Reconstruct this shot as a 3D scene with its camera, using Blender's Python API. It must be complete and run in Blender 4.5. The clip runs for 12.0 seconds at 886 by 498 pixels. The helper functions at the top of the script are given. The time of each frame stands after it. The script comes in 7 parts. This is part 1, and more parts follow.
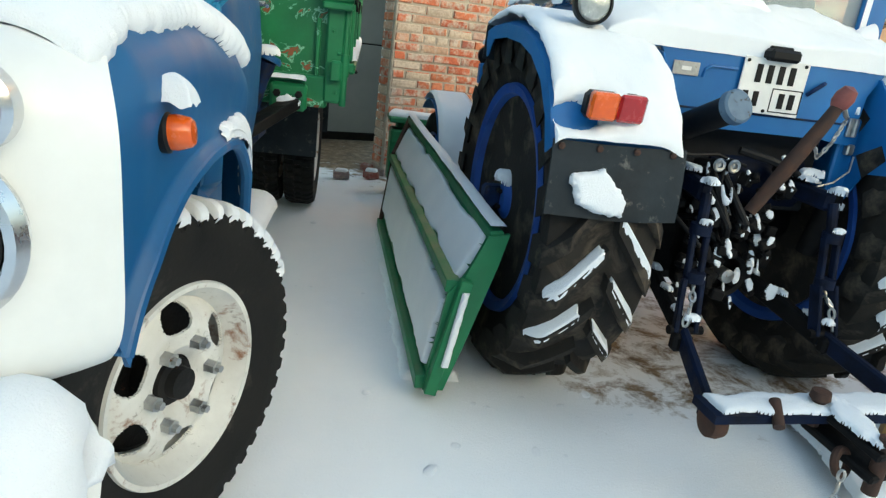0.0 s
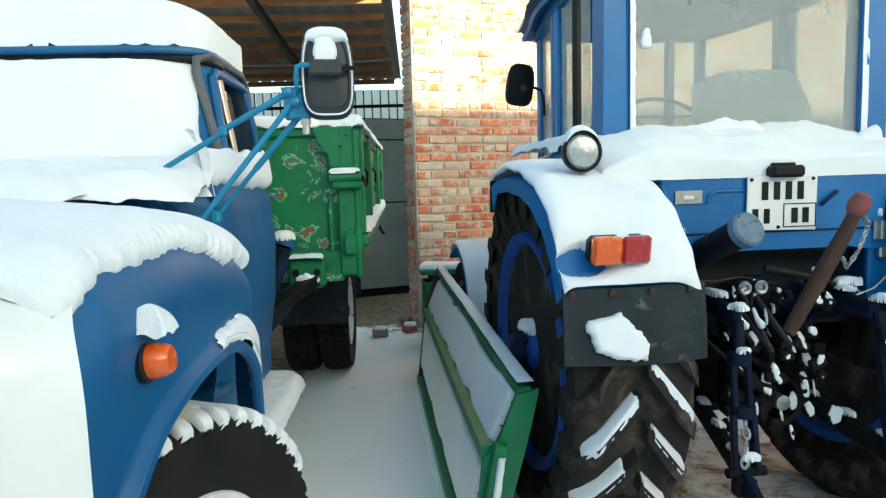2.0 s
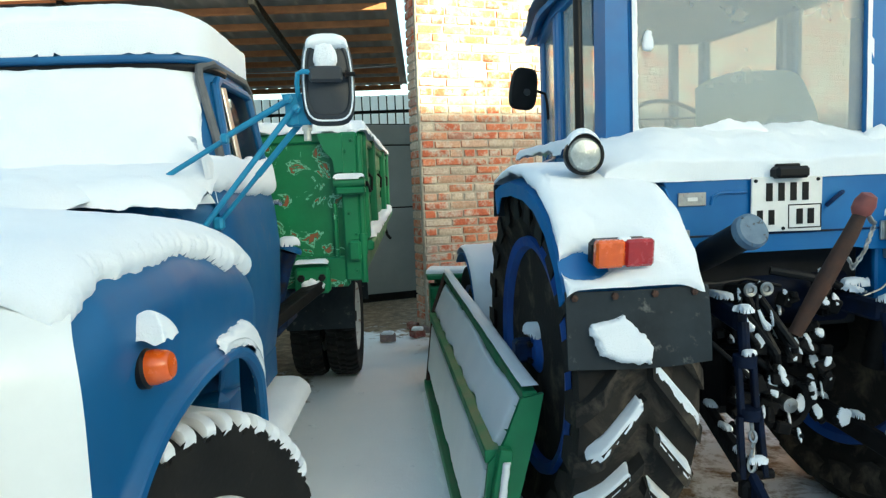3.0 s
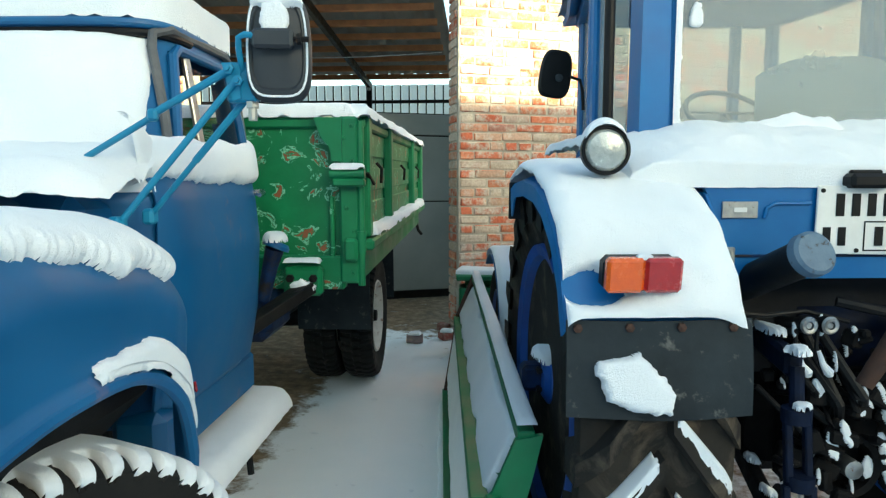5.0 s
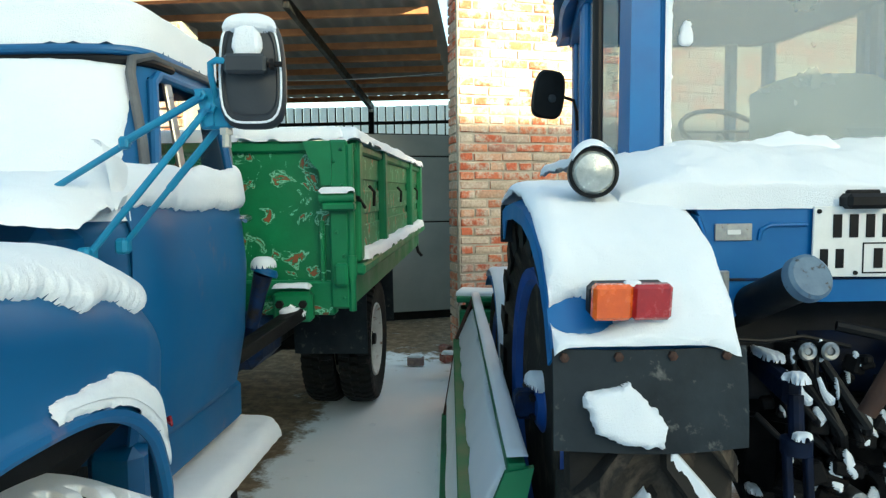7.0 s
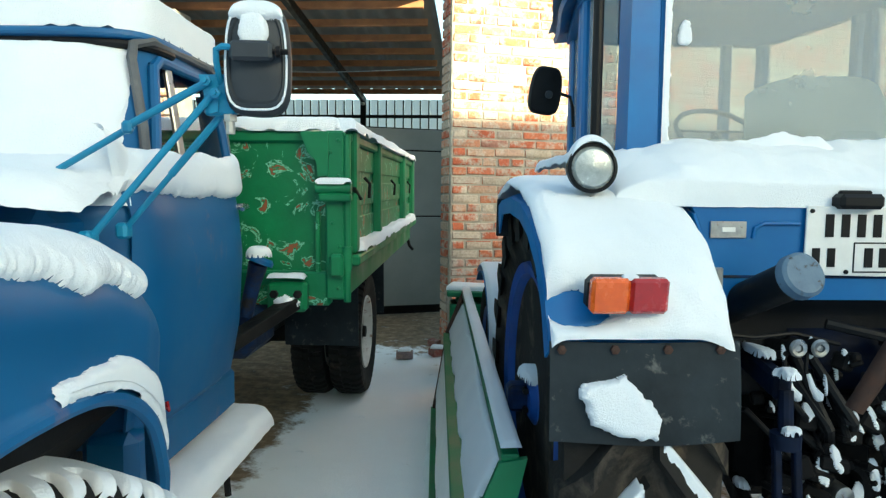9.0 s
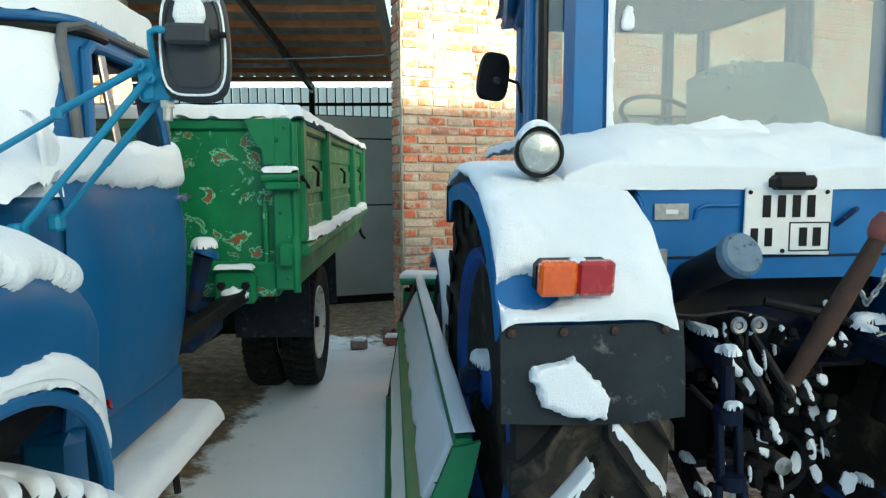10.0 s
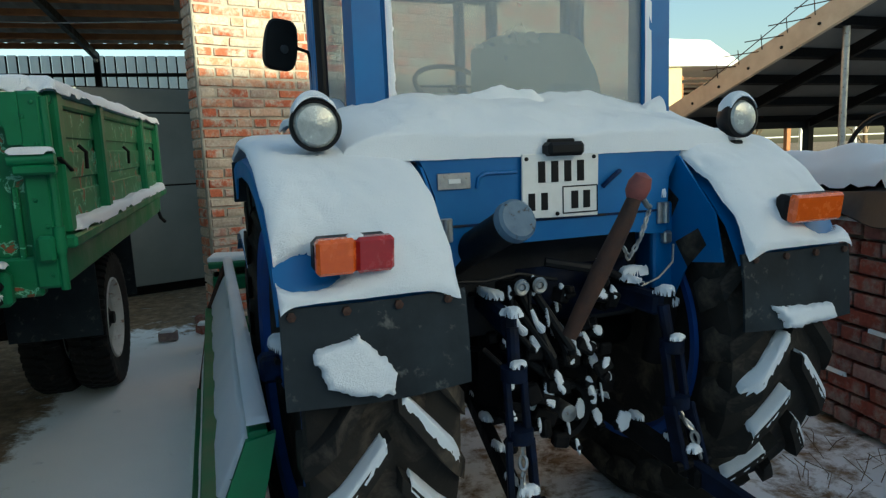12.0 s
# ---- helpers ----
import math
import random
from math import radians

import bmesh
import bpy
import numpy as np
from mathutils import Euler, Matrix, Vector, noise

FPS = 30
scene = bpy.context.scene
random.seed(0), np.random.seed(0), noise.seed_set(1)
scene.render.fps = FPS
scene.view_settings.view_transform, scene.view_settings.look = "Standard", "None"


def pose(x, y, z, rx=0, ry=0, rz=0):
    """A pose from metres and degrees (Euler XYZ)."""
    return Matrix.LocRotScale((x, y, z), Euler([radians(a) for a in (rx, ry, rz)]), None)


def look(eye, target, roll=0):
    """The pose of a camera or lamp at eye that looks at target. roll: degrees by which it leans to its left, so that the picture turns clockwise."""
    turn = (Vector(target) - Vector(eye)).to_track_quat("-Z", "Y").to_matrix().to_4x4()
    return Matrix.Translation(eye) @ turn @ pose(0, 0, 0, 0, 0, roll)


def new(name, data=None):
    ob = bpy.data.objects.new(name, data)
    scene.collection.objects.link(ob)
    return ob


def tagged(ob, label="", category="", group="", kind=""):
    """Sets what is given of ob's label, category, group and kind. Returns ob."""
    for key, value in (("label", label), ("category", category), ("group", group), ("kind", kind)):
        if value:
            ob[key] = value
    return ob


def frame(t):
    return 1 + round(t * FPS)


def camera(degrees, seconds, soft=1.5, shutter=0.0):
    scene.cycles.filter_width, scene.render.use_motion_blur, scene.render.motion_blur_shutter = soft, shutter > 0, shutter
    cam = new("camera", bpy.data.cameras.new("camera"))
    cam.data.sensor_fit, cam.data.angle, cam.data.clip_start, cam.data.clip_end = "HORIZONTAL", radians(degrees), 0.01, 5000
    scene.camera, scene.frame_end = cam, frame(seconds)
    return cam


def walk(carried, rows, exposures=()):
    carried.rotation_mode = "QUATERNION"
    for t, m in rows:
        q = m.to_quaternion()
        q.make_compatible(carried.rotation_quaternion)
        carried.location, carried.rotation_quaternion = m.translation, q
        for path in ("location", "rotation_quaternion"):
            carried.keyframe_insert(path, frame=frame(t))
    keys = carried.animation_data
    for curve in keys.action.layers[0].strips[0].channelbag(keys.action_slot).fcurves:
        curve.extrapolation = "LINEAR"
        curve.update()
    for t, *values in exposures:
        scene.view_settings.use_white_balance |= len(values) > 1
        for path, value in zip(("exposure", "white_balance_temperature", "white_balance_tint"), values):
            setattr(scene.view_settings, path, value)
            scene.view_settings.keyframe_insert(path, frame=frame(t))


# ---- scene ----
cam = camera(68.4, 12.0, soft=1.3)
PATH = [
    (0, (0.127, 0.099, 1.404), (0.151, 2.008, 0.807), 7.1),
    (0.5, (0.226, 0.15, 1.423), (0.216, 2.088, 0.927), 4.9),
    (1, (0.228, 0.154, 1.461), (0.146, 2.126, 1.136), 2.4),
    (1.5, (0.237, 0.158, 1.49), (0.062, 2.133, 1.23), -1.3),
    (2, (0.25, 0.159, 1.496), (0.097, 2.144, 1.301), -1.6),
    (2.5, (0.262, 0.156, 1.497), (0.072, 2.139, 1.318), -2.2),
    (3, (0.272, 0.158, 1.495), (0.092, 2.141, 1.315), -2.2),
    (3.2, (0.277, 0.167, 1.501), (0.099, 2.151, 1.319), -2.1),
    (4.8, (0.41, 0.521, 1.495), (0.112, 2.489, 1.305), -1.2),
    (5, (0.447, 0.566, 1.501), (0.096, 2.525, 1.304), 0.0),
    (5.5, (0.531, 0.635, 1.512), (0.232, 2.604, 1.333), -0.6),
    (6, (0.517, 0.653, 1.517), (0.188, 2.618, 1.349), -0.4),
    (6.5, (0.502, 0.644, 1.519), (0.122, 2.601, 1.354), -0.7),
    (7, (0.503, 0.629, 1.517), (0.129, 2.589, 1.378), -0.6),
    (9, (0.473, 0.61, 1.506), (0.137, 2.575, 1.354), 0.6),
    (9.5, (0.468, 0.608, 1.513), (0.189, 2.583, 1.364), 0.1),
    (10, (0.485, 0.619, 1.5), (0.289, 2.601, 1.313), -0.2),
    (10.5, (0.501, 0.629, 1.501), (0.523, 2.614, 1.259), -0.6),
    (11, (0.527, 0.632, 1.509), (0.613, 2.616, 1.27), -1.0),
    (11.5, (0.563, 0.638, 1.508), (0.743, 2.612, 1.245), -1.2),
    (12, (0.62, 0.679, 1.504), (0.934, 2.634, 1.221), -2.2),
]
walk(cam, [(t, look(eye, target, roll)) for t, eye, target, roll in PATH],
     exposures=[(0.0, 2.0, 7100, -3), (2.0, 1.92, 6750, -8), (4.0, 1.88, 6600, -10), (9.8, 1.88, 6500, -10), (10.5, 1.4, 6450, -8), (11.2, 1.12, 6350, -8), (12.0, 0.84, 6300, -8)])

# ---- world and sun ----
SUN_EL, SUN_AZ = 14.0, 45.0          # the sun stands low, behind the camera and a little to the right
world = bpy.data.worlds.new("world")
scene.world = world
world.use_nodes = True
wn, wl = world.node_tree.nodes, world.node_tree.links
sky = wn.new("ShaderNodeTexSky")
sky.sky_type = "NISHITA"
sky.sun_disc = False
sky.sun_elevation = radians(SUN_EL)
sky.sun_rotation = radians(180 - SUN_AZ)
sky.dust_density = 2.5
sky.air_density = 1.0
wl.new(sky.outputs[0], wn["Background"].inputs[0])
wn["Background"].inputs[1].default_value = 0.15
sun = new("sun", bpy.data.lights.new("sun", "SUN"))
sun.data.energy, sun.data.angle, sun.data.color = 5.0, radians(0.35), (1.0, 0.9, 0.66)
e, a = radians(SUN_EL), radians(SUN_AZ)
sun.matrix_world = look((math.sin(a) * math.cos(e) * 30, -math.cos(a) * math.cos(e) * 30, math.sin(e) * 30), (0, 0, 0))


# ---- materials ----
def nodes_of(name):
    m = bpy.data.materials.new(name)
    m.use_nodes = True
    return m, m.node_tree.nodes, m.node_tree.links, m.node_tree.nodes["Principled BSDF"]


def noise_node(n, l, scale, detail=6.0, rough=0.6, dist=0.0):
    co = n.new("ShaderNodeTexCoord")
    t = n.new("ShaderNodeTexNoise")
    t.inputs["Scale"].default_value, t.inputs["Detail"].default_value = scale, detail
    t.inputs["Roughness"].default_value, t.inputs["Distortion"].default_value = rough, dist
    l.new(co.outputs["Object"], t.inputs["Vector"])
    return t.outputs["Fac"]


def ramp(n, l, fac, stops):
    r = n.new("ShaderNodeValToRGB")
    r.color_ramp.elements[0].position, r.color_ramp.elements[0].color = stops[0][0], (*stops[0][1], 1)
    r.color_ramp.elements[1].position, r.color_ramp.elements[1].color = stops[-1][0], (*stops[-1][1], 1)
    for p, c in stops[1:-1]:
        r.color_ramp.elements.new(p).color = (*c, 1)
    l.new(fac, r.inputs[0])
    return r.outputs[0]


def mix(n, l, fac, a, b):
    m = n.new("ShaderNodeMix")
    m.data_type = "RGBA"
    if isinstance(fac, float):
        m.inputs[0].default_value = fac
    else:
        l.new(fac, m.inputs[0])
    for v, i in ((a, 6), (b, 7)):
        if isinstance(v, tuple):
            m.inputs[i].default_value = (*v, 1)
        else:
            l.new(v, m.inputs[i])
    return m.outputs[2]


def band(n, l, fac, lo, hi):
    return ramp(n, l, fac, [(lo, (0, 0, 0)), (hi, (1, 1, 1))])


def relief(n, l, b, height, strength, distance):
    k = n.new("ShaderNodeBump")
    k.inputs["Strength"].default_value, k.inputs["Distance"].default_value = strength, distance
    l.new(height, k.inputs["Height"])
    l.new(k.outputs[0], b.inputs["Normal"])


def surface(name, dark, light, scale=6.0, rough=0.6, metal=0.0, bump=0.2, dist=0.004, fine=60.0,
            spot=None, spot_scale=5.0, spot_at=(0.62, 0.66), spot2=None, spot2_scale=8.0, spot2_at=(0.62, 0.66), coat=0.0, gloss_var=0.15, spec=0.5):
    """A worn surface: two tones at one scale, fine grain in the relief, and up to two kinds of stains."""
    m, n, l, b = nodes_of(name)
    big, small = noise_node(n, l, scale), noise_node(n, l, fine, 4)
    col = ramp(n, l, big, [(0.32, dark), (0.68, light)])
    if spot:
        f = band(n, l, noise_node(n, l, spot_scale, 8, 0.65, 0.4), *spot_at)
        col = mix(n, l, f, col, spot)
    if spot2:
        f = band(n, l, noise_node(n, l, spot2_scale, 9, 0.7, 0.8), *spot2_at)
        col = mix(n, l, f, col, spot2)
    l.new(col, b.inputs["Base Color"])
    r = n.new("ShaderNodeMapRange")
    r.inputs[1].default_value, r.inputs[2].default_value = 0.3, 0.7
    r.inputs[3].default_value, r.inputs[4].default_value = max(0.02, rough - gloss_var), min(1, rough + gloss_var)
    l.new(big, r.inputs[0])
    l.new(r.outputs[0], b.inputs["Roughness"])
    b.inputs["Metallic"].default_value = metal
    b.inputs["Coat Weight"].default_value = coat
    b.inputs["Specular IOR Level"].default_value = spec
    if bump:
        relief(n, l, b, small, bump, dist)
    return m


def snow_material():
    m, n, l, b = nodes_of("snow")
    l.new(ramp(n, l, noise_node(n, l, 3.0), [(0.3, (0.80, 0.83, 0.87)), (0.7, (0.87, 0.89, 0.92))]), b.inputs["Base Color"])
    b.inputs["Roughness"].default_value = 0.75
    b.inputs["Subsurface Weight"].default_value = 0.0
    s = n.new("ShaderNodeMath")
    s.operation = "ADD"
    l.new(noise_node(n, l, 26, 8, 0.75), s.inputs[0])
    l.new(noise_node(n, l, 190, 4, 0.75), s.inputs[1])
    relief(n, l, b, s.outputs[0], 0.55, 0.010)
    return m


def ground_material():
    """Trodden snow, thin and dirty under the shed and in the ruts."""
    m, n, l, b = nodes_of("ground_snow")
    snow = ramp(n, l, noise_node(n, l, 1.3), [(0.3, (0.87, 0.90, 0.93)), (0.7, (0.94, 0.95, 0.97))])
    dirt = ramp(n, l, noise_node(n, l, 9.0, 9, 0.7), [(0.3, (0.06, 0.042, 0.026)), (0.5, (0.19, 0.125, 0.07)), (0.72, (0.36, 0.27, 0.18))])
    co = n.new("ShaderNodeTexCoord")
    sep = n.new("ShaderNodeSeparateXYZ")
    l.new(co.outputs["Object"], sep.inputs[0])
    # bare earth beneath the shed roof: behind y = 6.5, and beneath the lorry
    def soft(out, a0, a1):
        r = n.new("ShaderNodeMapRange")
        r.interpolation_type = "SMOOTHSTEP"
        r.inputs[1].default_value, r.inputs[2].default_value = a0, a1
        l.new(out, r.inputs[0])
        return r.outputs[0]
    back = soft(sep.outputs[1], 6.2, 7.6)
    k = n.new("ShaderNodeMath")
    k.operation = "MULTIPLY_ADD"
    l.new(sep.outputs[1], k.inputs[0])
    k.inputs[1].default_value = 0.12
    l.new(sep.outputs[0], k.inputs[2])          # x + 0.12 y: across the lorry
    lorry = n.new("ShaderNodeMath")
    lorry.operation = "MULTIPLY"
    l.new(soft(k.outputs[0], -0.48, -0.88), lorry.inputs[0])
    l.new(soft(sep.outputs[1], 2.6, 3.8), lorry.inputs[1])
    tr = n.new("ShaderNodeMath")
    tr.operation = "MULTIPLY"
    l.new(soft(k.outputs[0], 1.0, 1.25), tr.inputs[0])
    l.new(soft(sep.outputs[1], 2.3, 2.75), tr.inputs[1])
    half = n.new("ShaderNodeMath")
    half.operation = "MULTIPLY"
    l.new(tr.outputs[0], half.inputs[0])
    half.inputs[1].default_value = 0.48
    m0 = n.new("ShaderNodeMath")
    m0.operation = "MAXIMUM"
    l.new(back, m0.inputs[0])
    l.new(half.outputs[0], m0.inputs[1])
    mx = n.new("ShaderNodeMath")
    mx.operation = "MAXIMUM"
    l.new(m0.outputs[0], mx.inputs[0])
    l.new(lorry.outputs[0], mx.inputs[1])
    patch = n.new("ShaderNodeMath")
    patch.operation = "MULTIPLY_ADD"
    l.new(mx.outputs[0], patch.inputs[0])
    patch.inputs[1].default_value = 0.42
    l.new(noise_node(n, l, 4.5, 10, 0.72, 0.3), patch.inputs[2])
    col = mix(n, l, band(n, l, patch.outputs[0], 0.66, 0.8), snow, dirt)
    speck = band(n, l, noise_node(n, l, 38, 6, 0.7), 0.73, 0.76)
    col = mix(n, l, speck, col, (0.3, 0.27, 0.24))
    l.new(col, b.inputs["Base Color"])
    b.inputs["Roughness"].default_value = 0.8
    s = n.new("ShaderNodeMath")
    s.operation = "ADD"
    l.new(noise_node(n, l, 14, 8, 0.65), s.inputs[0])
    l.new(noise_node(n, l, 120, 3, 0.7), s.inputs[1])
    relief(n, l, b, s.outputs[0], 0.4, 0.012)
    return m


def brick_material(name, tones, pale):
    """Each brick takes its own tone; lime and mortar stains lie over it."""
    m, n, l, b = nodes_of(name)
    oi, geo = n.new("ShaderNodeObjectInfo"), n.new("ShaderNodeNewGeometry")
    add = n.new("ShaderNodeMath")
    add.operation = "ADD"
    l.new(oi.outputs["Random"], add.inputs[0])
    l.new(geo.outputs["Random Per Island"], add.inputs[1])
    fr = n.new("ShaderNodeMath")
    fr.operation = "FRACT"
    l.new(add.outputs[0], fr.inputs[0])
    col = ramp(n, l, fr.outputs[0], tones)
    co = n.new("ShaderNodeTexCoord")
    geo_pos = geo.outputs["Position"]
    st = n.new("ShaderNodeTexNoise")
    st.inputs["Scale"].default_value, st.inputs["Detail"].default_value, st.inputs["Roughness"].default_value = 9.0, 9.0, 0.7
    l.new(geo_pos, st.inputs["Vector"])
    gr = n.new("ShaderNodeTexNoise")
    gr.inputs["Scale"].default_value, gr.inputs["Detail"].default_value = 45.0, 6.0
    l.new(geo_pos, gr.inputs["Vector"])
    col = mix(n, l, band(n, l, st.outputs["Fac"], 0.46, 0.60), col, pale)
    d = n.new("ShaderNodeMix")
    d.data_type, d.blend_type = "RGBA", "MULTIPLY"
    d.inputs[0].default_value = 0.7
    l.new(col, d.inputs[6])
    l.new(ramp(n, l, gr.outputs["Fac"], [(0.3, (0.62, 0.6, 0.6)), (0.6, (1, 1, 1))]), d.inputs[7])
    l.new(d.outputs[2], b.inputs["Base Color"])
    b.inputs["Roughness"].default_value = 0.9
    relief(n, l, b, gr.outputs["Fac"], 0.6, 0.006)
    return m


def glass_material(name, tint, rough, opacity):
    """A pane: clear glass with a film of dirt."""
    m, n, l, b = nodes_of(name)
    b.inputs["Base Color"].default_value = (*tint, 1)
    b.inputs["Roughness"].default_value = rough
    tr = n.new("ShaderNodeBsdfTransparent")
    tr.inputs[0].default_value = (0.9, 0.94, 0.95, 1)
    mx = n.new("ShaderNodeMixShader")
    f = n.new("ShaderNodeMapRange")
    f.inputs[3].default_value, f.inputs[4].default_value = opacity - 0.06, opacity + 0.06
    l.new(noise_node(n, l, 2.5), f.inputs[0])
    l.new(f.outputs[0], mx.inputs[0])
    l.new(tr.outputs[0], mx.inputs[1])
    l.new(b.outputs[0], mx.inputs[2])
    l.new(mx.outputs[0], n["Material Output"].inputs[0])
    return m


def green_paint_material():
    """Green paint flaked to pale primer rings and rust."""
    m, n, l, b = nodes_of("green_paint_flaked")
    base = ramp(n, l, noise_node(n, l, 5.0), [(0.3, (0.005, 0.125, 0.045)), (0.7, (0.010, 0.195, 0.070))])
    f = noise_node(n, l, 9.0, 6, 0.6, 1.0)
    ring = ramp(n, l, f, [(0.55, (0, 0, 0)), (0.565, (1, 1, 1)), (0.575, (1, 1, 1)), (0.59, (0, 0, 0))])
    flake = noise_node(n, l, 1.6, 3)
    gate = n.new("ShaderNodeMath")
    gate.operation = "MULTIPLY"
    l.new(ring, gate.inputs[0])
    l.new(band(n, l, flake, 0.3, 0.42), gate.inputs[1])
    col = mix(n, l, gate.outputs[0], base, (0.20, 0.50, 0.34))
    col = mix(n, l, band(n, l, f, 0.60, 0.612), col, (0.25, 0.075, 0.03))
    l.new(col, b.inputs["Base Color"])
    b.inputs["Roughness"].default_value = 0.5
    relief(n, l, b, noise_node(n, l, 40, 5), 0.25, 0.004)
    return m


def translucent_material():
    """Pale plastic sheet that lets daylight through."""
    m, n, l, b = nodes_of("translucent_sheet")
    b.inputs["Base Color"].default_value = (0.7, 0.71, 0.7, 1)
    b.inputs["Roughness"].default_value = 0.5
    t = n.new("ShaderNodeBsdfTranslucent")
    l.new(ramp(n, l, noise_node(n, l, 2.0), [(0.3, (0.82, 0.84, 0.84)), (0.7, (0.92, 0.93, 0.92))]), t.inputs[0])
    mx = n.new("ShaderNodeMixShader")
    mx.inputs[0].default_value = 0.85
    l.new(b.outputs[0], mx.inputs[1])
    l.new(t.outputs[0], mx.inputs[2])
    l.new(mx.outputs[0], n["Material Output"].inputs[0])
    return m


SNOW = snow_material()
SHEET_CLEAR = translucent_material()
GROUND = ground_material()
BRICK = brick_material("brick_red", [(0.0, (0.42, 0.1, 0.05)), (0.3, (0.5, 0.14, 0.07)), (0.5, (0.52, 0.2, 0.11)), (0.66, (0.46, 0.27, 0.19)), (0.8, (0.5, 0.42, 0.34)), (0.92, (0.45, 0.38, 0.32)), (1.0, (0.36, 0.08, 0.05))], (0.5, 0.43, 0.37))
BRICK_DARK = brick_material("brick_dark_red", [(0.0, (0.22, 0.045, 0.03)), (0.4, (0.28, 0.07, 0.045)), (0.7, (0.2, 0.06, 0.05)), (0.85, (0.25, 0.22, 0.22)), (1.0, (0.26, 0.06, 0.04))], (0.3, 0.22, 0.19))
MORTAR = surface("mortar", (0.3, 0.27, 0.23), (0.45, 0.41, 0.35), 8, 0.95, bump=0.7, dist=0.01, fine=35)
TRUCK_BLUE = surface("lorry_blue_paint", (0.002, 0.066, 0.188), (0.004, 0.102, 0.258), 2.5, 0.5, bump=0.06, dist=0.003, fine=20, spot=(0.34, 0.13, 0.09), spot_scale=2.6, spot_at=(0.62, 0.86), coat=0.05)
TRUCK_WHITE = surface("lorry_white_paint", (0.66, 0.67, 0.66), (0.78, 0.79, 0.78), 3, 0.4, bump=0.05, dist=0.003, fine=15, spot=(0.35, 0.25, 0.18), spot_scale=30, spot_at=(0.74, 0.77), coat=0.2)
TR_BLUE = surface("tractor_blue_paint", (0.003, 0.095, 0.29), (0.005, 0.145, 0.39), 3, 0.45, bump=0.1, dist=0.003, fine=25, spot=(0.2, 0.3, 0.4), spot_scale=14, spot_at=(0.7, 0.75), spot2=(0.09, 0.05, 0.03), spot2_scale=11, spot2_at=(0.71, 0.74))
RIM_BLUE = surface("rim_blue_paint", (0.006, 0.045, 0.22), (0.012, 0.085, 0.36), 4, 0.5, bump=0.15, spot=(0.03, 0.03, 0.04), spot_scale=6, spot_at=(0.66, 0.76))
BRACKET_BLUE = surface("bracket_light_blue_paint", (0.01, 0.16, 0.3), (0.015, 0.22, 0.38), 6, 0.45, bump=0.1, spot=(0.15, 0.08, 0.05), spot_scale=20, spot_at=(0.68, 0.72))
GREEN = green_paint_material()
GREEN_PLAIN = surface("green_paint", (0.005, 0.12, 0.045), (0.010, 0.19, 0.072), 4, 0.5, bump=0.2, fine=30, spot=(0.12, 0.05, 0.02), spot_scale=10, spot_at=(0.69, 0.73), spot2=(0.25, 0.45, 0.3), spot2_scale=18, spot2_at=(0.72, 0.75))
RUBBER = surface("rubber", (0.007, 0.007, 0.007), (0.018, 0.017, 0.016), 5, 0.8, bump=0.35, dist=0.004, fine=50, spot=(0.07, 0.06, 0.05), spot_scale=7, spot_at=(0.58, 0.8), spec=0.18)
RUBBER_DIRTY = surface("dirty_tread_rubber", (0.012, 0.011, 0.01), (0.034, 0.03, 0.026), 5, 0.85, bump=0.4, dist=0.005, fine=50, spot=(0.12, 0.095, 0.07), spot_scale=6, spot_at=(0.52, 0.74), spec=0.18)
RUBBER_SHEET = surface("rubber_sheet", (0.010, 0.014, 0.018), (0.026, 0.035, 0.042), 5, 0.6, bump=0.25, dist=0.003, fine=40, spot=(0.13, 0.13, 0.12), spot_scale=16, spot_at=(0.6, 0.74), spec=0.18)
BLACK = surface("black_plastic", (0.005, 0.005, 0.006), (0.012, 0.012, 0.013), 10, 0.5, bump=0.1, spec=0.18)
STEEL_DIRTY = surface("greasy_dark_steel", (0.004, 0.004, 0.005), (0.016, 0.015, 0.014), 12, 0.6, 0.1, 0.5, 0.006, 40, spot=(0.1, 0.04, 0.02), spot_scale=15, spot_at=(0.64, 0.7), spec=0.18)
STEEL_BLUE = surface("dirty_blue_steel", (0.005, 0.012, 0.04), (0.008, 0.03, 0.1), 10, 0.55, 0.1, 0.4, 0.005, 40, spot=(0.02, 0.018, 0.017), spot_scale=9, spot_at=(0.5, 0.62), spec=0.18)
RUST = surface("rusty_steel", (0.03, 0.016, 0.012), (0.08, 0.038, 0.025), 14, 0.8, 0.2, 0.6, 0.006, 50)
CHROME = surface("chrome", (0.55, 0.55, 0.55), (0.7, 0.7, 0.7), 8, 0.18, 1.0, 0.0)
ZINC = surface("bare_steel", (0.32, 0.32, 0.32), (0.5, 0.5, 0.48), 25, 0.4, 0.9, 0.2, spot=(0.2, 0.1, 0.05), spot_scale=30, spot_at=(0.62, 0.7))
RIM_WHITE = surface("rim_white_worn_paint", (0.5, 0.48, 0.44), (0.68, 0.67, 0.63), 5, 0.6, bump=0.3, dist=0.004, fine=30, spot=(0.22, 0.1, 0.05), spot_scale=11, spot_at=(0.58, 0.68), spot2=(0.3, 0.28, 0.25), spot2_scale=25, spot2_at=(0.6, 0.68))
GREY_GATE = surface("grey_gate_paint", (0.2, 0.22, 0.22), (0.26, 0.28, 0.28), 1.5, 0.5, bump=0.05, dist=0.01, fine=6)
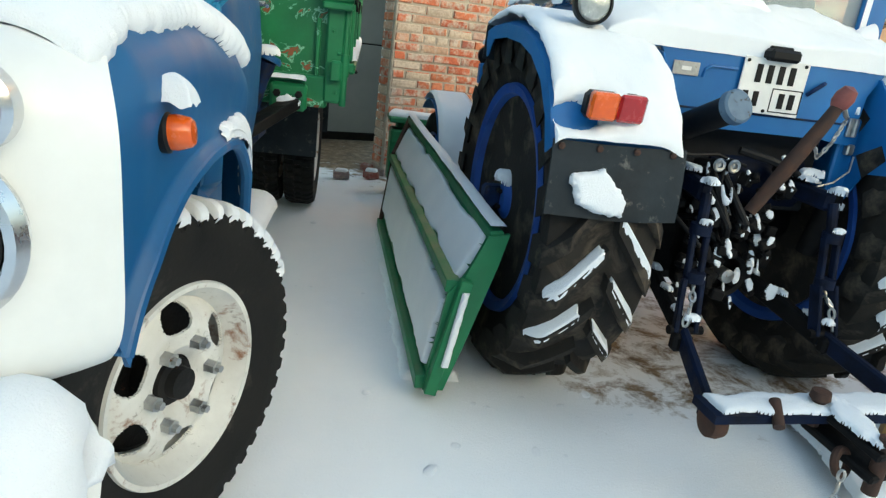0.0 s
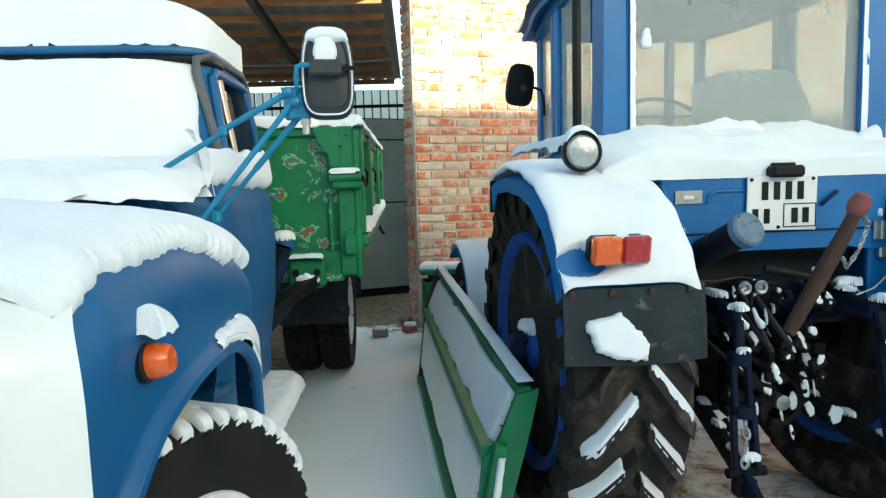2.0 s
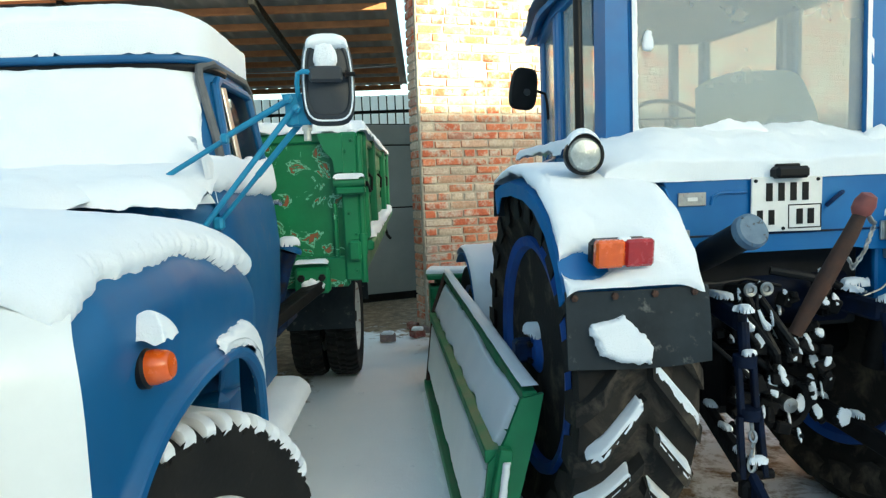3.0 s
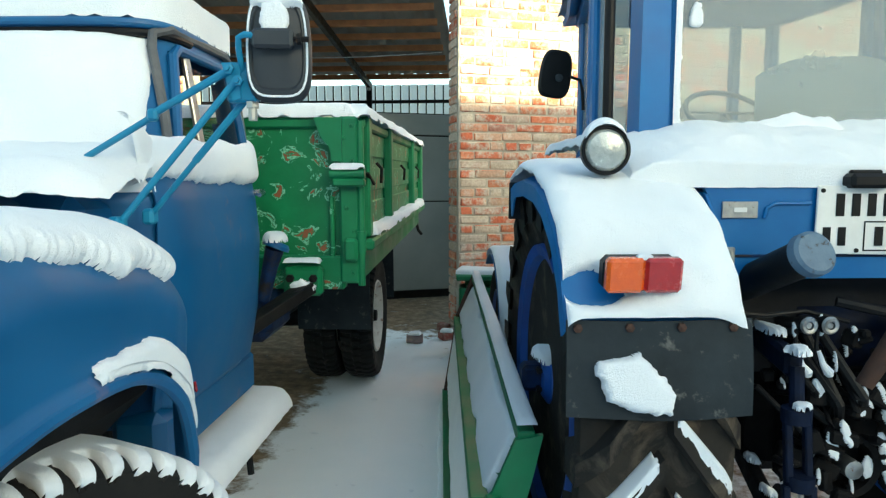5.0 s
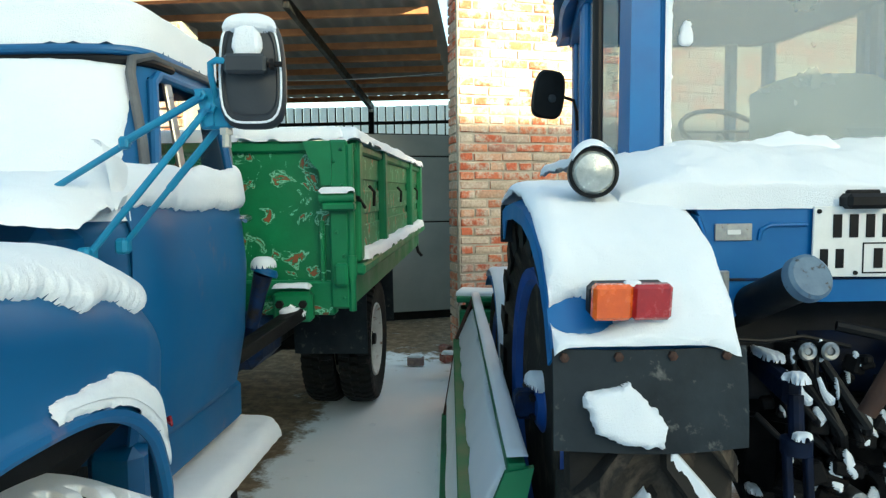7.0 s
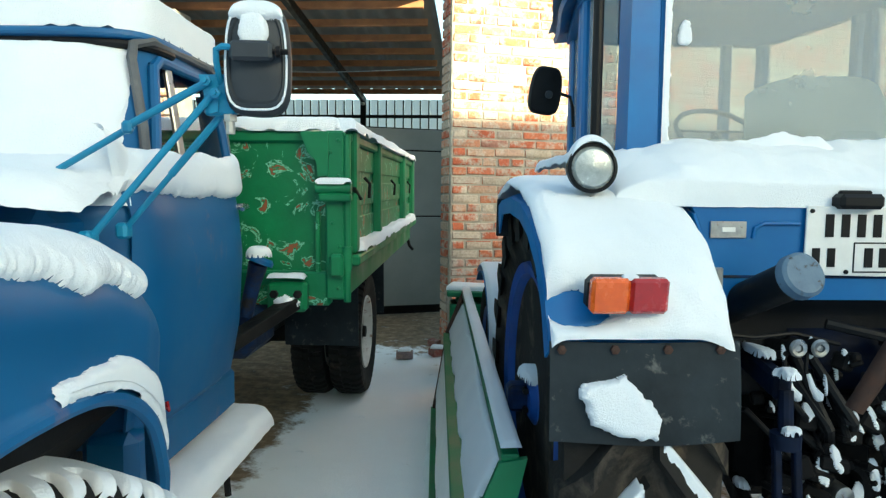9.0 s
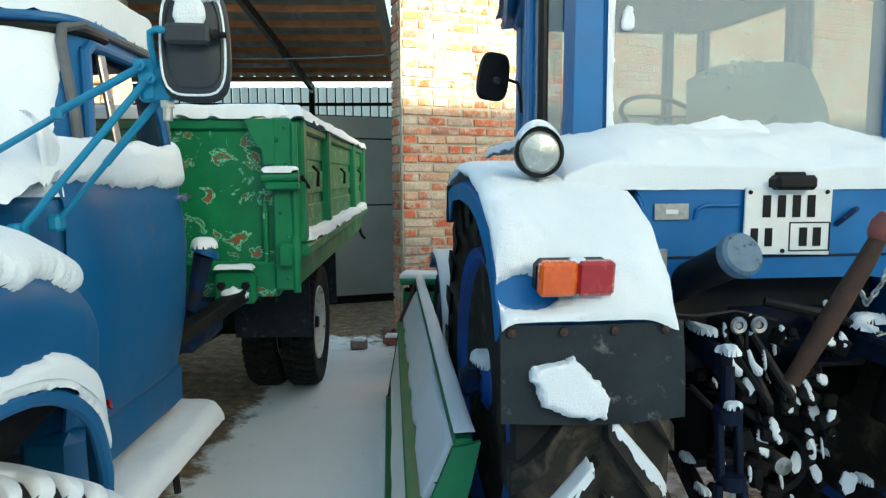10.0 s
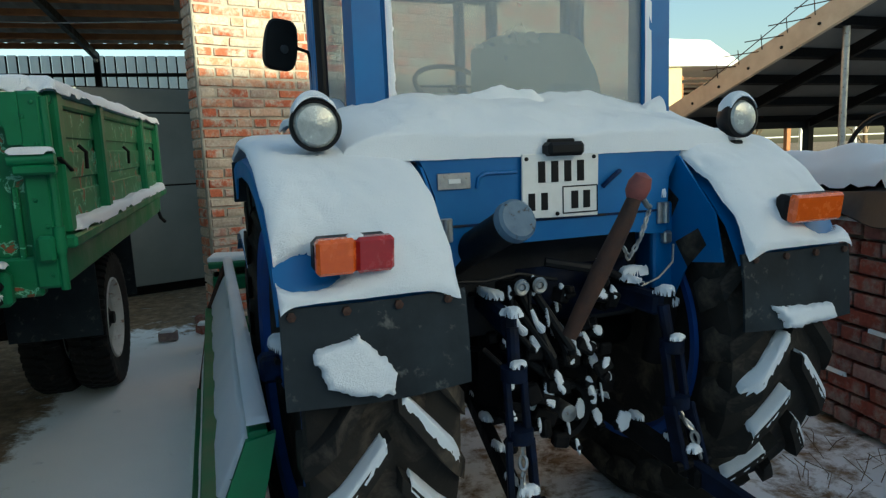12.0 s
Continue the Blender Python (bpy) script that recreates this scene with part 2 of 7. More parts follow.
WOOD = surface("sawn_wood_brown", (0.30, 0.12, 0.05), (0.46, 0.20, 0.085), 7, 0.85, bump=0.5, dist=0.004, fine=60)
WOOD_PALE = surface("sawn_wood_pale", (0.55, 0.42, 0.29), (0.68, 0.55, 0.4), 5, 0.8, bump=0.3, dist=0.004, fine=50)
SHEET = surface("grey_roof_sheet", (0.17, 0.165, 0.16), (0.26, 0.25, 0.24), 3, 0.65, 0.3, 0.2)
SHEET_LIGHT = surface("pale_wall_sheet", (0.5, 0.51, 0.5), (0.62, 0.62, 0.6), 3, 0.6, 0.0, 0.1)
PLASTER = surface("yellow_plaster", (0.6, 0.48, 0.28), (0.68, 0.56, 0.34), 3, 0.9, bump=0.3)
BACK_WALL = surface("grey_render", (0.4, 0.38, 0.36), (0.5, 0.48, 0.45), 2, 0.9, bump=0.3)
PLATE_WHITE = surface("number_plate_white", (0.68, 0.68, 0.66), (0.76, 0.76, 0.74), 20, 0.5, bump=0.05, spot=(0.35, 0.3, 0.25), spot_scale=25, spot_at=(0.72, 0.76))
CAB_GREY = surface("seat_grey_vinyl", (0.55, 0.53, 0.48), (0.68, 0.66, 0.60), 5, 0.7, bump=0.2)
TARP = surface("black_tarpaulin", (0.012, 0.013, 0.015), (0.03, 0.032, 0.036), 8, 0.4, bump=0.3, fine=25, spec=0.18)
TWIG = surface("dry_twig", (0.12, 0.08, 0.05), (0.22, 0.16, 0.1), 10, 0.9, bump=0.2)
# near black: the shade inside wells, recesses and cabs is put into this colour
INSIDE_SHADE = surface("inside_shade_black", (0.012, 0.013, 0.015), (0.025, 0.026, 0.03), 6, 0.9, bump=0.3, spec=0.18)
AMBER = surface("amber_lens", (0.62, 0.085, 0.006), (0.74, 0.12, 0.01), 30, 0.22, 0.0, 0.25, 0.003, 160, coat=0.4)
RED_LENS = surface("red_lens", (0.3, 0.006, 0.008), (0.4, 0.012, 0.012), 30, 0.22, 0.0, 0.25, 0.003, 160, coat=0.4)
GLASS_DIRTY = glass_material("dirty_window_glass", (0.55, 0.57, 0.55), 0.12, 0.36)
GLASS = glass_material("window_glass", (0.04, 0.05, 0.05), 0.03, 0.09)
LENS = surface("ribbed_lens_glass", (0.32, 0.34, 0.33), (0.48, 0.5, 0.48), 30, 0.2, 0.25, 0.5, 0.004, 70, coat=0.6)
MIRROR_BACK = surface("dark_grey_plastic", (0.013, 0.017, 0.023), (0.026, 0.031, 0.038), 6, 0.5, bump=0.15)
SEAL_GREY = surface("weathered_grey_seal", (0.07, 0.072, 0.075), (0.14, 0.14, 0.145), 8, 0.8, bump=0.3)


# where the lorry, the tractor and the blade stand
TK = pose(-1.360, 1.479, 0, 0, 0, 7.8)
TIP = Matrix.Translation((0, 1.665, 1.2)) @ Matrix.Rotation(radians(1.1), 4, "X") @ Matrix.Translation((0, -1.665, -1.2))
TKB = TK @ TIP                               # the tipper body, raised a little at its rear
TR = pose(1.254, 3.168, 0, 0, 0, 12.5)
BL = pose(0.225, 2.50, 0, 0, 0, 10.2)


# ---- mesh tools ----
class Shape:
    """Collects vertices and faces of one mesh."""

    def __init__(self):
        self.v, self.f = [], []

    def add(self, verts, faces, m=None):
        k = len(self.v)
        self.v += [tuple(m @ Vector(p)) if m is not None else tuple(p) for p in verts]
        self.f += [tuple(i + k for i in f) for f in faces]
        return self

    def box(self, c, s, r=(0, 0, 0), bev=0.006, m=None):
        """A box of size s about c with chamfered edges."""
        h = [x / 2 for x in s]
        bev = min(bev, min(h) * 0.49)
        idx, verts = {}, []
        for sx in (-1, 1):
            for sy in (-1, 1):
                for sz in (-1, 1):
                    for ax in range(3):
                        p = [sx * (h[0] - bev), sy * (h[1] - bev), sz * (h[2] - bev)]
                        p[ax] = (sx, sy, sz)[ax] * h[ax]
                        idx[sx, sy, sz, ax] = len(verts)
                        verts.append(p)
        faces = []
        for ax in range(3):
            b, d = [i for i in range(3) if i != ax]
            for s0 in (-1, 1):
                q = []
                for u, w in ((-1, -1), (1, -1), (1, 1), (-1, 1)):
                    k = [0, 0, 0]
                    k[ax], k[b], k[d] = s0, u, w
                    q.append(idx[(*k, ax)])
                faces.append(q)
            for u in (-1, 1):          # edges that run along ax
                for w in (-1, 1):
                    lo, hi = [0, 0, 0], [0, 0, 0]
                    lo[ax], lo[b], lo[d] = -1, u, w
                    hi[ax], hi[b], hi[d] = 1, u, w
                    faces.append([idx[(*lo, b)], idx[(*hi, b)], idx[(*hi, d)], idx[(*lo, d)]])
        for sx in (-1, 1):
            for sy in (-1, 1):
                for sz in (-1, 1):
                    faces.append([idx[sx, sy, sz, a] for a in range(3)])
        t = pose(*c, *r)
        return self.add(verts, faces, m @ t if m is not None else t)

    def lathe(self, profile, n=32, m=None, closed=False):
        """Turns (radius, height) round the local z axis."""
        verts, faces, k = [], [], len(profile)
        for i in range(n):
            a = 2 * math.pi * i / n
            verts += [(r * math.cos(a), r * math.sin(a), z) for r, z in profile]
        for i in range(n):
            j = (i + 1) % n
            for p in range(k if closed else k - 1):
                q = (p + 1) % k
                faces.append((i * k + p, j * k + p, j * k + q, i * k + q))
        if not closed:
            for p in (0, k - 1):
                if profile[p][0] > 1e-6:
                    faces.append([i * k + p for i in range(n)])
        return self.add(verts, faces, m)

    def tube(self, pts, r, n=10, cap=True):
        """A round bar along pts; r is one radius or one for each point."""
        pts = [Vector(p) for p in pts]
        rs = r if isinstance(r, (list, tuple)) else [r] * len(pts)
        verts, faces, up = [], [], None
        for i, p in enumerate(pts):
            d = (pts[min(i + 1, len(pts) - 1)] - pts[max(i - 1, 0)]).normalized()
            if up is None:
                up = d.orthogonal().normalized()
            up = (up - d * up.dot(d)).normalized()
            w = d.cross(up)
            for k in range(n):
                a = 2 * math.pi * k / n
                verts.append(p + (up * math.cos(a) + w * math.sin(a)) * rs[i])
        for i in range(len(pts) - 1):
            for k in range(n):
                q = (k + 1) % n
                faces.append((i * n + k, i * n + q, (i + 1) * n + q, (i + 1) * n + k))
        if cap:
            faces.append(list(range(n)))
            faces.append([(len(pts) - 1) * n + k for k in range(n)])
        return self.add(verts, faces)

    def bar(self, p, q, w, h, bev=0.004):
        """A flat bar from p to q, w wide across and h thick."""
        p, q = Vector(p), Vector(q)
        d = q - p
        return self.box((0, 0, 0), (w, h, d.length), (0, 0, 0), bev, Matrix.Translation((p + q) / 2) @ d.to_track_quat("Z", "Y").to_matrix().to_4x4())

    def prism(self, poly, lo, hi, axis="x", m=None):
        """A flat outline given in the two other axes, thick from lo to hi along axis."""
        k = len(poly)
        def put(a, b, h):
            return {"x": (h, a, b), "y": (a, h, b), "z": (a, b, h)}[axis]
        verts = [put(a, b, lo) for a, b in poly] + [put(a, b, hi) for a, b in poly]
        faces = [list(range(k)), list(range(k, 2 * k))] + [(i, (i + 1) % k, k + (i + 1) % k, k + i) for i in range(k)]
        return self.add(verts, faces, m)

    def grid(self, fn, nu, nv, keep=None, wrap=False):
        """A sheet fn(u, v), u and v in 0..1."""
        verts = [fn(i / nu, j / nv) for i in range(nu + 1) for j in range(nv + 1)]
        faces = []
        for i in range(nu):
            for j in range(nv):
                if keep is None or keep((i + 0.5) / nu, (j + 0.5) / nv):
                    faces.append((i * (nv + 1) + j, (i + 1) * (nv + 1) + j, (i + 1) * (nv + 1) + j + 1, i * (nv + 1) + j + 1))
        return self.add(verts, faces)

    def shell(self, fn, nu, nv, thick, keep=None):
        """A sheet with thickness, pushed along its normals."""
        e = 1e-3
        def nrm(u, v):
            p = Vector(fn(u, v))
            a = Vector(fn(min(1, u + e), v)) - Vector(fn(max(0, u - e), v))
            b = Vector(fn(u, min(1, v + e))) - Vector(fn(u, max(0, v - e)))
            c = a.cross(b)
            return p + (c.normalized() if c.length > 1e-12 else Vector((0, 0, 1))) * thick
        verts, faces, cells = [], [], set()
        w = nv + 1
        for i in range(nu + 1):
            for j in range(nv + 1):
                verts.append(fn(i / nu, j / nv))
        k = len(verts)
        for i in range(nu + 1):
            for j in range(nv + 1):
                verts.append(tuple(nrm(i / nu, j / nv)))
        for i in range(nu):
            for j in range(nv):
                if keep is None or keep((i + 0.5) / nu, (j + 0.5) / nv):
                    cells.add((i, j))
        for i, j in cells:
            a, b, c, d = i * w + j, (i + 1) * w + j, (i + 1) * w + j + 1, i * w + j + 1
            faces += [(a, b, c, d), (a + k, d + k, c + k, b + k)]
            for (di, dj), (p, q) in (((0, -1), (a, b)), ((1, 0), (b, c)), ((0, 1), (c, d)), ((-1, 0), (d, a))):
                if (i + di, j + dj) not in cells:
                    faces.append((p, p + k, q + k, q))
        return self.add(verts, faces)

    def mesh(self, name, material, sharp=32.0, tidy=True):
        me = bpy.data.meshes.new(name)
        me.from_pydata(self.v, [], self.f)
        if tidy:
            bm = bmesh.new()
            bm.from_mesh(me)
            loose = [v for v in bm.verts if not v.link_faces]
            if loose:
                bmesh.ops.delete(bm, geom=loose, context="VERTS")
            bmesh.ops.recalc_face_normals(bm, faces=bm.faces)
            bm.to_mesh(me)
            bm.free()
        me.polygons.foreach_set("use_smooth", [True] * len(me.polygons))
        me.set_sharp_from_angle(angle=radians(sharp))
        me.materials.append(material)
        return me


def part(name, shape, material, parent=None, label="", sharp=32.0):
    ob = new(name, shape.mesh(name, material, sharp))
    ob.parent = parent
    if label:
        ob["label"] = label
    return ob


def thing(name, m, label, category, group="", kind=""):
    ob = new(name)
    ob.empty_display_size = 0.1
    ob.matrix_world = m
    return tagged(ob, label, category, group, kind)


def solid(name, shape, material, label, category, m=None, group="", kind="", sharp=32.0):
    ob = new(name, shape.mesh(name, material, sharp))
    if m is not None:
        ob.matrix_world = m
    return tagged(ob, label, category, group, kind)


def n3(x, y, z=0.0, f=1.0):
    return noise.noise(Vector((x * f, y * f, z * f)))


def rag(x, y, seed=0.0):
    """Uneven at several sizes, about -1 to 1."""
    return n3(x, y, seed, 6) * 0.5 + n3(x, y, seed, 17) * 0.35 + n3(x, y, seed, 41) * 0.25


def lerp(table, x):
    """Straight between the pairs (x, value) of a table."""
    for (a, p), (b, q) in zip(table, table[1:]):
        if x <= b:
            k = max(0.0, min(1.0, (x - a) / (b - a))) if b > a else 0.0
            if isinstance(p, tuple):
                return tuple(i + (j - i) * k for i, j in zip(p, q))
            return p + (q - p) * k
    return table[-1][1]


def smooth(x):
    x = max(0.0, min(1.0, x))
    return x * x * (3 - 2 * x)


def snow_on(fn, inside, thick, m=None, nu=60, nv=60, lift=0.004, soft=0.06, seed=1.0, up=False, label="fresh snow lying on the metal", lumps=0.25):
    """A ragged cushion of snow on the sheet fn(u, v). inside(u, v): how far within its outline, in metres (negative outside)."""
    e = 2e-3
    ref = Vector({id(TK): (1, -1, 1.5), id(TKB): (1, -1, 1.5), id(TR): (-0.2, -1, 1.5), id(BL): (-1, -0.3, 0.6)}.get(id(m), (0, 0, 1)))
    pts, mask = {}, {}
    for i in range(nu + 1):
        for j in range(nv + 1):
            u, v = i / nu, j / nv
            p = Vector(fn(u, v))
            if up:
                nn = Vector((0, 0, 1))
            else:
                a = Vector(fn(min(1, u + e), v)) - Vector(fn(max(0, u - e), v))
                b = Vector(fn(u, min(1, v + e))) - Vector(fn(u, max(0, v - e)))
                nn = a.cross(b)
                nn = nn.normalized() if nn.length > 1e-14 else Vector((0, 0, 1))
                if nn.dot(ref) < 0:
                    nn = -nn
            d = inside(u, v)
            mask[i, j] = d
            k = max(0.0, min(1.0, d / soft))
            h = thick * math.sqrt(max(0.0, 1 - (1 - k) ** 2))
            h *= 1 + lumps * rag(p.x * 0.5 + p.z * 0.3, p.y * 0.5, seed) + lumps * n3(p.x, p.y + p.z, seed, 2.6)
            pts[i, j] = p + nn * (lift if d > 0 else -0.002) + nn * h
    # draw the outermost points in to the outline, so that the border runs smoothly
    for i in range(nu + 1):
        for j in range(nv + 1):
            d = mask[i, j]
            if d > 0 or not any(mask.get((i + a, j + b), -1) > 0 for a in (-1, 0, 1) for b in (-1, 0, 1)):
                continue
            gu = (mask.get((i + 1, j), d) - mask.get((i - 1, j), d)) / 2
            gv = (mask.get((i, j + 1), d) - mask.get((i, j - 1), d)) / 2
            g2 = gu * gu + gv * gv
            if g2 < 1e-14:
                continue
            du, dv = max(-0.95, min(0.95, -d * gu / g2)), max(-0.95, min(0.95, -d * gv / g2))
            old = Vector(fn(i / nu, j / nv))
            pts[i, j] += Vector(fn(max(0, min(1, (i + du) / nu)), max(0, min(1, (j + dv) / nv)))) - old
    verts, faces, ids = [], [], {}
    def vid(i, j):
        if (i, j) not in ids:
            ids[i, j] = len(verts)
            verts.append(tuple(pts[i, j]))
        return ids[i, j]
    for i in range(nu):
        for j in range(nv):
            c = [(i, j), (i + 1, j), (i + 1, j + 1), (i, j + 1)]
            if sum(mask[k] > 0 for k in c) >= 2:
                faces.append([vid(*k) for k in c])
    s = Shape()
    s.v, s.f = verts, faces
    me = bpy.data.meshes.new("snow_cover")
    me.from_pydata(s.v, [], s.f)
    me.polygons.foreach_set("use_smooth", [True] * len(me.polygons))
    me.materials.append(SNOW)
    ob = new("snow_cover", me)
    if m is not None:
        ob.matrix_world = m
    return tagged(ob, label, "snow", kind="stuff")


def edge(u, v, w, h, ragged=0.02, seed=0.0):
    """Distance to the border of a sheet w by h metres, with an uneven border."""
    return min(u * w, (1 - u) * w, v * h, (1 - v) * h) - ragged * (0.6 + rag(u * w, v * h, seed))


def cornered(u, v, corners, w, h, ragged=0.01, seed=0.0):
    """Distance within a patch whose corners run clockwise, on a sheet w by h."""
    d = 9.0
    for (a, b), (p, q) in zip(corners, corners[1:] + corners[:1]):
        ex, ey = (p - a) * w, (q - b) * h
        d = min(d, ((u - a) * w * -ey + (v - b) * h * ex) / -math.hypot(ex, ey))
    return d + ragged * rag(u * w * 2.2, v * h * 2.2, seed)


def blob(u, v, cu, cv, w, h, ru, rv, ragged=0.02, seed=0.0):
    """Distance within a rounded patch about (cu, cv)."""
    d = math.hypot((u - cu) * w / ru, (v - cv) * h / rv)
    return (1 - d) * min(ru, rv) + ragged * rag(u * w * 2.5, v * h * 2.5, seed)


# ---- the place ----
# ground: one sheet to the horizon, finer and uneven near the vehicles
def ground_height(x, y):
    h = 0.02 * n3(x, y, 0, 0.8) + 0.012 * n3(x, y, 3, 3.0)
    near = max(0.0, 1 - math.hypot(x - 0.6, y - 2.5) / 9)
    return (h + 0.006 * n3(x, y, 7, 9.0)) * near - 0.012


g = Shape()
def ground_axis(k, lo, hi):
    return [-1500, -400, -120, -50, -25] + [lo + (hi - lo) * i / k for i in range(k + 1)] + [30, 60, 130, 420, 1600]
gx, gy = ground_axis(150, -6, 6), ground_axis(170, -3, 12)
g.v = [(x, y, ground_height(x, y)) for x in gx for y in gy]
g.f = [(i * len(gy) + j, (i + 1) * len(gy) + j, (i + 1) * len(gy) + j + 1, i * len(gy) + j + 1) for i in range(len(gx) - 1) for j in range(len(gy) - 1)]
solid("ground", g, GROUND, "trodden snow with bare earth beneath the shed roof", "ground", kind="structure")

WALL = pose(-0.51, 6.87, 0, 0, 0, 25)        # the brick wall's near corner; it runs along local x
COURSE, LONG = 0.0905, 0.30
rnd = random.Random(4)


def brick_mesh(name, lx, ly, lz, material, seed):
    """One brick with chipped, uneven edges."""
    r = random.Random(seed)
    s = Shape().box((0, 0, 0), (lx, ly, lz), bev=0.006)
    s.v = [(x + r.uniform(-0.003, 0.003), y + r.uniform(-0.003, 0.002), z + r.uniform(-0.003, 0.003)) for x, y, z in s.v]
    return s.mesh(name, material, 40)


wall = thing("wall_north", WALL, "weathered red brick wall with smeared mortar joints", "wall", kind="structure")
wall_body = part("mortar_body", Shape().box((3.3, 0.19, 2.6), (6.62, 0.30, 5.2), bev=0.01), MORTAR, wall)

# ---- the shed behind the lorry: sloping sheet roof on purlins and rafters ----
SHED = pose(-0.8, 6.6, 0, 0, 0, 6.4)          # local x along the eaves to the right, y to the back
def roof_z(y):
    return 3.41 - 0.080 * y


def roof_sheet(u, v):
    x, y = -7.5 + 7.6 * u, -0.15 + 4.35 * v
    return (x, y, roof_z(y) + 0.13 + 0.022 * math.sin(x * 2 * math.pi / 0.2))


solid("ceiling", Shape().shell(roof_sheet, 228, 6, 0.004), SHEET, "corrugated grey sheet roof of the open shed", "roof", SHED, kind="structure")
shed = thing("shed_frame", SHED, "brown wooden purlins and steel rafters of an open shed", "shed frame", kind="structure")
for i in range(9):
    y = 0.0 + i * 0.5
    part("purlin", Shape().box((-3.75, y, roof_z(y) + 0.055), (7.5, 0.05, 0.07), (-4.6, 0, 0), 0.004), WOOD, shed)
for x in (-1.25, -3.05, -4.9, -6.7):
    part("rafter", Shape().bar((x, -0.1, roof_z(-0.1) - 0.05), (x, 4.15, roof_z(4.15) - 0.05), 0.06, 0.10), STEEL_DIRTY, shed)
    part("post", Shape().box((x, 4.1, roof_z(4.1) / 2 - 0.05), (0.07, 0.07, roof_z(4.1) - 0.1), bev=0.004), STEEL_DIRTY, shed)
    part("brace_plate", Shape().box((x, 4.04, roof_z(4.0) - 0.12), (0.05, 0.05, 0.05), bev=0.01), ZINC, shed)
part("fascia_board", Shape().box((-3.75, -0.17, roof_z(-0.15) + 0.06), (7.6, 0.03, 0.16), bev=0.004), WOOD_PALE, shed, "pale sawn board in the sun")
part("cable", Shape().tube([(-3.0 + 3.0 * i / 24, 2.3, roof_z(2.3) - 0.06 - 0.05 * math.sin(math.pi * i / 24)) for i in range(25)], 0.006, 6), ZINC, shed, "thin grey cable under the purlins")

# pale profiled sheet with gaps at the back of the shed, on dark rails
back = thing("wall_back", SHED, "pale profiled sheets behind dark steel rails", "wall", kind="structure")
for i in range(56):
    x = -7.2 + i * 0.135
    part("panel", Shape().box((x, 4.32, 1.53), (0.112, 0.012, 3.08 + 0.03 * n3(i, 0, 0, 3.3)), bev=0.003), SHEET_CLEAR, back)
    part("upright", Shape().box((x + 0.067, 4.30, 1.53), (0.022, 0.02, 3.06), bev=0.003), STEEL_DIRTY, back)
for z in (0.5, 1.6, 2.80):
    part("rail", Shape().box((-3.5, 4.26, z), (7.6, 0.04, 0.05), bev=0.004), STEEL_DIRTY, back)

# grey sheet-steel gate leaf
gate = thing("gate", pose(-1.02, 9.02, 0, 0, 0, 27), "grey painted sheet-steel gate leaf, standing ajar", "gate")
for z0, z1 in ((0.12, 1.28), (1.285, 2.12), (2.125, 2.40)):
    part("panel", Shape().box((-0.95, 0, (z0 + z1) / 2), (2.2, 0.03, z1 - z0 - 0.012), bev=0.006), GREY_GATE, gate)
part("frame", Shape().box((-0.95, 0.03, 1.26), (2.2, 0.03, 2.3), bev=0.005), STEEL_DIRTY, gate)
part("threshold", Shape().box((-0.95, 0.12, 0.05), (2.3, 0.05, 0.10), bev=0.01), STEEL_DIRTY, gate)

# ---- low brick wall beside the tractor, under a snow-laden tarpaulin ----
LOW = pose(3.2, 1.6, 0, 0, 0, 90)            # local x runs to the back, local y to the tractor
low_wall = thing("wall_east", LOW, "low dark red brick wall, snow in its joints", "wall", kind="structure")
part("mortar_body", Shape().box((2.9, -0.17, 0.6), (5.8, 0.24, 1.2), bev=0.01), MORTAR, low_wall)


def tarp_fn(u, v):
    x, a = 5.7 * u, v
    y = 0.10 - 0.55 * a
    z = 1.26 + 0.05 * n3(x, a * 2, 1, 2.5) - (0.13 + 0.03 * n3(x, 3, 0, 3)) * smooth((0.16 - a) / 0.16)
    return (x, y + 0.03 * n3(x, a, 5, 4), z)


solid("tarpaulin", Shape().shell(tarp_fn, 90, 16, 0.006), TARP, "black tarpaulin spread over the low brick wall", "tarpaulin", LOW)
snow_on(lambda u, v: (lambda p: (p[0], p[1], p[2] + 0.012))(tarp_fn(u, 0.1 + 0.88 * v)), lambda u, v: edge(u, v, 5.7, 0.5, 0.03, 2.0), 0.17, LOW, 120, 26, soft=0.2, seed=3, up=True, label="thick rounded snow on the tarpaulin")
part("cable_loop", Shape().tube([(2.05 + 0.3 * math.cos(a), -0.25, 1.38 + 0.26 * math.sin(a)) for a in [math.pi * i / 20 for i in range(21)]], 0.013, 8), BLACK, solid("brick_stack", Shape().box((2.05, -0.3, 1.36), (0.30, 0.25, 0.16), bev=0.01), BRICK_DARK, "red bricks lying on the wall top", "bricks", LOW), "black hose bent over the bricks")

# ---- lean-to roof beyond the low wall: high towards the yard, falling away from it ----
LEAN = pose(5.6, 6.0, 0, 0, 0, 10.2)
lean = thing("lean_to", LEAN, "open lean-to roof with a pale barge board", "shed")
PITCH = math.degrees(math.atan(0.345))
def lean_z(y):
    return 2.93 - 0.345 * y
part("barge_board", Shape().bar((0, -1.0, lean_z(-1.0)), (0, 3.3, lean_z(3.3)), 0.05, 0.24, 0.006), WOOD_PALE, lean, "pale sawn board with bolt heads")
for i in range(8):
    y = -0.2 + i * 0.45
    part("bolt", Shape().lathe([(0.0, 0.0), (0.018, 0.0), (0.016, 0.012), (0.0, 0.015)], 8, pose(-0.026, y, lean_z(y) - 0.03, 0, -90, 0)), STEEL_DIRTY, lean)
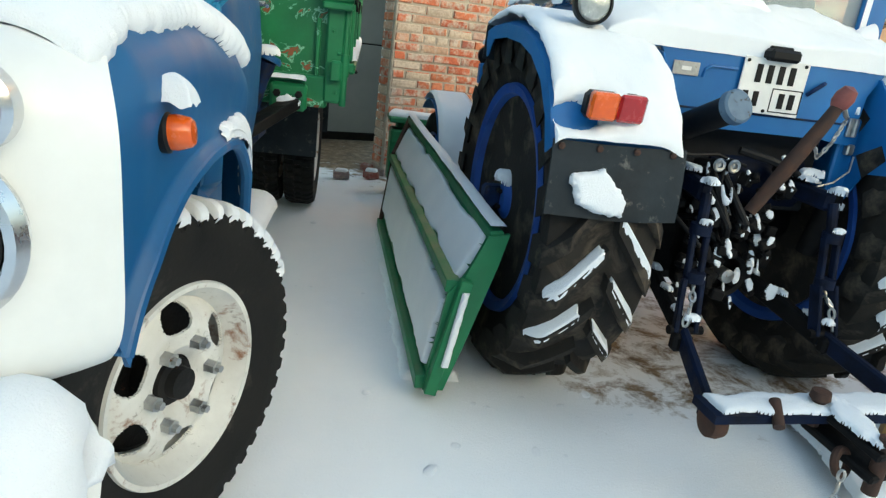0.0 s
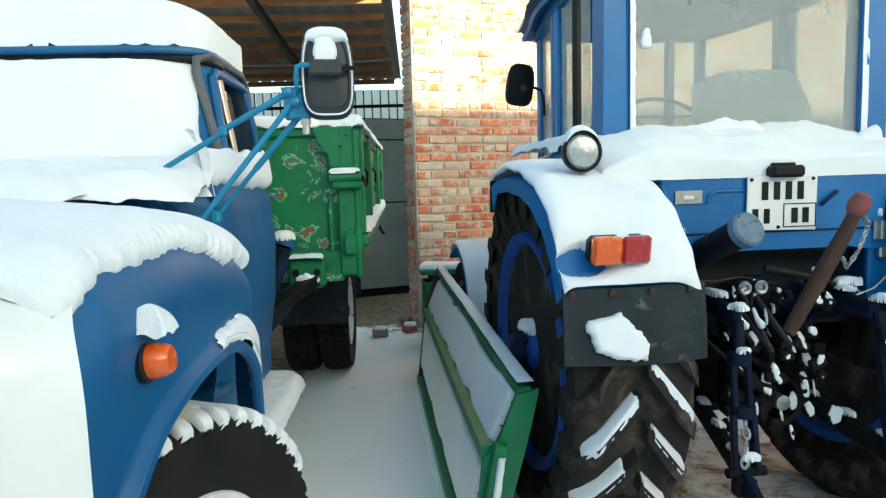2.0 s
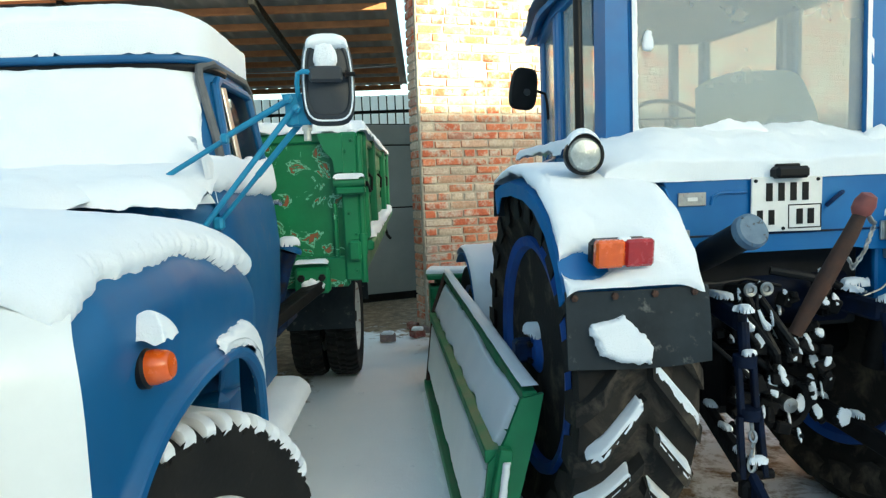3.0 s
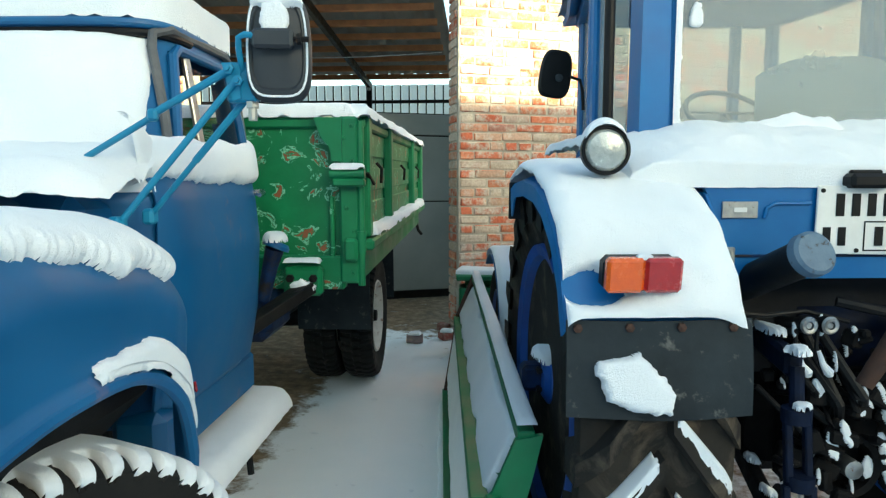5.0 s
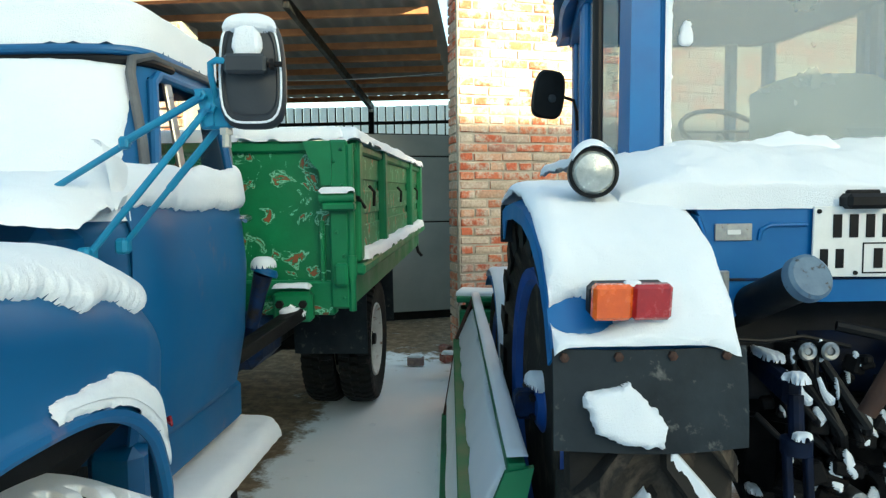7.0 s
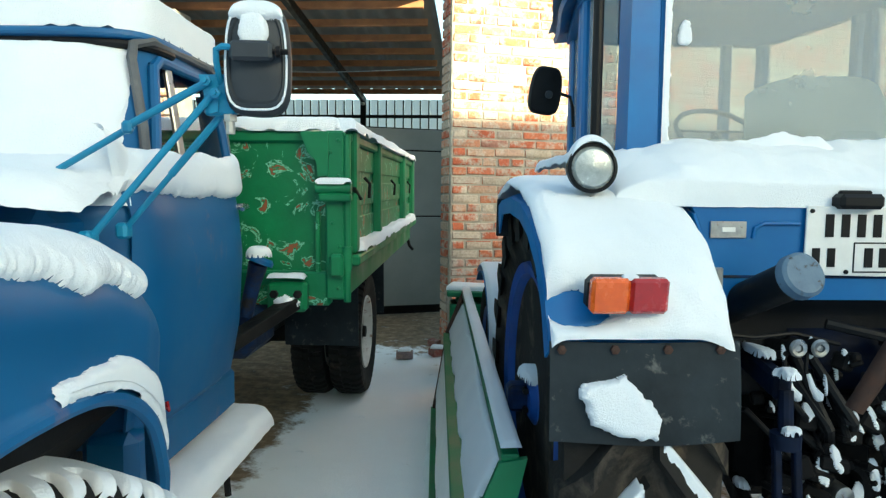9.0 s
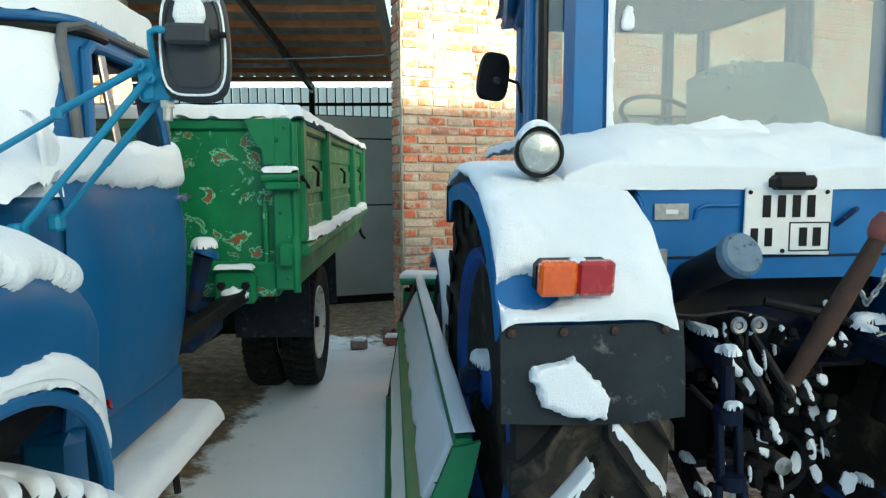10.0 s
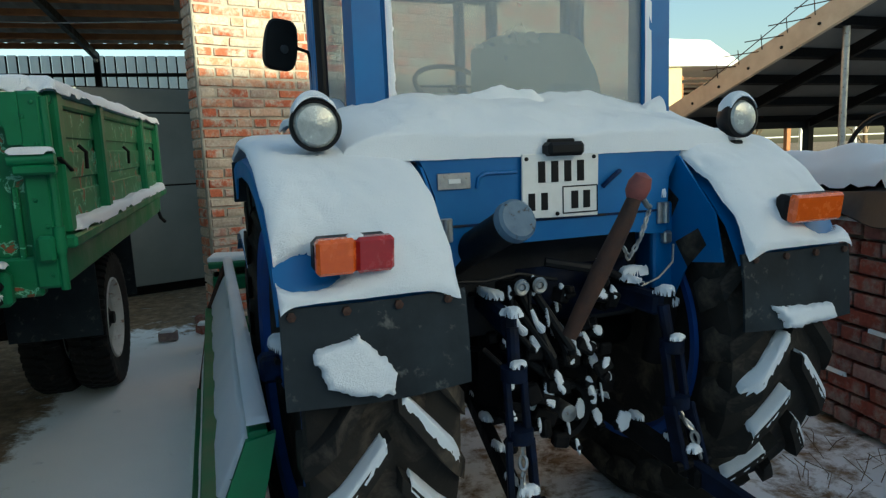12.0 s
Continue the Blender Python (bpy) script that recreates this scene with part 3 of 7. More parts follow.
part("roof_sheet", Shape().box((4.0, 1.15, lean_z(1.15) + 0.10), (8.0, 4.5, 0.03), (-PITCH, 0, 0), 0.004), SHEET, lean)
for i in range(7):
    y = -0.5 + i * 0.62
    part("purlin", Shape().box((4.0, y, lean_z(y) + 0.02), (8.0, 0.07, 0.11), (-PITCH, 0, 0), 0.004), STEEL_DIRTY, lean)
for i in range(5):
    x = 0.9 + i * 1.7
    part("rafter", Shape().bar((x, -0.9, lean_z(-0.9) - 0.09), (x, 3.2, lean_z(3.2) - 0.09), 0.07, 0.12), STEEL_DIRTY, lean)
    part("post", Shape().box((x, 3.1, 0.9), (0.11, 0.11, 1.8), bev=0.008), STEEL_DIRTY, lean)
part("post", Shape().tube([(0.22, 0.6, 0), (0.22, 0.6, lean_z(0.6) - 0.1)], 0.035, 12), ZINC, lean, "grey steel tube post")
part("tie_beam", Shape().box((4.0, 3.15, 1.76), (8.0, 0.10, 0.10), bev=0.006), STEEL_DIRTY, lean)
# wire mesh standing up from the board
wire = Shape()
for i in range(5):
    y = 0.75 + i * 0.33
    wire.tube([(-0.03, y - 0.28, lean_z(y) + 0.18), (-0.03, y + 0.25, lean_z(y) + 0.20)], 0.006, 5)
    wire.tube([(-0.03, y, lean_z(y) + 0.08), (-0.03, y + 0.02, lean_z(y) + 0.24)], 0.005, 5)
wire.tube([(-0.03, 0.5, lean_z(0.5) + 0.32), (-0.03, 2.3, lean_z(2.3) + 0.1)], 0.006, 5)
part("wire_mesh", wire, RUST, lean, "bent rusty reinforcement wire")

# ---- yard fence and trees beyond, far house ----
fence = thing("fence", pose(0, 22, 0), "pale wire fence on light posts at the yard's end", "fence")
for i in range(12):
    part("post", Shape().box((4 + i * 2.2, 0, 1.0), (0.1, 0.1, 2.0), bev=0.01), SHEET_LIGHT, fence)
for z in (0.3, 1.0, 1.7):
    part("rail", Shape().box((16, 0, z), (26, 0.04, 0.05), bev=0.005), SHEET_LIGHT, fence)
HOUSE = pose(14.5, 27, 0, 0, 0, 12)
house = thing("house", HOUSE, "far yellow rendered house with a snowy roof", "house")
part("wall", Shape().box((0, 3, 2.1), (9.5, 6, 4.2), bev=0.02), PLASTER, house)
part("roof", Shape().prism([(-0.6, 4.2), (6.6, 4.2), (3.0, 6.6)], -5.3, 5.3, "x"), SNOW, house, "snow-covered gable roof")
part("eave", Shape().box((0, -0.62, 4.2), (10.6, 0.08, 0.22), bev=0.01), WOOD_PALE, house)
for x in (-3.0, 0.2, 3.2):
    w = part("window", Shape().box((x, -0.02, 2.3), (1.3, 0.08, 1.4), bev=0.01), SHEET_LIGHT, house)
    part("pane", Shape().box((x, -0.06, 2.3), (1.1, 0.03, 1.2), bev=0.005), BLACK, w)
# a second open roof between the house and the lean-to: red-brown bars against the light
barn = thing("open_barn", pose(9.2, 17.5, 0, 0, 0, 4), "open barn roof with red-brown battens", "barn")
for i in range(8):
    part("batten", Shape().box((2.0, 0.2 + i * 0.5, 3.35 - i * 0.09), (5.6, 0.07, 0.07), bev=0.005), RUST, barn)
for x in (-0.7, 0.9, 2.6, 4.4):
    part("rafter", Shape().bar((x, 0, 3.35), (x, 4.2, 2.6), 0.09, 0.12), WOOD, barn)
    part("post", Shape().box((x, 0.1, 1.6), (0.14, 0.14, 3.2), bev=0.01), WOOD, barn)
part("roof_sheet", Shape().box((2.0, 2.0, 3.24), (5.8, 4.6, 0.04), (-10.2, 0, 0), 0.01), SNOW, barn, "snow lying on the roof")
part("end_panel", Shape().box((0.42, -0.12, 2.2), (0.75, 0.06, 3.0), bev=0.01), PLASTER, barn, "sunlit yellow panel")


def bare_tree(m, h, seed):
    r = random.Random(seed)
    t = thing("tree", m, "bare winter tree at the end of the yard", "tree", group="far trees")
    s = Shape().tube([(0, 0, 0), (0.05, 0, h * 0.3), (0, 0.06, h * 0.55)], [0.14, 0.11, 0.08], 8)
    part("trunk", s, TWIG, t)
    c = Shape()
    def limb(p, d, l, rad, deep):
        q = p + d * l
        mid = p + d * l * 0.5 + Vector((r.uniform(-1, 1), r.uniform(-1, 1), 0)) * l * 0.08
        c.tube([p, mid, q], [rad, rad * 0.8, rad * 0.55], 5, cap=False)
        if deep:
            for _ in range(4):
                e2 = (d + Vector((r.uniform(-1, 1), r.uniform(-1, 1), r.uniform(-0.2, 0.9))) * 0.75).normalized()
                limb(p.lerp(q, r.uniform(0.45, 1.0)), e2, l * 0.62, rad * 0.5, deep - 1)
    for _ in range(6):
        limb(Vector((0, 0, h * r.uniform(0.25, 0.55))), Vector((r.uniform(-1, 1), r.uniform(-1, 1), r.uniform(0.6, 1.4))).normalized(), h * 0.3, 0.05, 3)
    part("crown", c, TWIG, t)
    return t


for i, (x, y) in enumerate(((8.5, 26), (11.5, 30), (19, 28), (23, 33), (16.5, 36), (27, 30))):
    bare_tree(pose(x, y, 0), 3.6 + (i % 3) * 0.5, 20 + i)

# ---- plain buildings that close the yard: behind the camera (it shades the yard) and on the lorry's far side ----
yard = thing("yard_building", pose(-0.64 + 0.4226 * 25, 6.95 - 0.9063 * 25, 0, 0, 0, 25), "plain rendered building across the yard, snow on its roof", "building")
part("wall", Shape().box((0, -4, 4.36), (60, 8, 8.72), bev=0.02), BACK_WALL, yard)
part("roof", Shape().box((0, -4, 8.80), (60.4, 8.4, 0.16), bev=0.03), SNOW, yard)
west_wall = thing("wall_west", pose(-8.0, 6.30, 0, 0, 0, 1.5), "sunlit brick wall on the far side of the lorry", "wall", kind="structure")
part("mortar_body", Shape().box((2.42, 0.19, 1.65), (4.86, 0.3, 3.3), bev=0.01), MORTAR, west_wall)


# ---- the lorry: local x to its visible side, y to its rear ----
lorry = thing("lorry", TK, "old blue lorry, white front, green tipper body, under snow", "truck")


def disc_fn(profile, r0, r1):
    """A turned disc for shell(): u round, v outwards; profile gives the height at a radius."""
    def fn(u, v):
        a, r = 2 * math.pi * u, r0 + (r1 - r0) * v
        return (r * math.cos(a), r * math.sin(a), lerp(profile, r))
    return fn


def tyre_profile(r, w, rim):
    h = w / 2
    return [(rim, -h * 0.72), (rim + 0.02, -h * 0.8), (r * 0.66 + rim * 0.34, -h), (r * 0.86 + rim * 0.14, -h * 0.98), (r - 0.012, -h * 0.8), (r, -h * 0.6), (r, h * 0.6),
            (r - 0.012, h * 0.8), (r * 0.86 + rim * 0.14, h * 0.98), (r * 0.66 + rim * 0.34, h), (rim + 0.02, h * 0.8), (rim, h * 0.72)]


def lorry_wheel(x, y, z, name, out=1, dished=False, steer=0.0):
    """A disc wheel about local x; out: the side that its disc faces."""
    m = pose(x, y, z, 0, 0, steer) @ pose(0, 0, 0, 0, 90 * out, 0)
    prof = tyre_profile(0.456, 0.235, 0.262)
    cum = [0.0]
    for p, q in zip(prof, prof[1:]):
        cum.append(cum[-1] + math.hypot(q[0] - p[0], q[1] - p[1]))
    track = list(zip(cum, prof))
    def tread(u, v):
        r, h = lerp(track, v * cum[-1])
        a = 2 * math.pi * u
        if r > 0.42:
            f = (u * 44 + (0.25 if h > 0 else 0) + 0.3 * abs(h) * 10 * (1 if h > 0 else -1) * 0.1) % 1
            block = f < 0.55 and abs(h) > 0.018
            mid = (u * 44 + 0.5) % 1 < 0.6 and abs(h) < 0.035
            r += 0.018 if block or mid else 0.0
        return tuple(m @ Vector((r * math.cos(a), r * math.sin(a), h)))
    t = Shape().grid(tread, 352, 44)
    wheel = part(name, Shape().lathe([(0.255, -0.09), (0.272, -0.098), (0.278, -0.09), (0.262, -0.075), (0.24, -0.05), (0.238, 0.05), (0.262, 0.075), (0.280, 0.09), (0.276, 0.102), (0.262, 0.1), (0.246, 0.07), (0.226, 0.04), (0.226, -0.05)], 72, m, closed=True), RIM_WHITE, lorry, "worn white rim with rust along its flange")
    part("tyre", t, RUBBER, wheel, "black rubber tyre with cross-ribbed tread")
    prof = [(0.07, 0.05), (0.10, 0.075), (0.15, 0.08), (0.19, 0.065), (0.232, 0.035)] if not dished else [(0.07, -0.07), (0.15, -0.07), (0.19, -0.04), (0.232, 0.0)]
    fn0 = disc_fn(prof, 0.07, 0.232)
    holes = 6
    def keep(u, v):
        a = ((u * holes + 0.5) % 1 - 0.5) / holes * 2 * math.pi
        r = 0.07 + 0.162 * v
        return ((a * r) / 0.054) ** 2 + ((r - 0.182) / 0.04) ** 2 > 1
    sh = Shape().shell(fn0, 300, 52, 0.008, keep)
    sh.v = [tuple(m @ Vector(p)) for p in sh.v]
    part("disc", sh, RIM_WHITE, wheel)
    top = prof[1][1]
    for i in range(6):
        a = 2 * math.pi * (i + 0.5) / 6
        part("wheel_nut", Shape().lathe([(0.0, 0.045), (0.011, 0.045), (0.012, 0.03), (0.02, 0.03), (0.019, 0.006), (0.022, 0.0)], 6, m @ pose(0.112 * math.cos(a), 0.112 * math.sin(a), top)), ZINC, wheel)
    part("hub", Shape().lathe([(0.078, -0.06), (0.075, 0.02), (0.062, 0.06), (0.045, 0.065), (0.042, 0.09), (0.0, 0.094)], 24, m), STEEL_DIRTY, wheel, "greasy dark hub cap")
    part("brake_drum", Shape().lathe([(0.0, -0.08), (0.2, -0.08), (0.215, -0.03), (0.2, -0.02), (0.0, -0.02)], 32, m), STEEL_DIRTY, wheel)
    return wheel


FRONT = pose(0.805, 0.05, 0.478, 0, 0, -26)
lorry_wheel(0.805, 0.05, 0.478, "front_wheel", steer=-26)
lorry_wheel(-0.805, 0.05, 0.478, "front_wheel", -1, steer=-26)
for sx in (1, -1):
    lorry_wheel(sx * 0.85, 3.87, 0.478, "rear_wheel", sx, True)
    lorry_wheel(sx * 0.58, 3.87, 0.478, "rear_wheel", -sx, True)

# fenders
TOP_Z = [(-0.62, 1.30), (-0.45, 1.385), (-0.1, 1.42), (0.25, 1.38), (0.40, 1.32), (0.48, 1.27), (0.53, 1.23)]
OUT_X = [(-0.62, 0.90), (-0.45, 0.935), (-0.2, 0.955), (0.1, 0.96), (0.36, 0.958), (0.45, 0.94), (0.53, 0.87)]


def arch_z(y):
    """The lower edge of the fender's side."""
    d = (y + 0.02) / (0.50 if y > -0.02 else 0.58)
    z = 0.50 + 0.61 * max(0.0, 1 - abs(d) ** 2.6) ** 0.385
    return max(z, 0.80 if y < -0.3 else 0.66)


def fender_fn(side):
    def fn(u, v):
        y = -0.55 + 1.07 * u
        zt, xo = lerp(TOP_Z, y), lerp(OUT_X, y)
        zl = min(arch_z(y), zt - 0.12)
        r = 0.15
        if v < 0.35:
            k = v / 0.35
            x, z = 0.40 + (xo - r - 0.40) * k, zt + 0.05 * (1 - k) * (1 - u)
        elif v < 0.6:
            a = (v - 0.35) / 0.25 * math.pi / 2
            x, z = xo - r + r * math.sin(a), zt - r * 0.9 + r * 0.9 * math.cos(a)
        else:
            k = (v - 0.6) / 0.4
            zs = zt - r * 0.9
            z = zs + (min(zl, zs - 0.01) - zs) * k
            x = xo + 0.018 * smooth((k - 0.8) / 0.2) - 0.02 * math.sin(math.pi * k) * 0.4
        return (side * x, y, z)
    return fn


for side in (1, -1):
    part("fender", Shape().shell(fender_fn(side), 80, 44, -0.012 * side), TRUCK_BLUE, lorry)
    lip = [(side * (lerp(OUT_X, y) + 0.014), y, min(arch_z(y), lerp(TOP_Z, y) - 0.13) + 0.004) for y in [-0.545 + 1.06 * i / 60 for i in range(61)]]
    part("fender_lip", Shape().tube(lip, 0.017, 8), TRUCK_BLUE, lorry)
    # near-black boxes stand in for the shade inside the wheel arch
    part("wheel_well", Shape().box((side * 0.55, 0.05, 1.08), (0.5, 1.2, 0.5), bev=0.2), INSIDE_SHADE, lorry)
    part("inner_arch", Shape().box((side * 0.42, 0.1, 0.85), (0.06, 1.3, 0.7), bev=0.02), INSIDE_SHADE, lorry)

# white front
def nose_fn(u, v):
    s, t = 2 * u - 1, 2 * v - 1
    x = 0.935 * s * (1 - 0.10 * abs(min(t, 0)) ** 6 - 0.05 * abs(max(t, 0)) ** 5)
    y = -0.70 + 0.135 * abs(s) ** 9 + 0.10 * abs(t) ** 8 - 0.03 * (1 - s * s)
    z = 1.075 + 0.265 * t + 0.03 * (1 - s * s) * max(t, 0)
    return (x, y, z)


nose = part("front_panel", Shape().shell(nose_fn, 70, 36, 0.012), TRUCK_WHITE, lorry, "white painted front panel")
for i in range(7):
    part("grille_slot", Shape().box((0, -0.735, 0.92 + i * 0.05), (1.1, 0.02, 0.022), bev=0.008), BLACK, nose)
for side in (1, -1):
    m = pose(side * 0.745, -0.705, 1.095, 90, 0, 0)
    hl = part("headlight", Shape().lathe([(0.118, -0.03), (0.13, 0.0), (0.122, 0.02), (0.11, 0.024), (0.104, 0.008)], 36, m), CHROME, lorry, "round headlight in a corroded chrome ring")
    part("bowl", Shape().lathe([(0.102, 0.012), (0.09, 0.0), (0.0, -0.01)], 30, m), STEEL_DIRTY, hl)
    part("lens", Shape().lathe([(0.09, 0.012), (0.07, 0.03), (0.035, 0.042), (0.0, 0.045)], 30, m), LENS, hl)
    m = pose(side * 0.805, -0.695, 1.264, 90, 0, 0)
    rl = part("side_lamp", Shape().lathe([(0.06, -0.02), (0.062, 0.01), (0.052, 0.018)], 28, m), CHROME, lorry)
    part("lens", Shape().lathe([(0.053, 0.012), (0.045, 0.03), (0.025, 0.042), (0.0, 0.046)], 28, m), RED_LENS, rl, "red lamp lens")


def bumper_fn(u, v):
    s = 2 * u - 1
    a = 2 * math.pi * v
    return (0.91 * s, -0.81 + 0.16 * abs(s) ** 7 + 0.05 * math.cos(a), 0.69 + 0.10 * math.sin(a))


part("bumper", Shape().grid(bumper_fn, 40, 16), TRUCK_WHITE, lorry, "white steel bumper")

# bonnet and cab
def bonnet_fn(u, v):
    y = -0.66 + 1.20 * u
    s = 2 * v - 1
    w = 0.46 + 0.16 * u
    return (w * s, y, 1.40 + 0.13 * u - 0.10 * abs(s) ** 4 * (1 - 0.5 * u) - 0.06 * (1 - u) ** 4)


part("cowl", Shape().box((0, 0.48, 1.38), (1.48, 0.26, 0.20), bev=0.04), TRUCK_BLUE, lorry, "blue cowl below the windscreen")
part("bonnet", Shape().shell(bonnet_fn, 40, 30, 0.01), TRUCK_BLUE, lorry)
CAB = [(0.80, (0.79, 0.60, 1.34)), (0.86, (0.82, 0.57, 1.39)), (1.05, (0.848, 0.53, 1.42)), (1.30, (0.858, 0.49, 1.44)), (1.46, (0.845, 0.46, 1.44)), (1.50, (0.835, 0.47, 1.44)),
       (1.60, (0.82, 0.53, 1.44)), (1.93, (0.765, 0.76, 1.43)), (1.97, (0.758, 0.745, 1.44)), (1.99, (0.752, 0.755, 1.44)), (2.03, (0.70, 0.81, 1.38)), (2.07, (0.54, 0.93, 1.26)), (2.09, (0.1, 1.05, 1.14))]


def cab_at(a, z, off=0.0):
    hx, y0, y1 = lerp(CAB, z)
    n = 7.0
    c, s = math.cos(a), math.sin(a)
    k = (abs(c) ** n + abs(s) ** n) ** (-1 / n)
    return ((hx + off) * c * k, (y0 + y1) / 2 + ((y1 - y0) / 2 + off) * s * k, z)


def in_window(y, z):
    front = 0.69 + (z - 1.56) * 0.40
    return 1.575 < z < 1.905 and front < y < 1.275 - (z - 1.56) * 0.05


def cab_fn(u, v):
    return cab_at(2 * math.pi * u, 0.80 + 1.29 * v)


def cab_keep(u, v):
    x, y, z = cab_fn(u, v)
    return not ((abs(x) > 0.6 and in_window(y, z)) or (y > 1.2 and abs(x) < 0.66 and 1.52 < z < 1.93))


part("cab", Shape().grid(cab_fn, 260, 110, cab_keep), TRUCK_BLUE, lorry, "blue lorry cab")


def cab_side(y, z, off=0.0, side=1):
    """The cab's side at y, z."""
    hx, y0, y1 = lerp(CAB, z)
    s = max(-0.86, min(0.93, (y - (y0 + y1) / 2) / ((y1 - y0) / 2)))
    return (side * (hx * max(0.02, 1 - abs(s) ** 7) ** (1 / 7) + off), y, z)


for side in (1, -1):
    def door_fn(u, v):
        z = 0.87 + 0.69 * v
        y0 = 0.555 + 0.02 * (1 - v)
        y1 = 1.372 - 0.12 * (1 - smooth(min(1, v * 3)))
        y = y0 + (y1 - y0) * u
        return cab_side(y, z, 0.010, side)
    door = part("door", Shape().shell(door_fn, 30, 30, 0.008 * side), TRUCK_BLUE, lorry, "blue cab door")
    part("door_handle", Shape().tube([cab_side(1.30, 1.470, 0.012, side), cab_side(1.30, 1.472, 0.045, side), cab_side(1.285, 1.470, 0.052, side), cab_side(1.235, 1.462, 0.048, side)], [0.012, 0.012, 0.013, 0.008], 10), CHROME, door, "chrome door handle")
    part("door_gap", Shape().tube([cab_side(1.38, z, 0.008, side) for z in (1.04, 1.2, 1.4, 1.555)], 0.005, 6), SNOW, door, "line of frost along the door's rear edge")
    # window frame: grey rubber round the opening
    loop = [(0.70, 1.575), (0.75, 1.70), (0.825, 1.885), (0.86, 1.91), (1.21, 1.91), (1.245, 1.895), (1.272, 1.72), (1.282, 1.585), (1.26, 1.568), (0.72, 1.562), (0.70, 1.575)]
    fr = part("window_frame", Shape().tube([cab_side(y, z, 0.010, side) for y, z in loop], 0.017, 10), TRUCK_BLUE, door)
    big = [(0.655, 1.56), (0.70, 1.70), (0.765, 1.90), (0.79, 1.945), (0.84, 1.965), (1.24, 1.965), (1.315, 1.93), (1.35, 1.72), (1.36, 1.56)]
    part("drip_rail", Shape().tube([cab_side(y, z, 0.012, side) for y, z in big], 0.015, 8), SEAL_GREY, door, "weathered grey rubber seal")
    part("vent_bar", Shape().bar(cab_side(0.90, 1.57, 0.0, side), cab_side(0.915, 1.91, 0.0, side), 0.03, 0.016), ZINC, door)
    pane = Shape().grid(lambda u, v: cab_side(0.68 + 0.14 * v + (0.60 - 0.16 * v) * u, 1.565 + 0.345 * v, -0.012, side), 6, 6)
    pane = part("window_pane", pane, GLASS, door, "clear side window")
    pane.visible_shadow = False
part("seat", Shape().box((0, 1.15, 1.28), (1.25, 0.35, 0.5), (-8, 0, 0), 0.06).box((0, 0.9, 1.1), (1.25, 0.5, 0.15), bev=0.05), INSIDE_SHADE, lorry, "dark bench seat")
part("steering_wheel", Shape().lathe([(0.2 + 0.012 * math.cos(a), 0.012 * math.sin(a)) for a in [2 * math.pi * i / 8 for i in range(8)]], 32, pose(-0.38, 0.78, 1.52, 30, 0, 0), closed=True), BLACK, lorry)
part("roof_gutter", Shape().tube([cab_at(a, 1.972, 0.006) for a in [math.pi + math.pi * i / 60 for i in range(61)]], 0.014, 10), TRUCK_BLUE, lorry)
# black tube draws the seal together with the shadow line below the gutter
part("seal_and_gutter_shadow", Shape().tube([cab_at(a, 1.945, 0.004) for a in [math.pi * 1.12 + math.pi * 0.76 * i / 60 for i in range(61)]], 0.013, 8), BLACK, lorry, "black windscreen seal and the shadow line under the gutter")
part("sill", Shape().box((0.73, 0.98, 0.77), (0.16, 0.80, 0.18), bev=0.03), TRUCK_BLUE, lorry)
step = part("running_board", Shape().box((0.78, 1.02, 0.575), (0.26, 0.87, 0.035), bev=0.012), STEEL_BLUE, lorry, "steel running board")
part("step_bracket", Shape().tube([(0.905, 1.0, 0.56), (0.91, 1.0, 0.50)], 0.012, 8), STEEL_DIRTY, step)
part("reflector", Shape().lathe([(0.0, 0.010), (0.016, 0.007), (0.019, 0.0)], 3, pose(0.93, 0.515, 0.965, -60, 60, 0)), RED_LENS, lorry, "small orange-red reflector")

# indicator on the fender
m = pose(0.93, -0.36, 1.195, 0, 84, 0) @ Matrix.Scale(0.8, 4)
ind = part("indicator", Shape().lathe([(0.0, 0.0), (0.045, 0.0), (0.047, 0.03), (0.04, 0.036), (0.0, 0.036)], 28, m), BLACK, lorry, "black indicator housing")
part("lens", Shape().lathe([(0.04, 0.034), (0.041, 0.05), (0.034, 0.078), (0.028, 0.084), (0.0, 0.086)], 28, m), AMBER, ind, "amber indicator lens")

# mirror on three arms
J = Vector((1.118, 0.435, 1.745))
arm = part("mirror_bracket", Shape().box(tuple(J), (0.075, 0.03, 0.095), bev=0.006), BRACKET_BLUE, lorry, "light blue mirror bracket")
A, B, C = Vector((0.735, 0.41, 1.567)), Vector((0.835, 0.355, 1.403)), Vector((0.852, 0.48, 1.42))
JA, JB, JC = J + Vector((-0.02, -0.02, 0.03)), J + Vector((-0.012, -0.022, 0.0)), J + Vector((0.0, 0.02, -0.035))
part("arm", Shape().tube([A, A.lerp(JA, 0.5)], 0.008, 10), BRACKET_BLUE, arm)
part("arm", Shape().tube([A.lerp(JA, 0.44) + Vector((0, 0, 0.006)), A.lerp(JA, 0.52) + Vector((0, 0, 0.006)), JA], 0.0095, 10), BRACKET_BLUE, arm)
part("clip", Shape().box(tuple(A.lerp(JA, 0.47) + Vector((0, -0.004, 0.002))), (0.024, 0.024, 0.03), bev=0.006), BRACKET_BLUE, arm)
part("arm", Shape().tube([B, JB], 0.0085, 10), BRACKET_BLUE, arm)
part("arm", Shape().tube([C, C.lerp(JC, 0.5)], 0.0075, 10).tube([C.lerp(JC, 0.48), JC], 0.0095, 10), BRACKET_BLUE, arm)
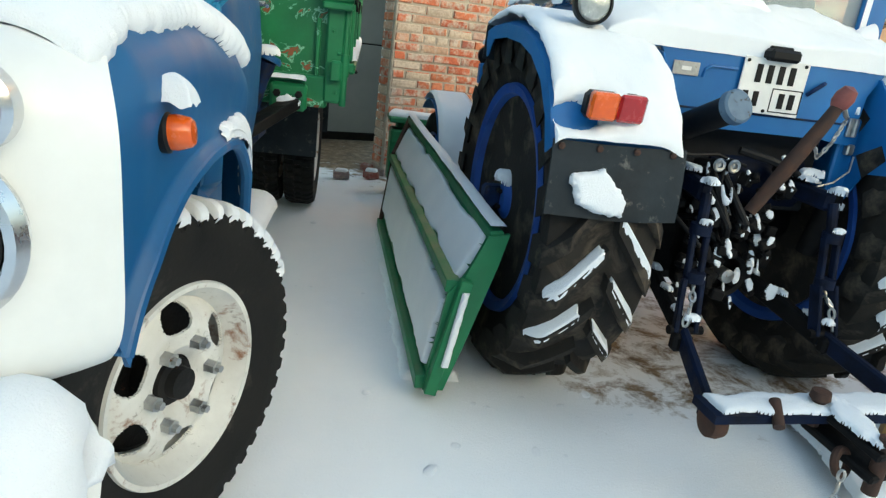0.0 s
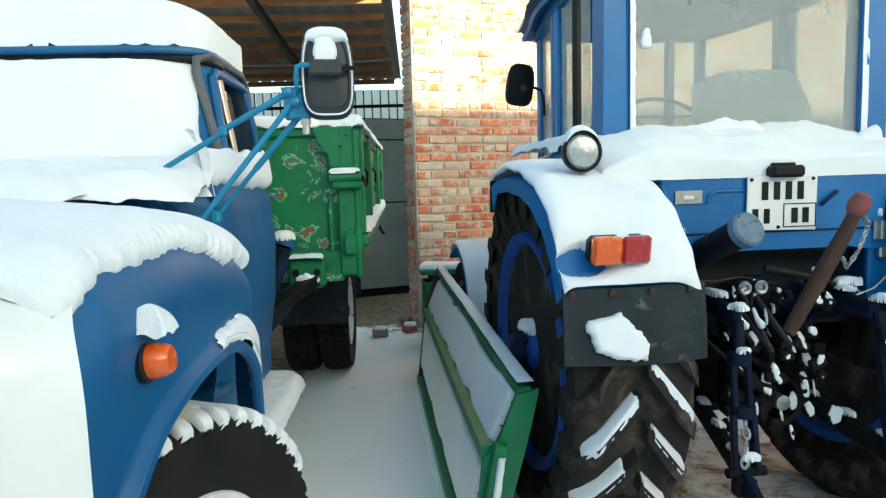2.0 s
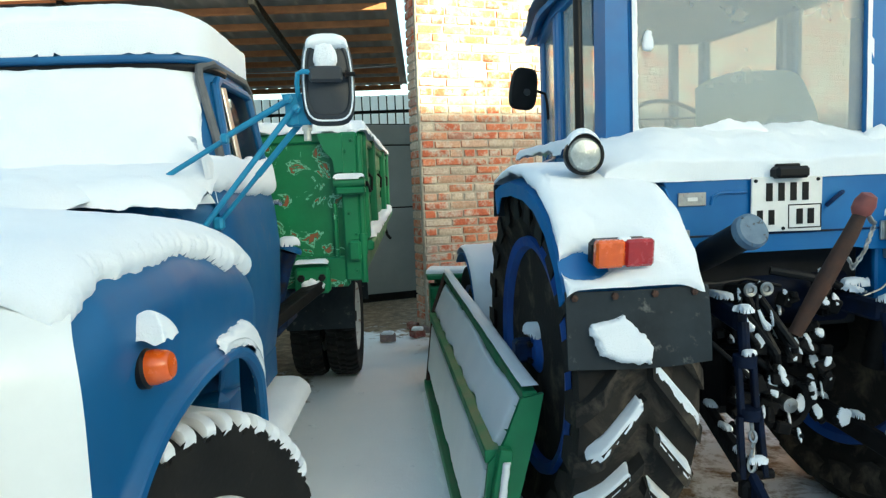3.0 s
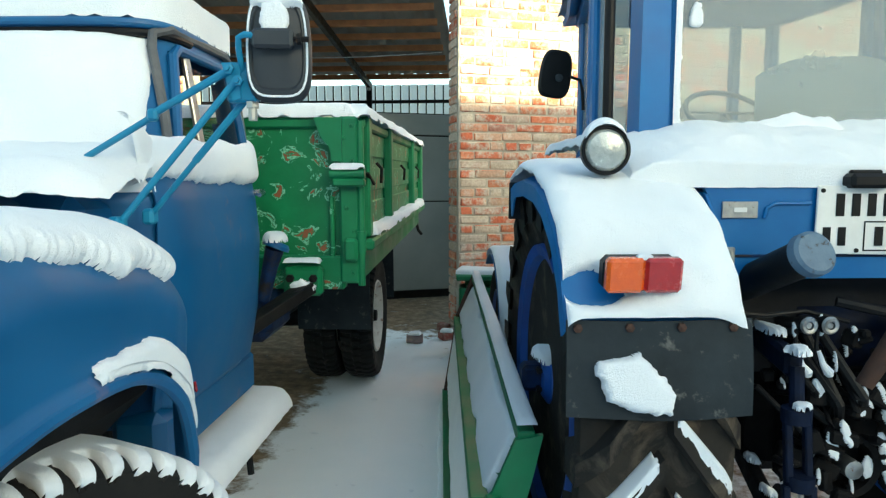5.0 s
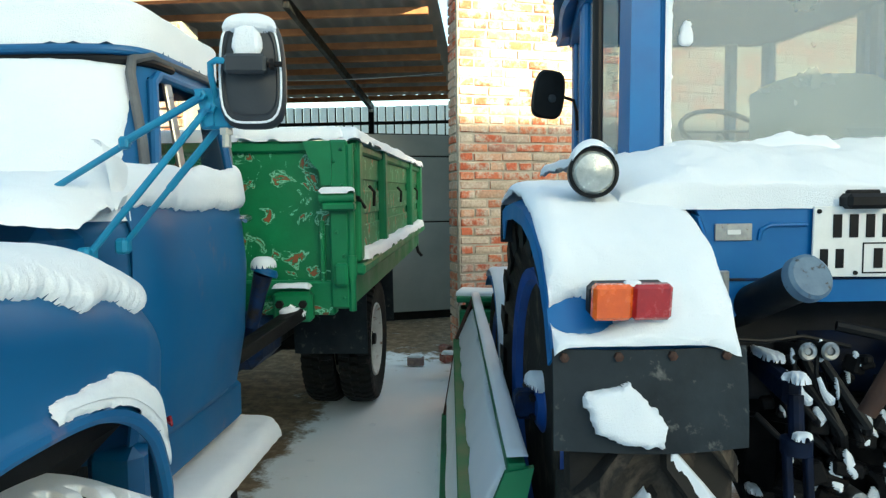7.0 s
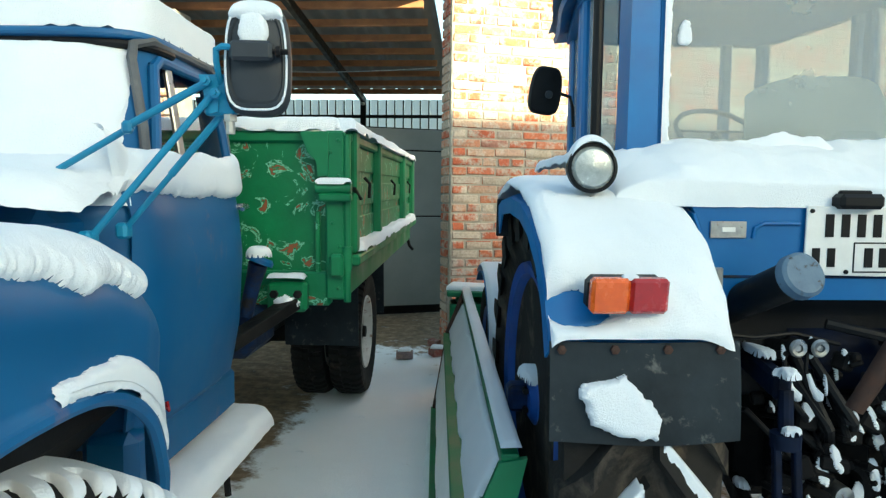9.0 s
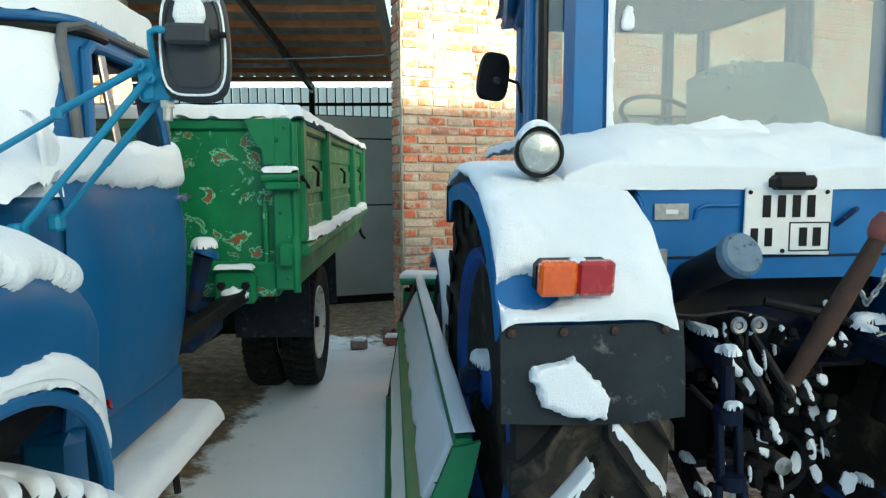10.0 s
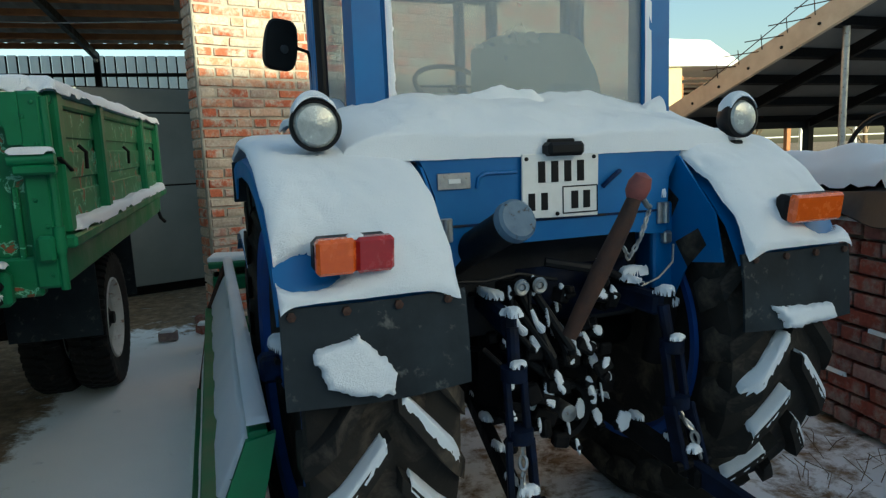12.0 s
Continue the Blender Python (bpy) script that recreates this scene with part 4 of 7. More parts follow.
part("foot", Shape().box(tuple(B), (0.03, 0.05, 0.045), bev=0.008), BRACKET_BLUE, arm)
part("foot", Shape().box(tuple(C), (0.03, 0.04, 0.04), bev=0.008), BRACKET_BLUE, arm)
part("plate_wing", Shape().prism([(-0.045, 0.045), (0.0, 0.045), (0.0, -0.04), (-0.02, -0.045)], -0.02, -0.012, "y", Matrix.Translation(J)), BRACKET_BLUE, arm)
for dx, dz in ((-0.022, 0.028), (0.0, 0.0)):
    part("bolt", Shape().lathe([(0.013, 0), (0.013, 0.010), (0.007, 0.012), (0.007, 0.02), (0.0, 0.021)], 6, pose(J.x + dx, J.y - 0.03, J.z + dz, 90, 0, 0)), BRACKET_BLUE, arm)
part("pin", Shape().tube([(1.14, 0.435, 1.70), (1.14, 0.435, 1.655)], 0.011, 8).tube([(1.14, 0.435, 1.70), (1.14, 0.435, 1.685)], 0.016, 6), ZINC, arm)
MIR = pose(1.208, 0.44, 1.825, 90, 0, 6)
def mirror_outline(k, dx, dz, n=40):
    out = []
    for i in range(n):
        a = 2 * math.pi * i / n
        c, s = math.cos(a), math.sin(a)
        q = (abs(c) ** 4 + abs(s) ** 4) ** -0.25
        out.append((dx * c * q * k * (1 - 0.10 * max(0, s * q)), dz * s * q * k))
    return out
mir = Shape()
rings = [(1.0, 0.0), (1.0, 0.018), (0.93, 0.03), (0.80, 0.036), (0.75, 0.03), (0.3, 0.038)]
vv = [[(x, z, h) for x, z in mirror_outline(k, 0.077, 0.129)] for k, h in rings]
mir.add([p for r in vv for p in r], [(i * 40 + j, i * 40 + (j + 1) % 40, (i + 1) * 40 + (j + 1) % 40, (i + 1) * 40 + j) for i in range(len(rings) - 1) for j in range(40)] + [list(range(40)), [(len(rings) - 1) * 40 + j for j in range(40)]], MIR)
mirror = part("mirror", mir, MIRROR_BACK, lorry, "dark plastic back of a rear-view mirror")
part("frosted_groove", Shape().tube([tuple(MIR @ Vector((x, z, 0.034))) for x, z in mirror_outline(0.90, 0.077, 0.129)] + [tuple(MIR @ Vector((*mirror_outline(0.90, 0.077, 0.129)[0], 0.034)))], 0.0028, 6), SNOW, mirror, "line of frost round the mirror back")
part("clamp", Shape().box((-0.005, 0.012, 0.056), (0.095, 0.045, 0.03), bev=0.008, m=MIR), MIRROR_BACK, mirror)
part("stay", Shape().tube([tuple(MIR @ Vector(p)) for p in ((-0.088, -0.06, 0.0), (-0.088, -0.01, 0.04), (-0.084, 0.014, 0.055), (-0.07, 0.020, 0.06), (-0.045, 0.018, 0.06))], 0.0075, 8), BRACKET_BLUE, mirror)
part("rod", Shape().tube([tuple(MIR @ Vector(p)) for p in ((0.04, 0.012, 0.056), (0.078, 0.012, 0.056))], 0.0065, 8).tube([tuple(MIR @ Vector(p)) for p in ((0.05, 0.012, 0.056), (0.06, 0.012, 0.056))], 0.013, 8), STEEL_DIRTY, mirror)

# chassis, tank filler, arms behind the cab
for x in (-0.42, 0.42):
    part("chassis_rail", Shape().box((x, 2.2, 0.74), (0.09, 5.6, 0.22), bev=0.01), STEEL_DIRTY, lorry)
part("front_axle", Shape().box((0, 0, 0.45), (1.4, 0.1, 0.1), bev=0.02), STEEL_DIRTY, lorry)
part("rear_axle", Shape().tube([(-0.9, 3.87, 0.478), (-0.2, 3.87, 0.478), (0, 3.87, 0.478), (0.2, 3.87, 0.478), (0.9, 3.87, 0.478)], [0.08, 0.09, 0.2, 0.09, 0.08], 16), STEEL_DIRTY, lorry)
part("engine", Shape().box((0, 0.1, 0.9), (0.6, 1.1, 0.6), bev=0.1), INSIDE_SHADE, lorry)
part("fuel_tank", Shape().box((0.66, 1.72, 0.94), (0.32, 0.36, 0.24), bev=0.05), STEEL_BLUE, lorry, "blue fuel tank")
filler = part("filler_neck", Shape().tube([(0.80, 1.52, 1.02), (0.84, 1.50, 1.16), (0.865, 1.49, 1.24)], [0.028, 0.032, 0.04], 14), STEEL_BLUE, lorry)
part("filler_cap", Shape().lathe([(0.0, 0.03), (0.045, 0.028), (0.055, 0.015), (0.055, 0.0), (0.0, 0.0)], 24, pose(0.868, 1.488, 1.24, -10, 20, 0)), TRUCK_BLUE, filler)
part("hinge_arm", Shape().bar((0.78, 1.36, 0.93), (0.97, 1.62, 1.06), 0.085, 0.05), STEEL_DIRTY, lorry, "rusty dark steel arm")
for y, w in ((3.2, 0.50), (4.5, 0.52)):
    part("mud_flap", Shape().box((0.74, y, 0.80), (w, 0.012, 0.58), (4, 0, 0), 0.004), RUBBER_SHEET, lorry, "black rubber mud flap")
    part("mud_flap", Shape().box((-0.74, y, 0.80), (w, 0.012, 0.58), (4, 0, 0), 0.004), RUBBER_SHEET, lorry)

# green tipper body
BX, BF, BR = 1.19, 1.665, 4.95
before_bed = set(lorry.children)
body = part("tipper_floor", Shape().box((0, (BF + BR) / 2, 1.14), (2 * BX - 0.06, BR - BF, 0.10), bev=0.01), GREEN_PLAIN, lorry, "green tipper body floor")
fw = part("front_board", Shape().box((0, BF + 0.05, 1.41), (2.26, 0.035, 0.70), bev=0.008), GREEN, lorry, "green board with flaked paint and rust")
part("top_rail", Shape().box((0, BF + 0.045, 1.765), (2.34, 0.06, 0.05), bev=0.01), GREEN_PLAIN, fw)
part("bottom_rail", Shape().box((0, BF + 0.03, 1.09), (2.24, 0.06, 0.10), bev=0.01), GREEN, fw)
for side in (1, -1):
    cp = part("corner_post", Shape().box((side * 1.145, BF + 0.03, 1.43), (0.085, 0.09, 0.72), bev=0.01), GREEN_PLAIN, lorry, "green corner post with hinge plates")
    part("gusset", Shape().prism([(1.00, 1.785), (1.12, 1.785), (1.12, 1.60), (1.075, 1.60), (1.07, 1.66), (1.03, 1.70)], BF - 0.025, BF + 0.01, "y", Matrix.Diagonal((side, 1, 1, 1))), GREEN_PLAIN, cp)
    part("bracket", Shape().box((side * 1.155, BF - 0.01, 1.22), (0.06, 0.08, 0.10), bev=0.012), GREEN_PLAIN, cp)
    part("hinge_pin", Shape().tube([(side * 1.07, BF - 0.035, 1.545), (side * 1.22, BF - 0.035, 1.548)], 0.022, 12), GREEN_PLAIN, cp)
    part("hinge_lug", Shape().box((side * 1.15, BF - 0.03, 1.51), (0.14, 0.05, 0.035), bev=0.008), GREEN_PLAIN, cp)
    part("latch", Shape().bar((side * 1.22, BF + 0.02, 1.55), (side * 1.23, BF + 0.14, 1.50), 0.02, 0.012), STEEL_DIRTY, cp)
    sb = part("side_board", Shape().box((side * (BX - 0.025), (BF + BR) / 2 + 0.03, 1.53), (0.025, BR - BF - 0.1, 0.52), bev=0.006), GREEN, lorry, "green side board with pressed ribs")
    for i, z in enumerate((1.355, 1.52, 1.685)):
        part("rib", Shape().box((side * (BX - 0.012), (BF + BR) / 2 + 0.03, z), (0.018, BR - BF - 0.14, 0.115), bev=0.009), GREEN, sb)
    part("top_rail", Shape().box((side * (BX - 0.01), (BF + BR) / 2 + 0.02, 1.765), (0.06, BR - BF - 0.02, 0.045), bev=0.01), GREEN_PLAIN, sb)
    part("ledge", Shape().box((side * (BX + 0.005), (BF + BR) / 2 + 0.02, 1.235), (0.10, BR - BF - 0.02, 0.05), bev=0.01), GREEN_PLAIN, sb)
    part("side_rail", Shape().box((side * (BX - 0.03), (BF + BR) / 2 + 0.02, 1.14), (0.05, BR - BF - 0.02, 0.15), bev=0.01), GREEN_PLAIN, sb)
    for y in (BF + 0.10, BF + 0.90, BF + 2.35, BR - 0.06):
        part("stake", Shape().box((side * (BX + 0.012), y, 1.53), (0.05, 0.09, 0.53), bev=0.01), GREEN_PLAIN, sb)
    for y in (BF + 0.45, BF + 1.6, BF + 2.8):
        part("hook", Shape().tube([(side * (BX + 0.01), y, 1.60), (side * (BX + 0.035), y + 0.01, 1.57), (side * (BX + 0.03), y + 0.02, 1.50)], 0.008, 8), STEEL_DIRTY, sb)
    part("rope_hook", Shape().tube([(side * (BX - 0.02), BR - 0.1, 1.10), (side * (BX), BR - 0.1, 1.02), (side * (BX + 0.03), BR - 0.08, 0.98)], 0.014, 8), STEEL_DIRTY, sb)
part("tailboard", Shape().box((0, BR, 1.42), (2.34, 0.04, 0.72), bev=0.01), GREEN_PLAIN, lorry)
brk = part("tilt_bracket", Shape().box((0.945, BF - 0.03, 1.085), (0.17, 0.06, 0.13), bev=0.015), GREEN_PLAIN, lorry, "green bracket with bolts")
for dx in (-0.05, 0.05):
    part("bolt", Shape().lathe([(0.018, 0), (0.018, 0.018), (0.0, 0.02)], 6, pose(0.945 + dx, BF - 0.06, 1.10, 90, 0, 0)), STEEL_DIRTY, brk)
# hinge tubes, bolts and a welded strip on the front corner, and the tipper tilted a little upwards at its rear
for side in (1, -1):
    part("hinge_tube", Shape().tube([(side * 1.195, BF - 0.005, 1.20), (side * 1.195, BF - 0.005, 1.30)], 0.022, 12), GREEN_PLAIN, lorry)
    part("corner_pipe", Shape().tube([(side * 1.195, BF + 0.0, 1.06), (side * 1.195, BF + 0.0, 1.77)], 0.016, 10), GREEN_PLAIN, lorry)
    part("weld_strip", Shape().box((side * 1.065, BF + 0.02, 1.30), (0.022, 0.03, 0.30), bev=0.006), GREEN, lorry)
for z in (1.12, 1.20, 1.30, 1.40, 1.60, 1.70, 1.75):
    part("rivet", Shape().lathe([(0.0, 0.008), (0.006, 0.006), (0.009, 0.0)], 8, pose(1.145 + 0.02 * math.sin(z * 40), BF - 0.015, z, 90, 0, 0)), GREEN_PLAIN, lorry)
for ob in set(lorry.children) - before_bed:
    ob.matrix_basis = TIP @ ob.matrix_basis


# ---- the tractor: local x to its right, y forwards, seen from behind ----
tractor = thing("tractor", TR, "blue farm tractor with a glazed cab, seen from behind, under snow", "tractor")


def big_wheel(side):
    x, z, R, W = side * 0.705, 0.775, 0.735, 0.43
    m = pose(x, 0, z, 0, -90 if side < 0 else 90, 0)     # local z outwards
    wheel = part("rear_wheel", Shape().lathe([(0.47, -0.18), (0.505, -0.19), (0.51, -0.175), (0.47, -0.15), (0.45, -0.06), (0.45, 0.06), (0.47, 0.15), (0.51, 0.175), (0.505, 0.195), (0.465, 0.185), (0.44, 0.12), (0.42, 0.02), (0.42, -0.12)], 72, m, closed=True), RIM_BLUE, tractor, "dark blue wheel rim")
    t = Shape().lathe(tyre_profile(R, W, 0.49), 96, m)
    # chevron lugs: one shape for each half, set round the tyre
    n = 22
    for half in (-1, 1):
        secs = []
        for i in range(7):
            q = i / 6
            ax = half * (0.012 + q * 0.212)                 # across the tread
            a = side * q * 0.36                             # swept round the wheel
            drop = 0.050 * smooth((q - 0.62) / 0.38) * q
            top, low, w = R + 0.046 - drop * 1.5, R - 0.03 - drop * 2.4, 0.030 + 0.012 * q
            secs += [(r * math.cos(a + da / r), r * math.sin(a + da / r), ax) for r, da in ((low, -w * 1.25), (top, -w * 0.8), (top, w * 0.8), (low, w * 1.25))]
        lug = Shape().add(secs, [(i * 4 + j, i * 4 + (j + 1) % 4, i * 4 + 4 + (j + 1) % 4, i * 4 + 4 + j) for i in range(6) for j in range(4)] + [(0, 1, 2, 3), (24, 25, 26, 27)]).mesh("lug", RUBBER_DIRTY, 40)
        for k in range(n):
            ob = new("lug", lug)
            ob.parent = wheel
            ob.matrix_basis = m @ Matrix.Rotation(2 * math.pi * (k + (0.5 if half > 0 else 0)) / n, 4, "Z")
    part("tyre", t, RUBBER_DIRTY, wheel, "worn rubber tyre with deep chevron lugs", 40)
    fn = disc_fn([(0.10, -0.02), (0.2, -0.02), (0.3, 0.02), (0.43, -0.04)], 0.06, 0.435)
    s = Shape().shell(fn, 72, 14, 0.014)
    s.v = [tuple(m @ Vector(p)) for p in s.v]
    part("disc", s, RIM_BLUE, wheel)
    part("hub", Shape().lathe([(0.14, -0.02), (0.14, 0.05), (0.11, 0.07), (0.09, 0.16), (0.06, 0.18), (0.0, 0.18)], 28, m), RIM_BLUE, wheel)
    for i in range(8):
        a = 2 * math.pi * i / 8
        part("wheel_bolt", Shape().tube([tuple(m @ Vector((0.115 * math.cos(a), 0.115 * math.sin(a), 0.03))), tuple(m @ Vector((0.115 * math.cos(a), 0.115 * math.sin(a), 0.13)))], 0.014, 6), STEEL_BLUE, wheel)
    part("clamp", Shape().box((0.0, 0.05, 0.20), (0.10, 0.09, 0.10), bev=0.015, m=m), STEEL_BLUE, wheel)
    for s2 in (-1, 1):
        part("clamp_bolt", Shape().tube([tuple(m @ Vector((s2 * 0.035, -0.02, 0.19))), tuple(m @ Vector((s2 * 0.035, 0.17, 0.19)))], 0.012, 6), STEEL_DIRTY, wheel)
    return wheel


wheels = [big_wheel(-1), big_wheel(1)]

FEN = [(0.0, (0.30, 1.50)), (0.12, (0.18, 1.525)), (0.30, (-0.02, 1.535)), (0.48, (-0.24, 1.515)), (0.60, (-0.40, 1.47)), (0.74, (-0.55, 1.385)), (0.87, (-0.655, 1.27)), (1.0, (-0.715, 1.145))]
def fen_in(y):
    return 0.50 if y < -0.15 else 0.60
def fender_top(side):
    def fn(u, v):
        y, z = lerp(FEN, u)
        xo, xi = 0.965, 0.50
        x = xo + (xi - xo) * v
        return (side * x, y, z - 0.02 * smooth((0.1 - v) / 0.1) - 0.03 * smooth((v - 0.8) / 0.2))
    return fn


def flap_fn(side):
    def fn(u, v):
        z = 1.155 - 0.25 * v
        x = 0.968 - 0.485 * u
        return (side * x, -0.728 - 0.03 * v + 0.012 * math.sin(u * 5 + v * 2) * v, z - 0.006 * math.sin(u * 3.1))
    return fn


for side in (-1, 1):
    fd = part("fender", Shape().shell(fender_top(side), 60, 14, 0.006 * side), TR_BLUE, tractor, "blue sheet-metal fender")
    def lip_fn(u, v):
        y, z = lerp(FEN, u)
        c = Vector((0, 0.0, 0.72))
        d = (Vector((0, y, z)) - c).normalized()
        w = 0.055 + 0.06 * smooth((0.12 - u) / 0.12)
        q = Vector((0, y, z - 0.02)) - d * w * v
        return (side * 0.967, q.y, q.z)
    part("lip", Shape().shell(lip_fn, 60, 3, -0.006 * side), TR_BLUE, fd)
    part("inner_wall", Shape().prism([(0.30, 1.50), (-0.24, 1.53), (-0.45, 1.47), (-0.62, 1.28), (-0.66, 1.12), (-0.50, 1.10), (-0.42, 0.95), (0.3, 0.95)], side * 0.49, side * 0.482, "x"), TR_BLUE, fd)
    fl = part("mud_flap", Shape().shell(flap_fn(side), 24, 14, 0.010 * side), RUBBER_SHEET, tractor, "black rubber mud flap bolted to the fender")
    for i in range(4):
        x = side * (0.94 - 0.135 * i)
        part("bolt", Shape().lathe([(0.012, 0), (0.012, 0.014), (0.0, 0.018)], 6, pose(x, -0.735, 1.135, 90, 0, 0)), RUST, fl)
    part("front_guard", Shape().box((side * 0.865, 0.295, 1.435), (0.215, 0.014, 0.15), (6, 0, 0), 0.004), RUBBER_SHEET, fd, "black rubber guard at the fender's front")
    # tail lamp
    lamp = part("tail_lamp", Shape().box((side * (0.778 if side < 0 else 0.78), -0.712, 1.274 if side < 0 else 1.29), (0.195 if side < 0 else 0.225, 0.06, 0.09), (8, 0, 0), 0.015), BLACK, tractor, "two-part tail lamp")
    if side < 0:
        part("amber_lens", Shape().box((-0.827, -0.755, 1.274), (0.097, 0.035, 0.09), (8, 0, 0), 0.014), AMBER, lamp, "orange lens")
        part("red_lens", Shape().box((-0.730, -0.755, 1.274), (0.097, 0.035, 0.09), (8, 0, 0), 0.014), RED_LENS, lamp, "red lens")
    else:
        part("amber_lens", Shape().box((0.78, -0.755, 1.29), (0.222, 0.035, 0.092), (8, 0, 0), 0.014), AMBER, lamp, "orange lens")
    # work light
    m = pose(side * (0.795 if side < 0 else 0.762), -0.43, 1.60, 90 - 2, 0, 0) @ Matrix.Scale(0.88, 4)
    wl_ = part("work_light", Shape().lathe([(0.0, -0.085), (0.03, -0.08), (0.06, -0.05), (0.078, -0.01), (0.083, 0.02), (0.083, 0.035), (0.072, 0.04), (0.070, 0.028), (0.0, 0.028)], 36, m), BLACK, tractor, "round black work light with a glass lens")
    part("lens", Shape().lathe([(0.072, 0.03), (0.06, 0.044), (0.03, 0.052), (0.0, 0.054)], 32, m), LENS, wl_, "ribbed glass lens")
    part("foot", Shape().box((side * (0.795 if side < 0 else 0.762), -0.43, 1.505), (0.05, 0.03, 0.03), bev=0.006).tube([(side * (0.795 if side < 0 else 0.762), -0.43, 1.49), (side * (0.795 if side < 0 else 0.762), -0.43, 1.52)], 0.014, 8), BLACK, wl_)

# rear panel below the window
panel_out = [(-0.50, 1.515), (0.52, 1.515), (0.485, 1.46), (0.45, 1.40), (0.44, 1.20), (0.36, 1.205), (0.30, 1.215), (-0.28, 1.215), (-0.34, 1.20), (-0.40, 1.14), (-0.44, 1.12), (-0.44, 1.38), (-0.47, 1.46)]
pan = part("rear_panel", Shape().prism(panel_out, -0.435, -0.415, "y"), TR_BLUE, tractor, "blue rear panel of the cab")
part("ledge", Shape().prism([(-0.43, 1.515), (-0.13, 1.62), (-0.13, 1.58), (-0.41, 1.49)], -0.60, 0.60, "x"), TR_BLUE, pan)
part("pressing", Shape().tube([(-0.30, -0.436, 1.40), (-0.295, -0.438, 1.43), (-0.27, -0.438, 1.445), (-0.16, -0.438, 1.445)], 0.007, 8), TR_BLUE, pan)
part("seam", Shape().box((0, -0.437, 1.285), (0.86, 0.006, 0.008), bev=0.002), STEEL_BLUE, pan)
for x in (-0.415, 0.42):
    part("hinge", Shape().box((x, -0.442, 1.275), (0.05, 0.014, 0.075), bev=0.004).tube([(x, -0.452, 1.31), (x, -0.452, 1.24)], 0.010, 8), ZINC, pan, "bare metal hinge")
mk = part("maker_plate", Shape().box((-0.378, -0.439, 1.425), (0.11, 0.006, 0.05), bev=0.003), ZINC, pan, "small metal maker's plate")
part("marking", Shape().box((-0.378, -0.4435, 1.425), (0.04, 0.003, 0.014), bev=0.001), PLATE_WHITE, mk)
part("grip", Shape().tube([(0.17, -0.436, 1.38), (0.18, -0.455, 1.40), (0.21, -0.46, 1.425), (0.235, -0.44, 1.43)], 0.008, 8), STEEL_BLUE, pan)
for x, w, z in ((-0.42, 0.10, 1.03), (0.45, 0.09, 1.10)):
    part("side_strip", Shape().box((x, -0.40, z), (w, 0.03, 0.42), bev=0.008), TR_BLUE, pan)
part("corner_bracket", Shape().box((0.445, -0.43, 1.185), (0.035, 0.03, 0.045), bev=0.006), ZINC, pan)
# near-black sheet: the shade behind the linkage, given as colour
part("recess", Shape().box((0, -0.28, 1.06), (0.84, 0.04, 0.36), bev=0.01), INSIDE_SHADE, pan)
part("cable", Shape().tube([(0.46, -0.45, 1.16), (0.44, -0.47, 1.10), (0.38, -0.47, 1.05), (0.30, -0.46, 1.02)], 0.004, 6), ZINC, pan)

# number plate: its characters are plain bars
plate = part("number_plate", Shape().box((-0.004, -0.448, 1.393), (0.288, 0.008, 0.206), (0, 1.0, 0), 0.004), PLATE_WHITE, tractor, "white number plate with dark bars")
for i in range(4):
    part("bar", Shape().box((-0.077 + i * 0.049, -0.4535, 1.440), (0.026, 0.004, 0.068), bev=0.002), BLACK, plate)
for i in range(2):
    part("bar", Shape().box((-0.115 + i * 0.047, -0.4535, 1.345), (0.024, 0.004, 0.056), bev=0.002), BLACK, plate)
    part("bar", Shape().box((0.047 + i * 0.046, -0.4535, 1.345), (0.026, 0.004, 0.058), bev=0.002), BLACK, plate)
for c, s_ in (((0.068, -0.453, 1.389), (0.135, 0.003, 0.004)), ((0.068, -0.453, 1.302), (0.135, 0.003, 0.004)), ((0.002, -0.453, 1.345), (0.004, 0.003, 0.088)), ((0.135, -0.453, 1.345), (0.004, 0.003, 0.088))):
    part("line", Shape().box(c, s_, bev=0.001), BLACK, plate)
for x, z in ((-0.132, 1.483), (0.122, 1.483), (-0.02, 1.302)):
    part("screw", Shape().lathe([(0.007, 0), (0.006, 0.005), (0, 0.006)], 10, pose(x, -0.452, z, 90, 0, 0)), STEEL_DIRTY, plate)
part("plate_lamp", Shape().box((0.0, -0.46, 1.512), (0.135, 0.06, 0.045), bev=0.016).box((0.0, -0.44, 1.535), (0.10, 0.03, 0.02), bev=0.006), BLACK, tractor, "black number plate lamp")

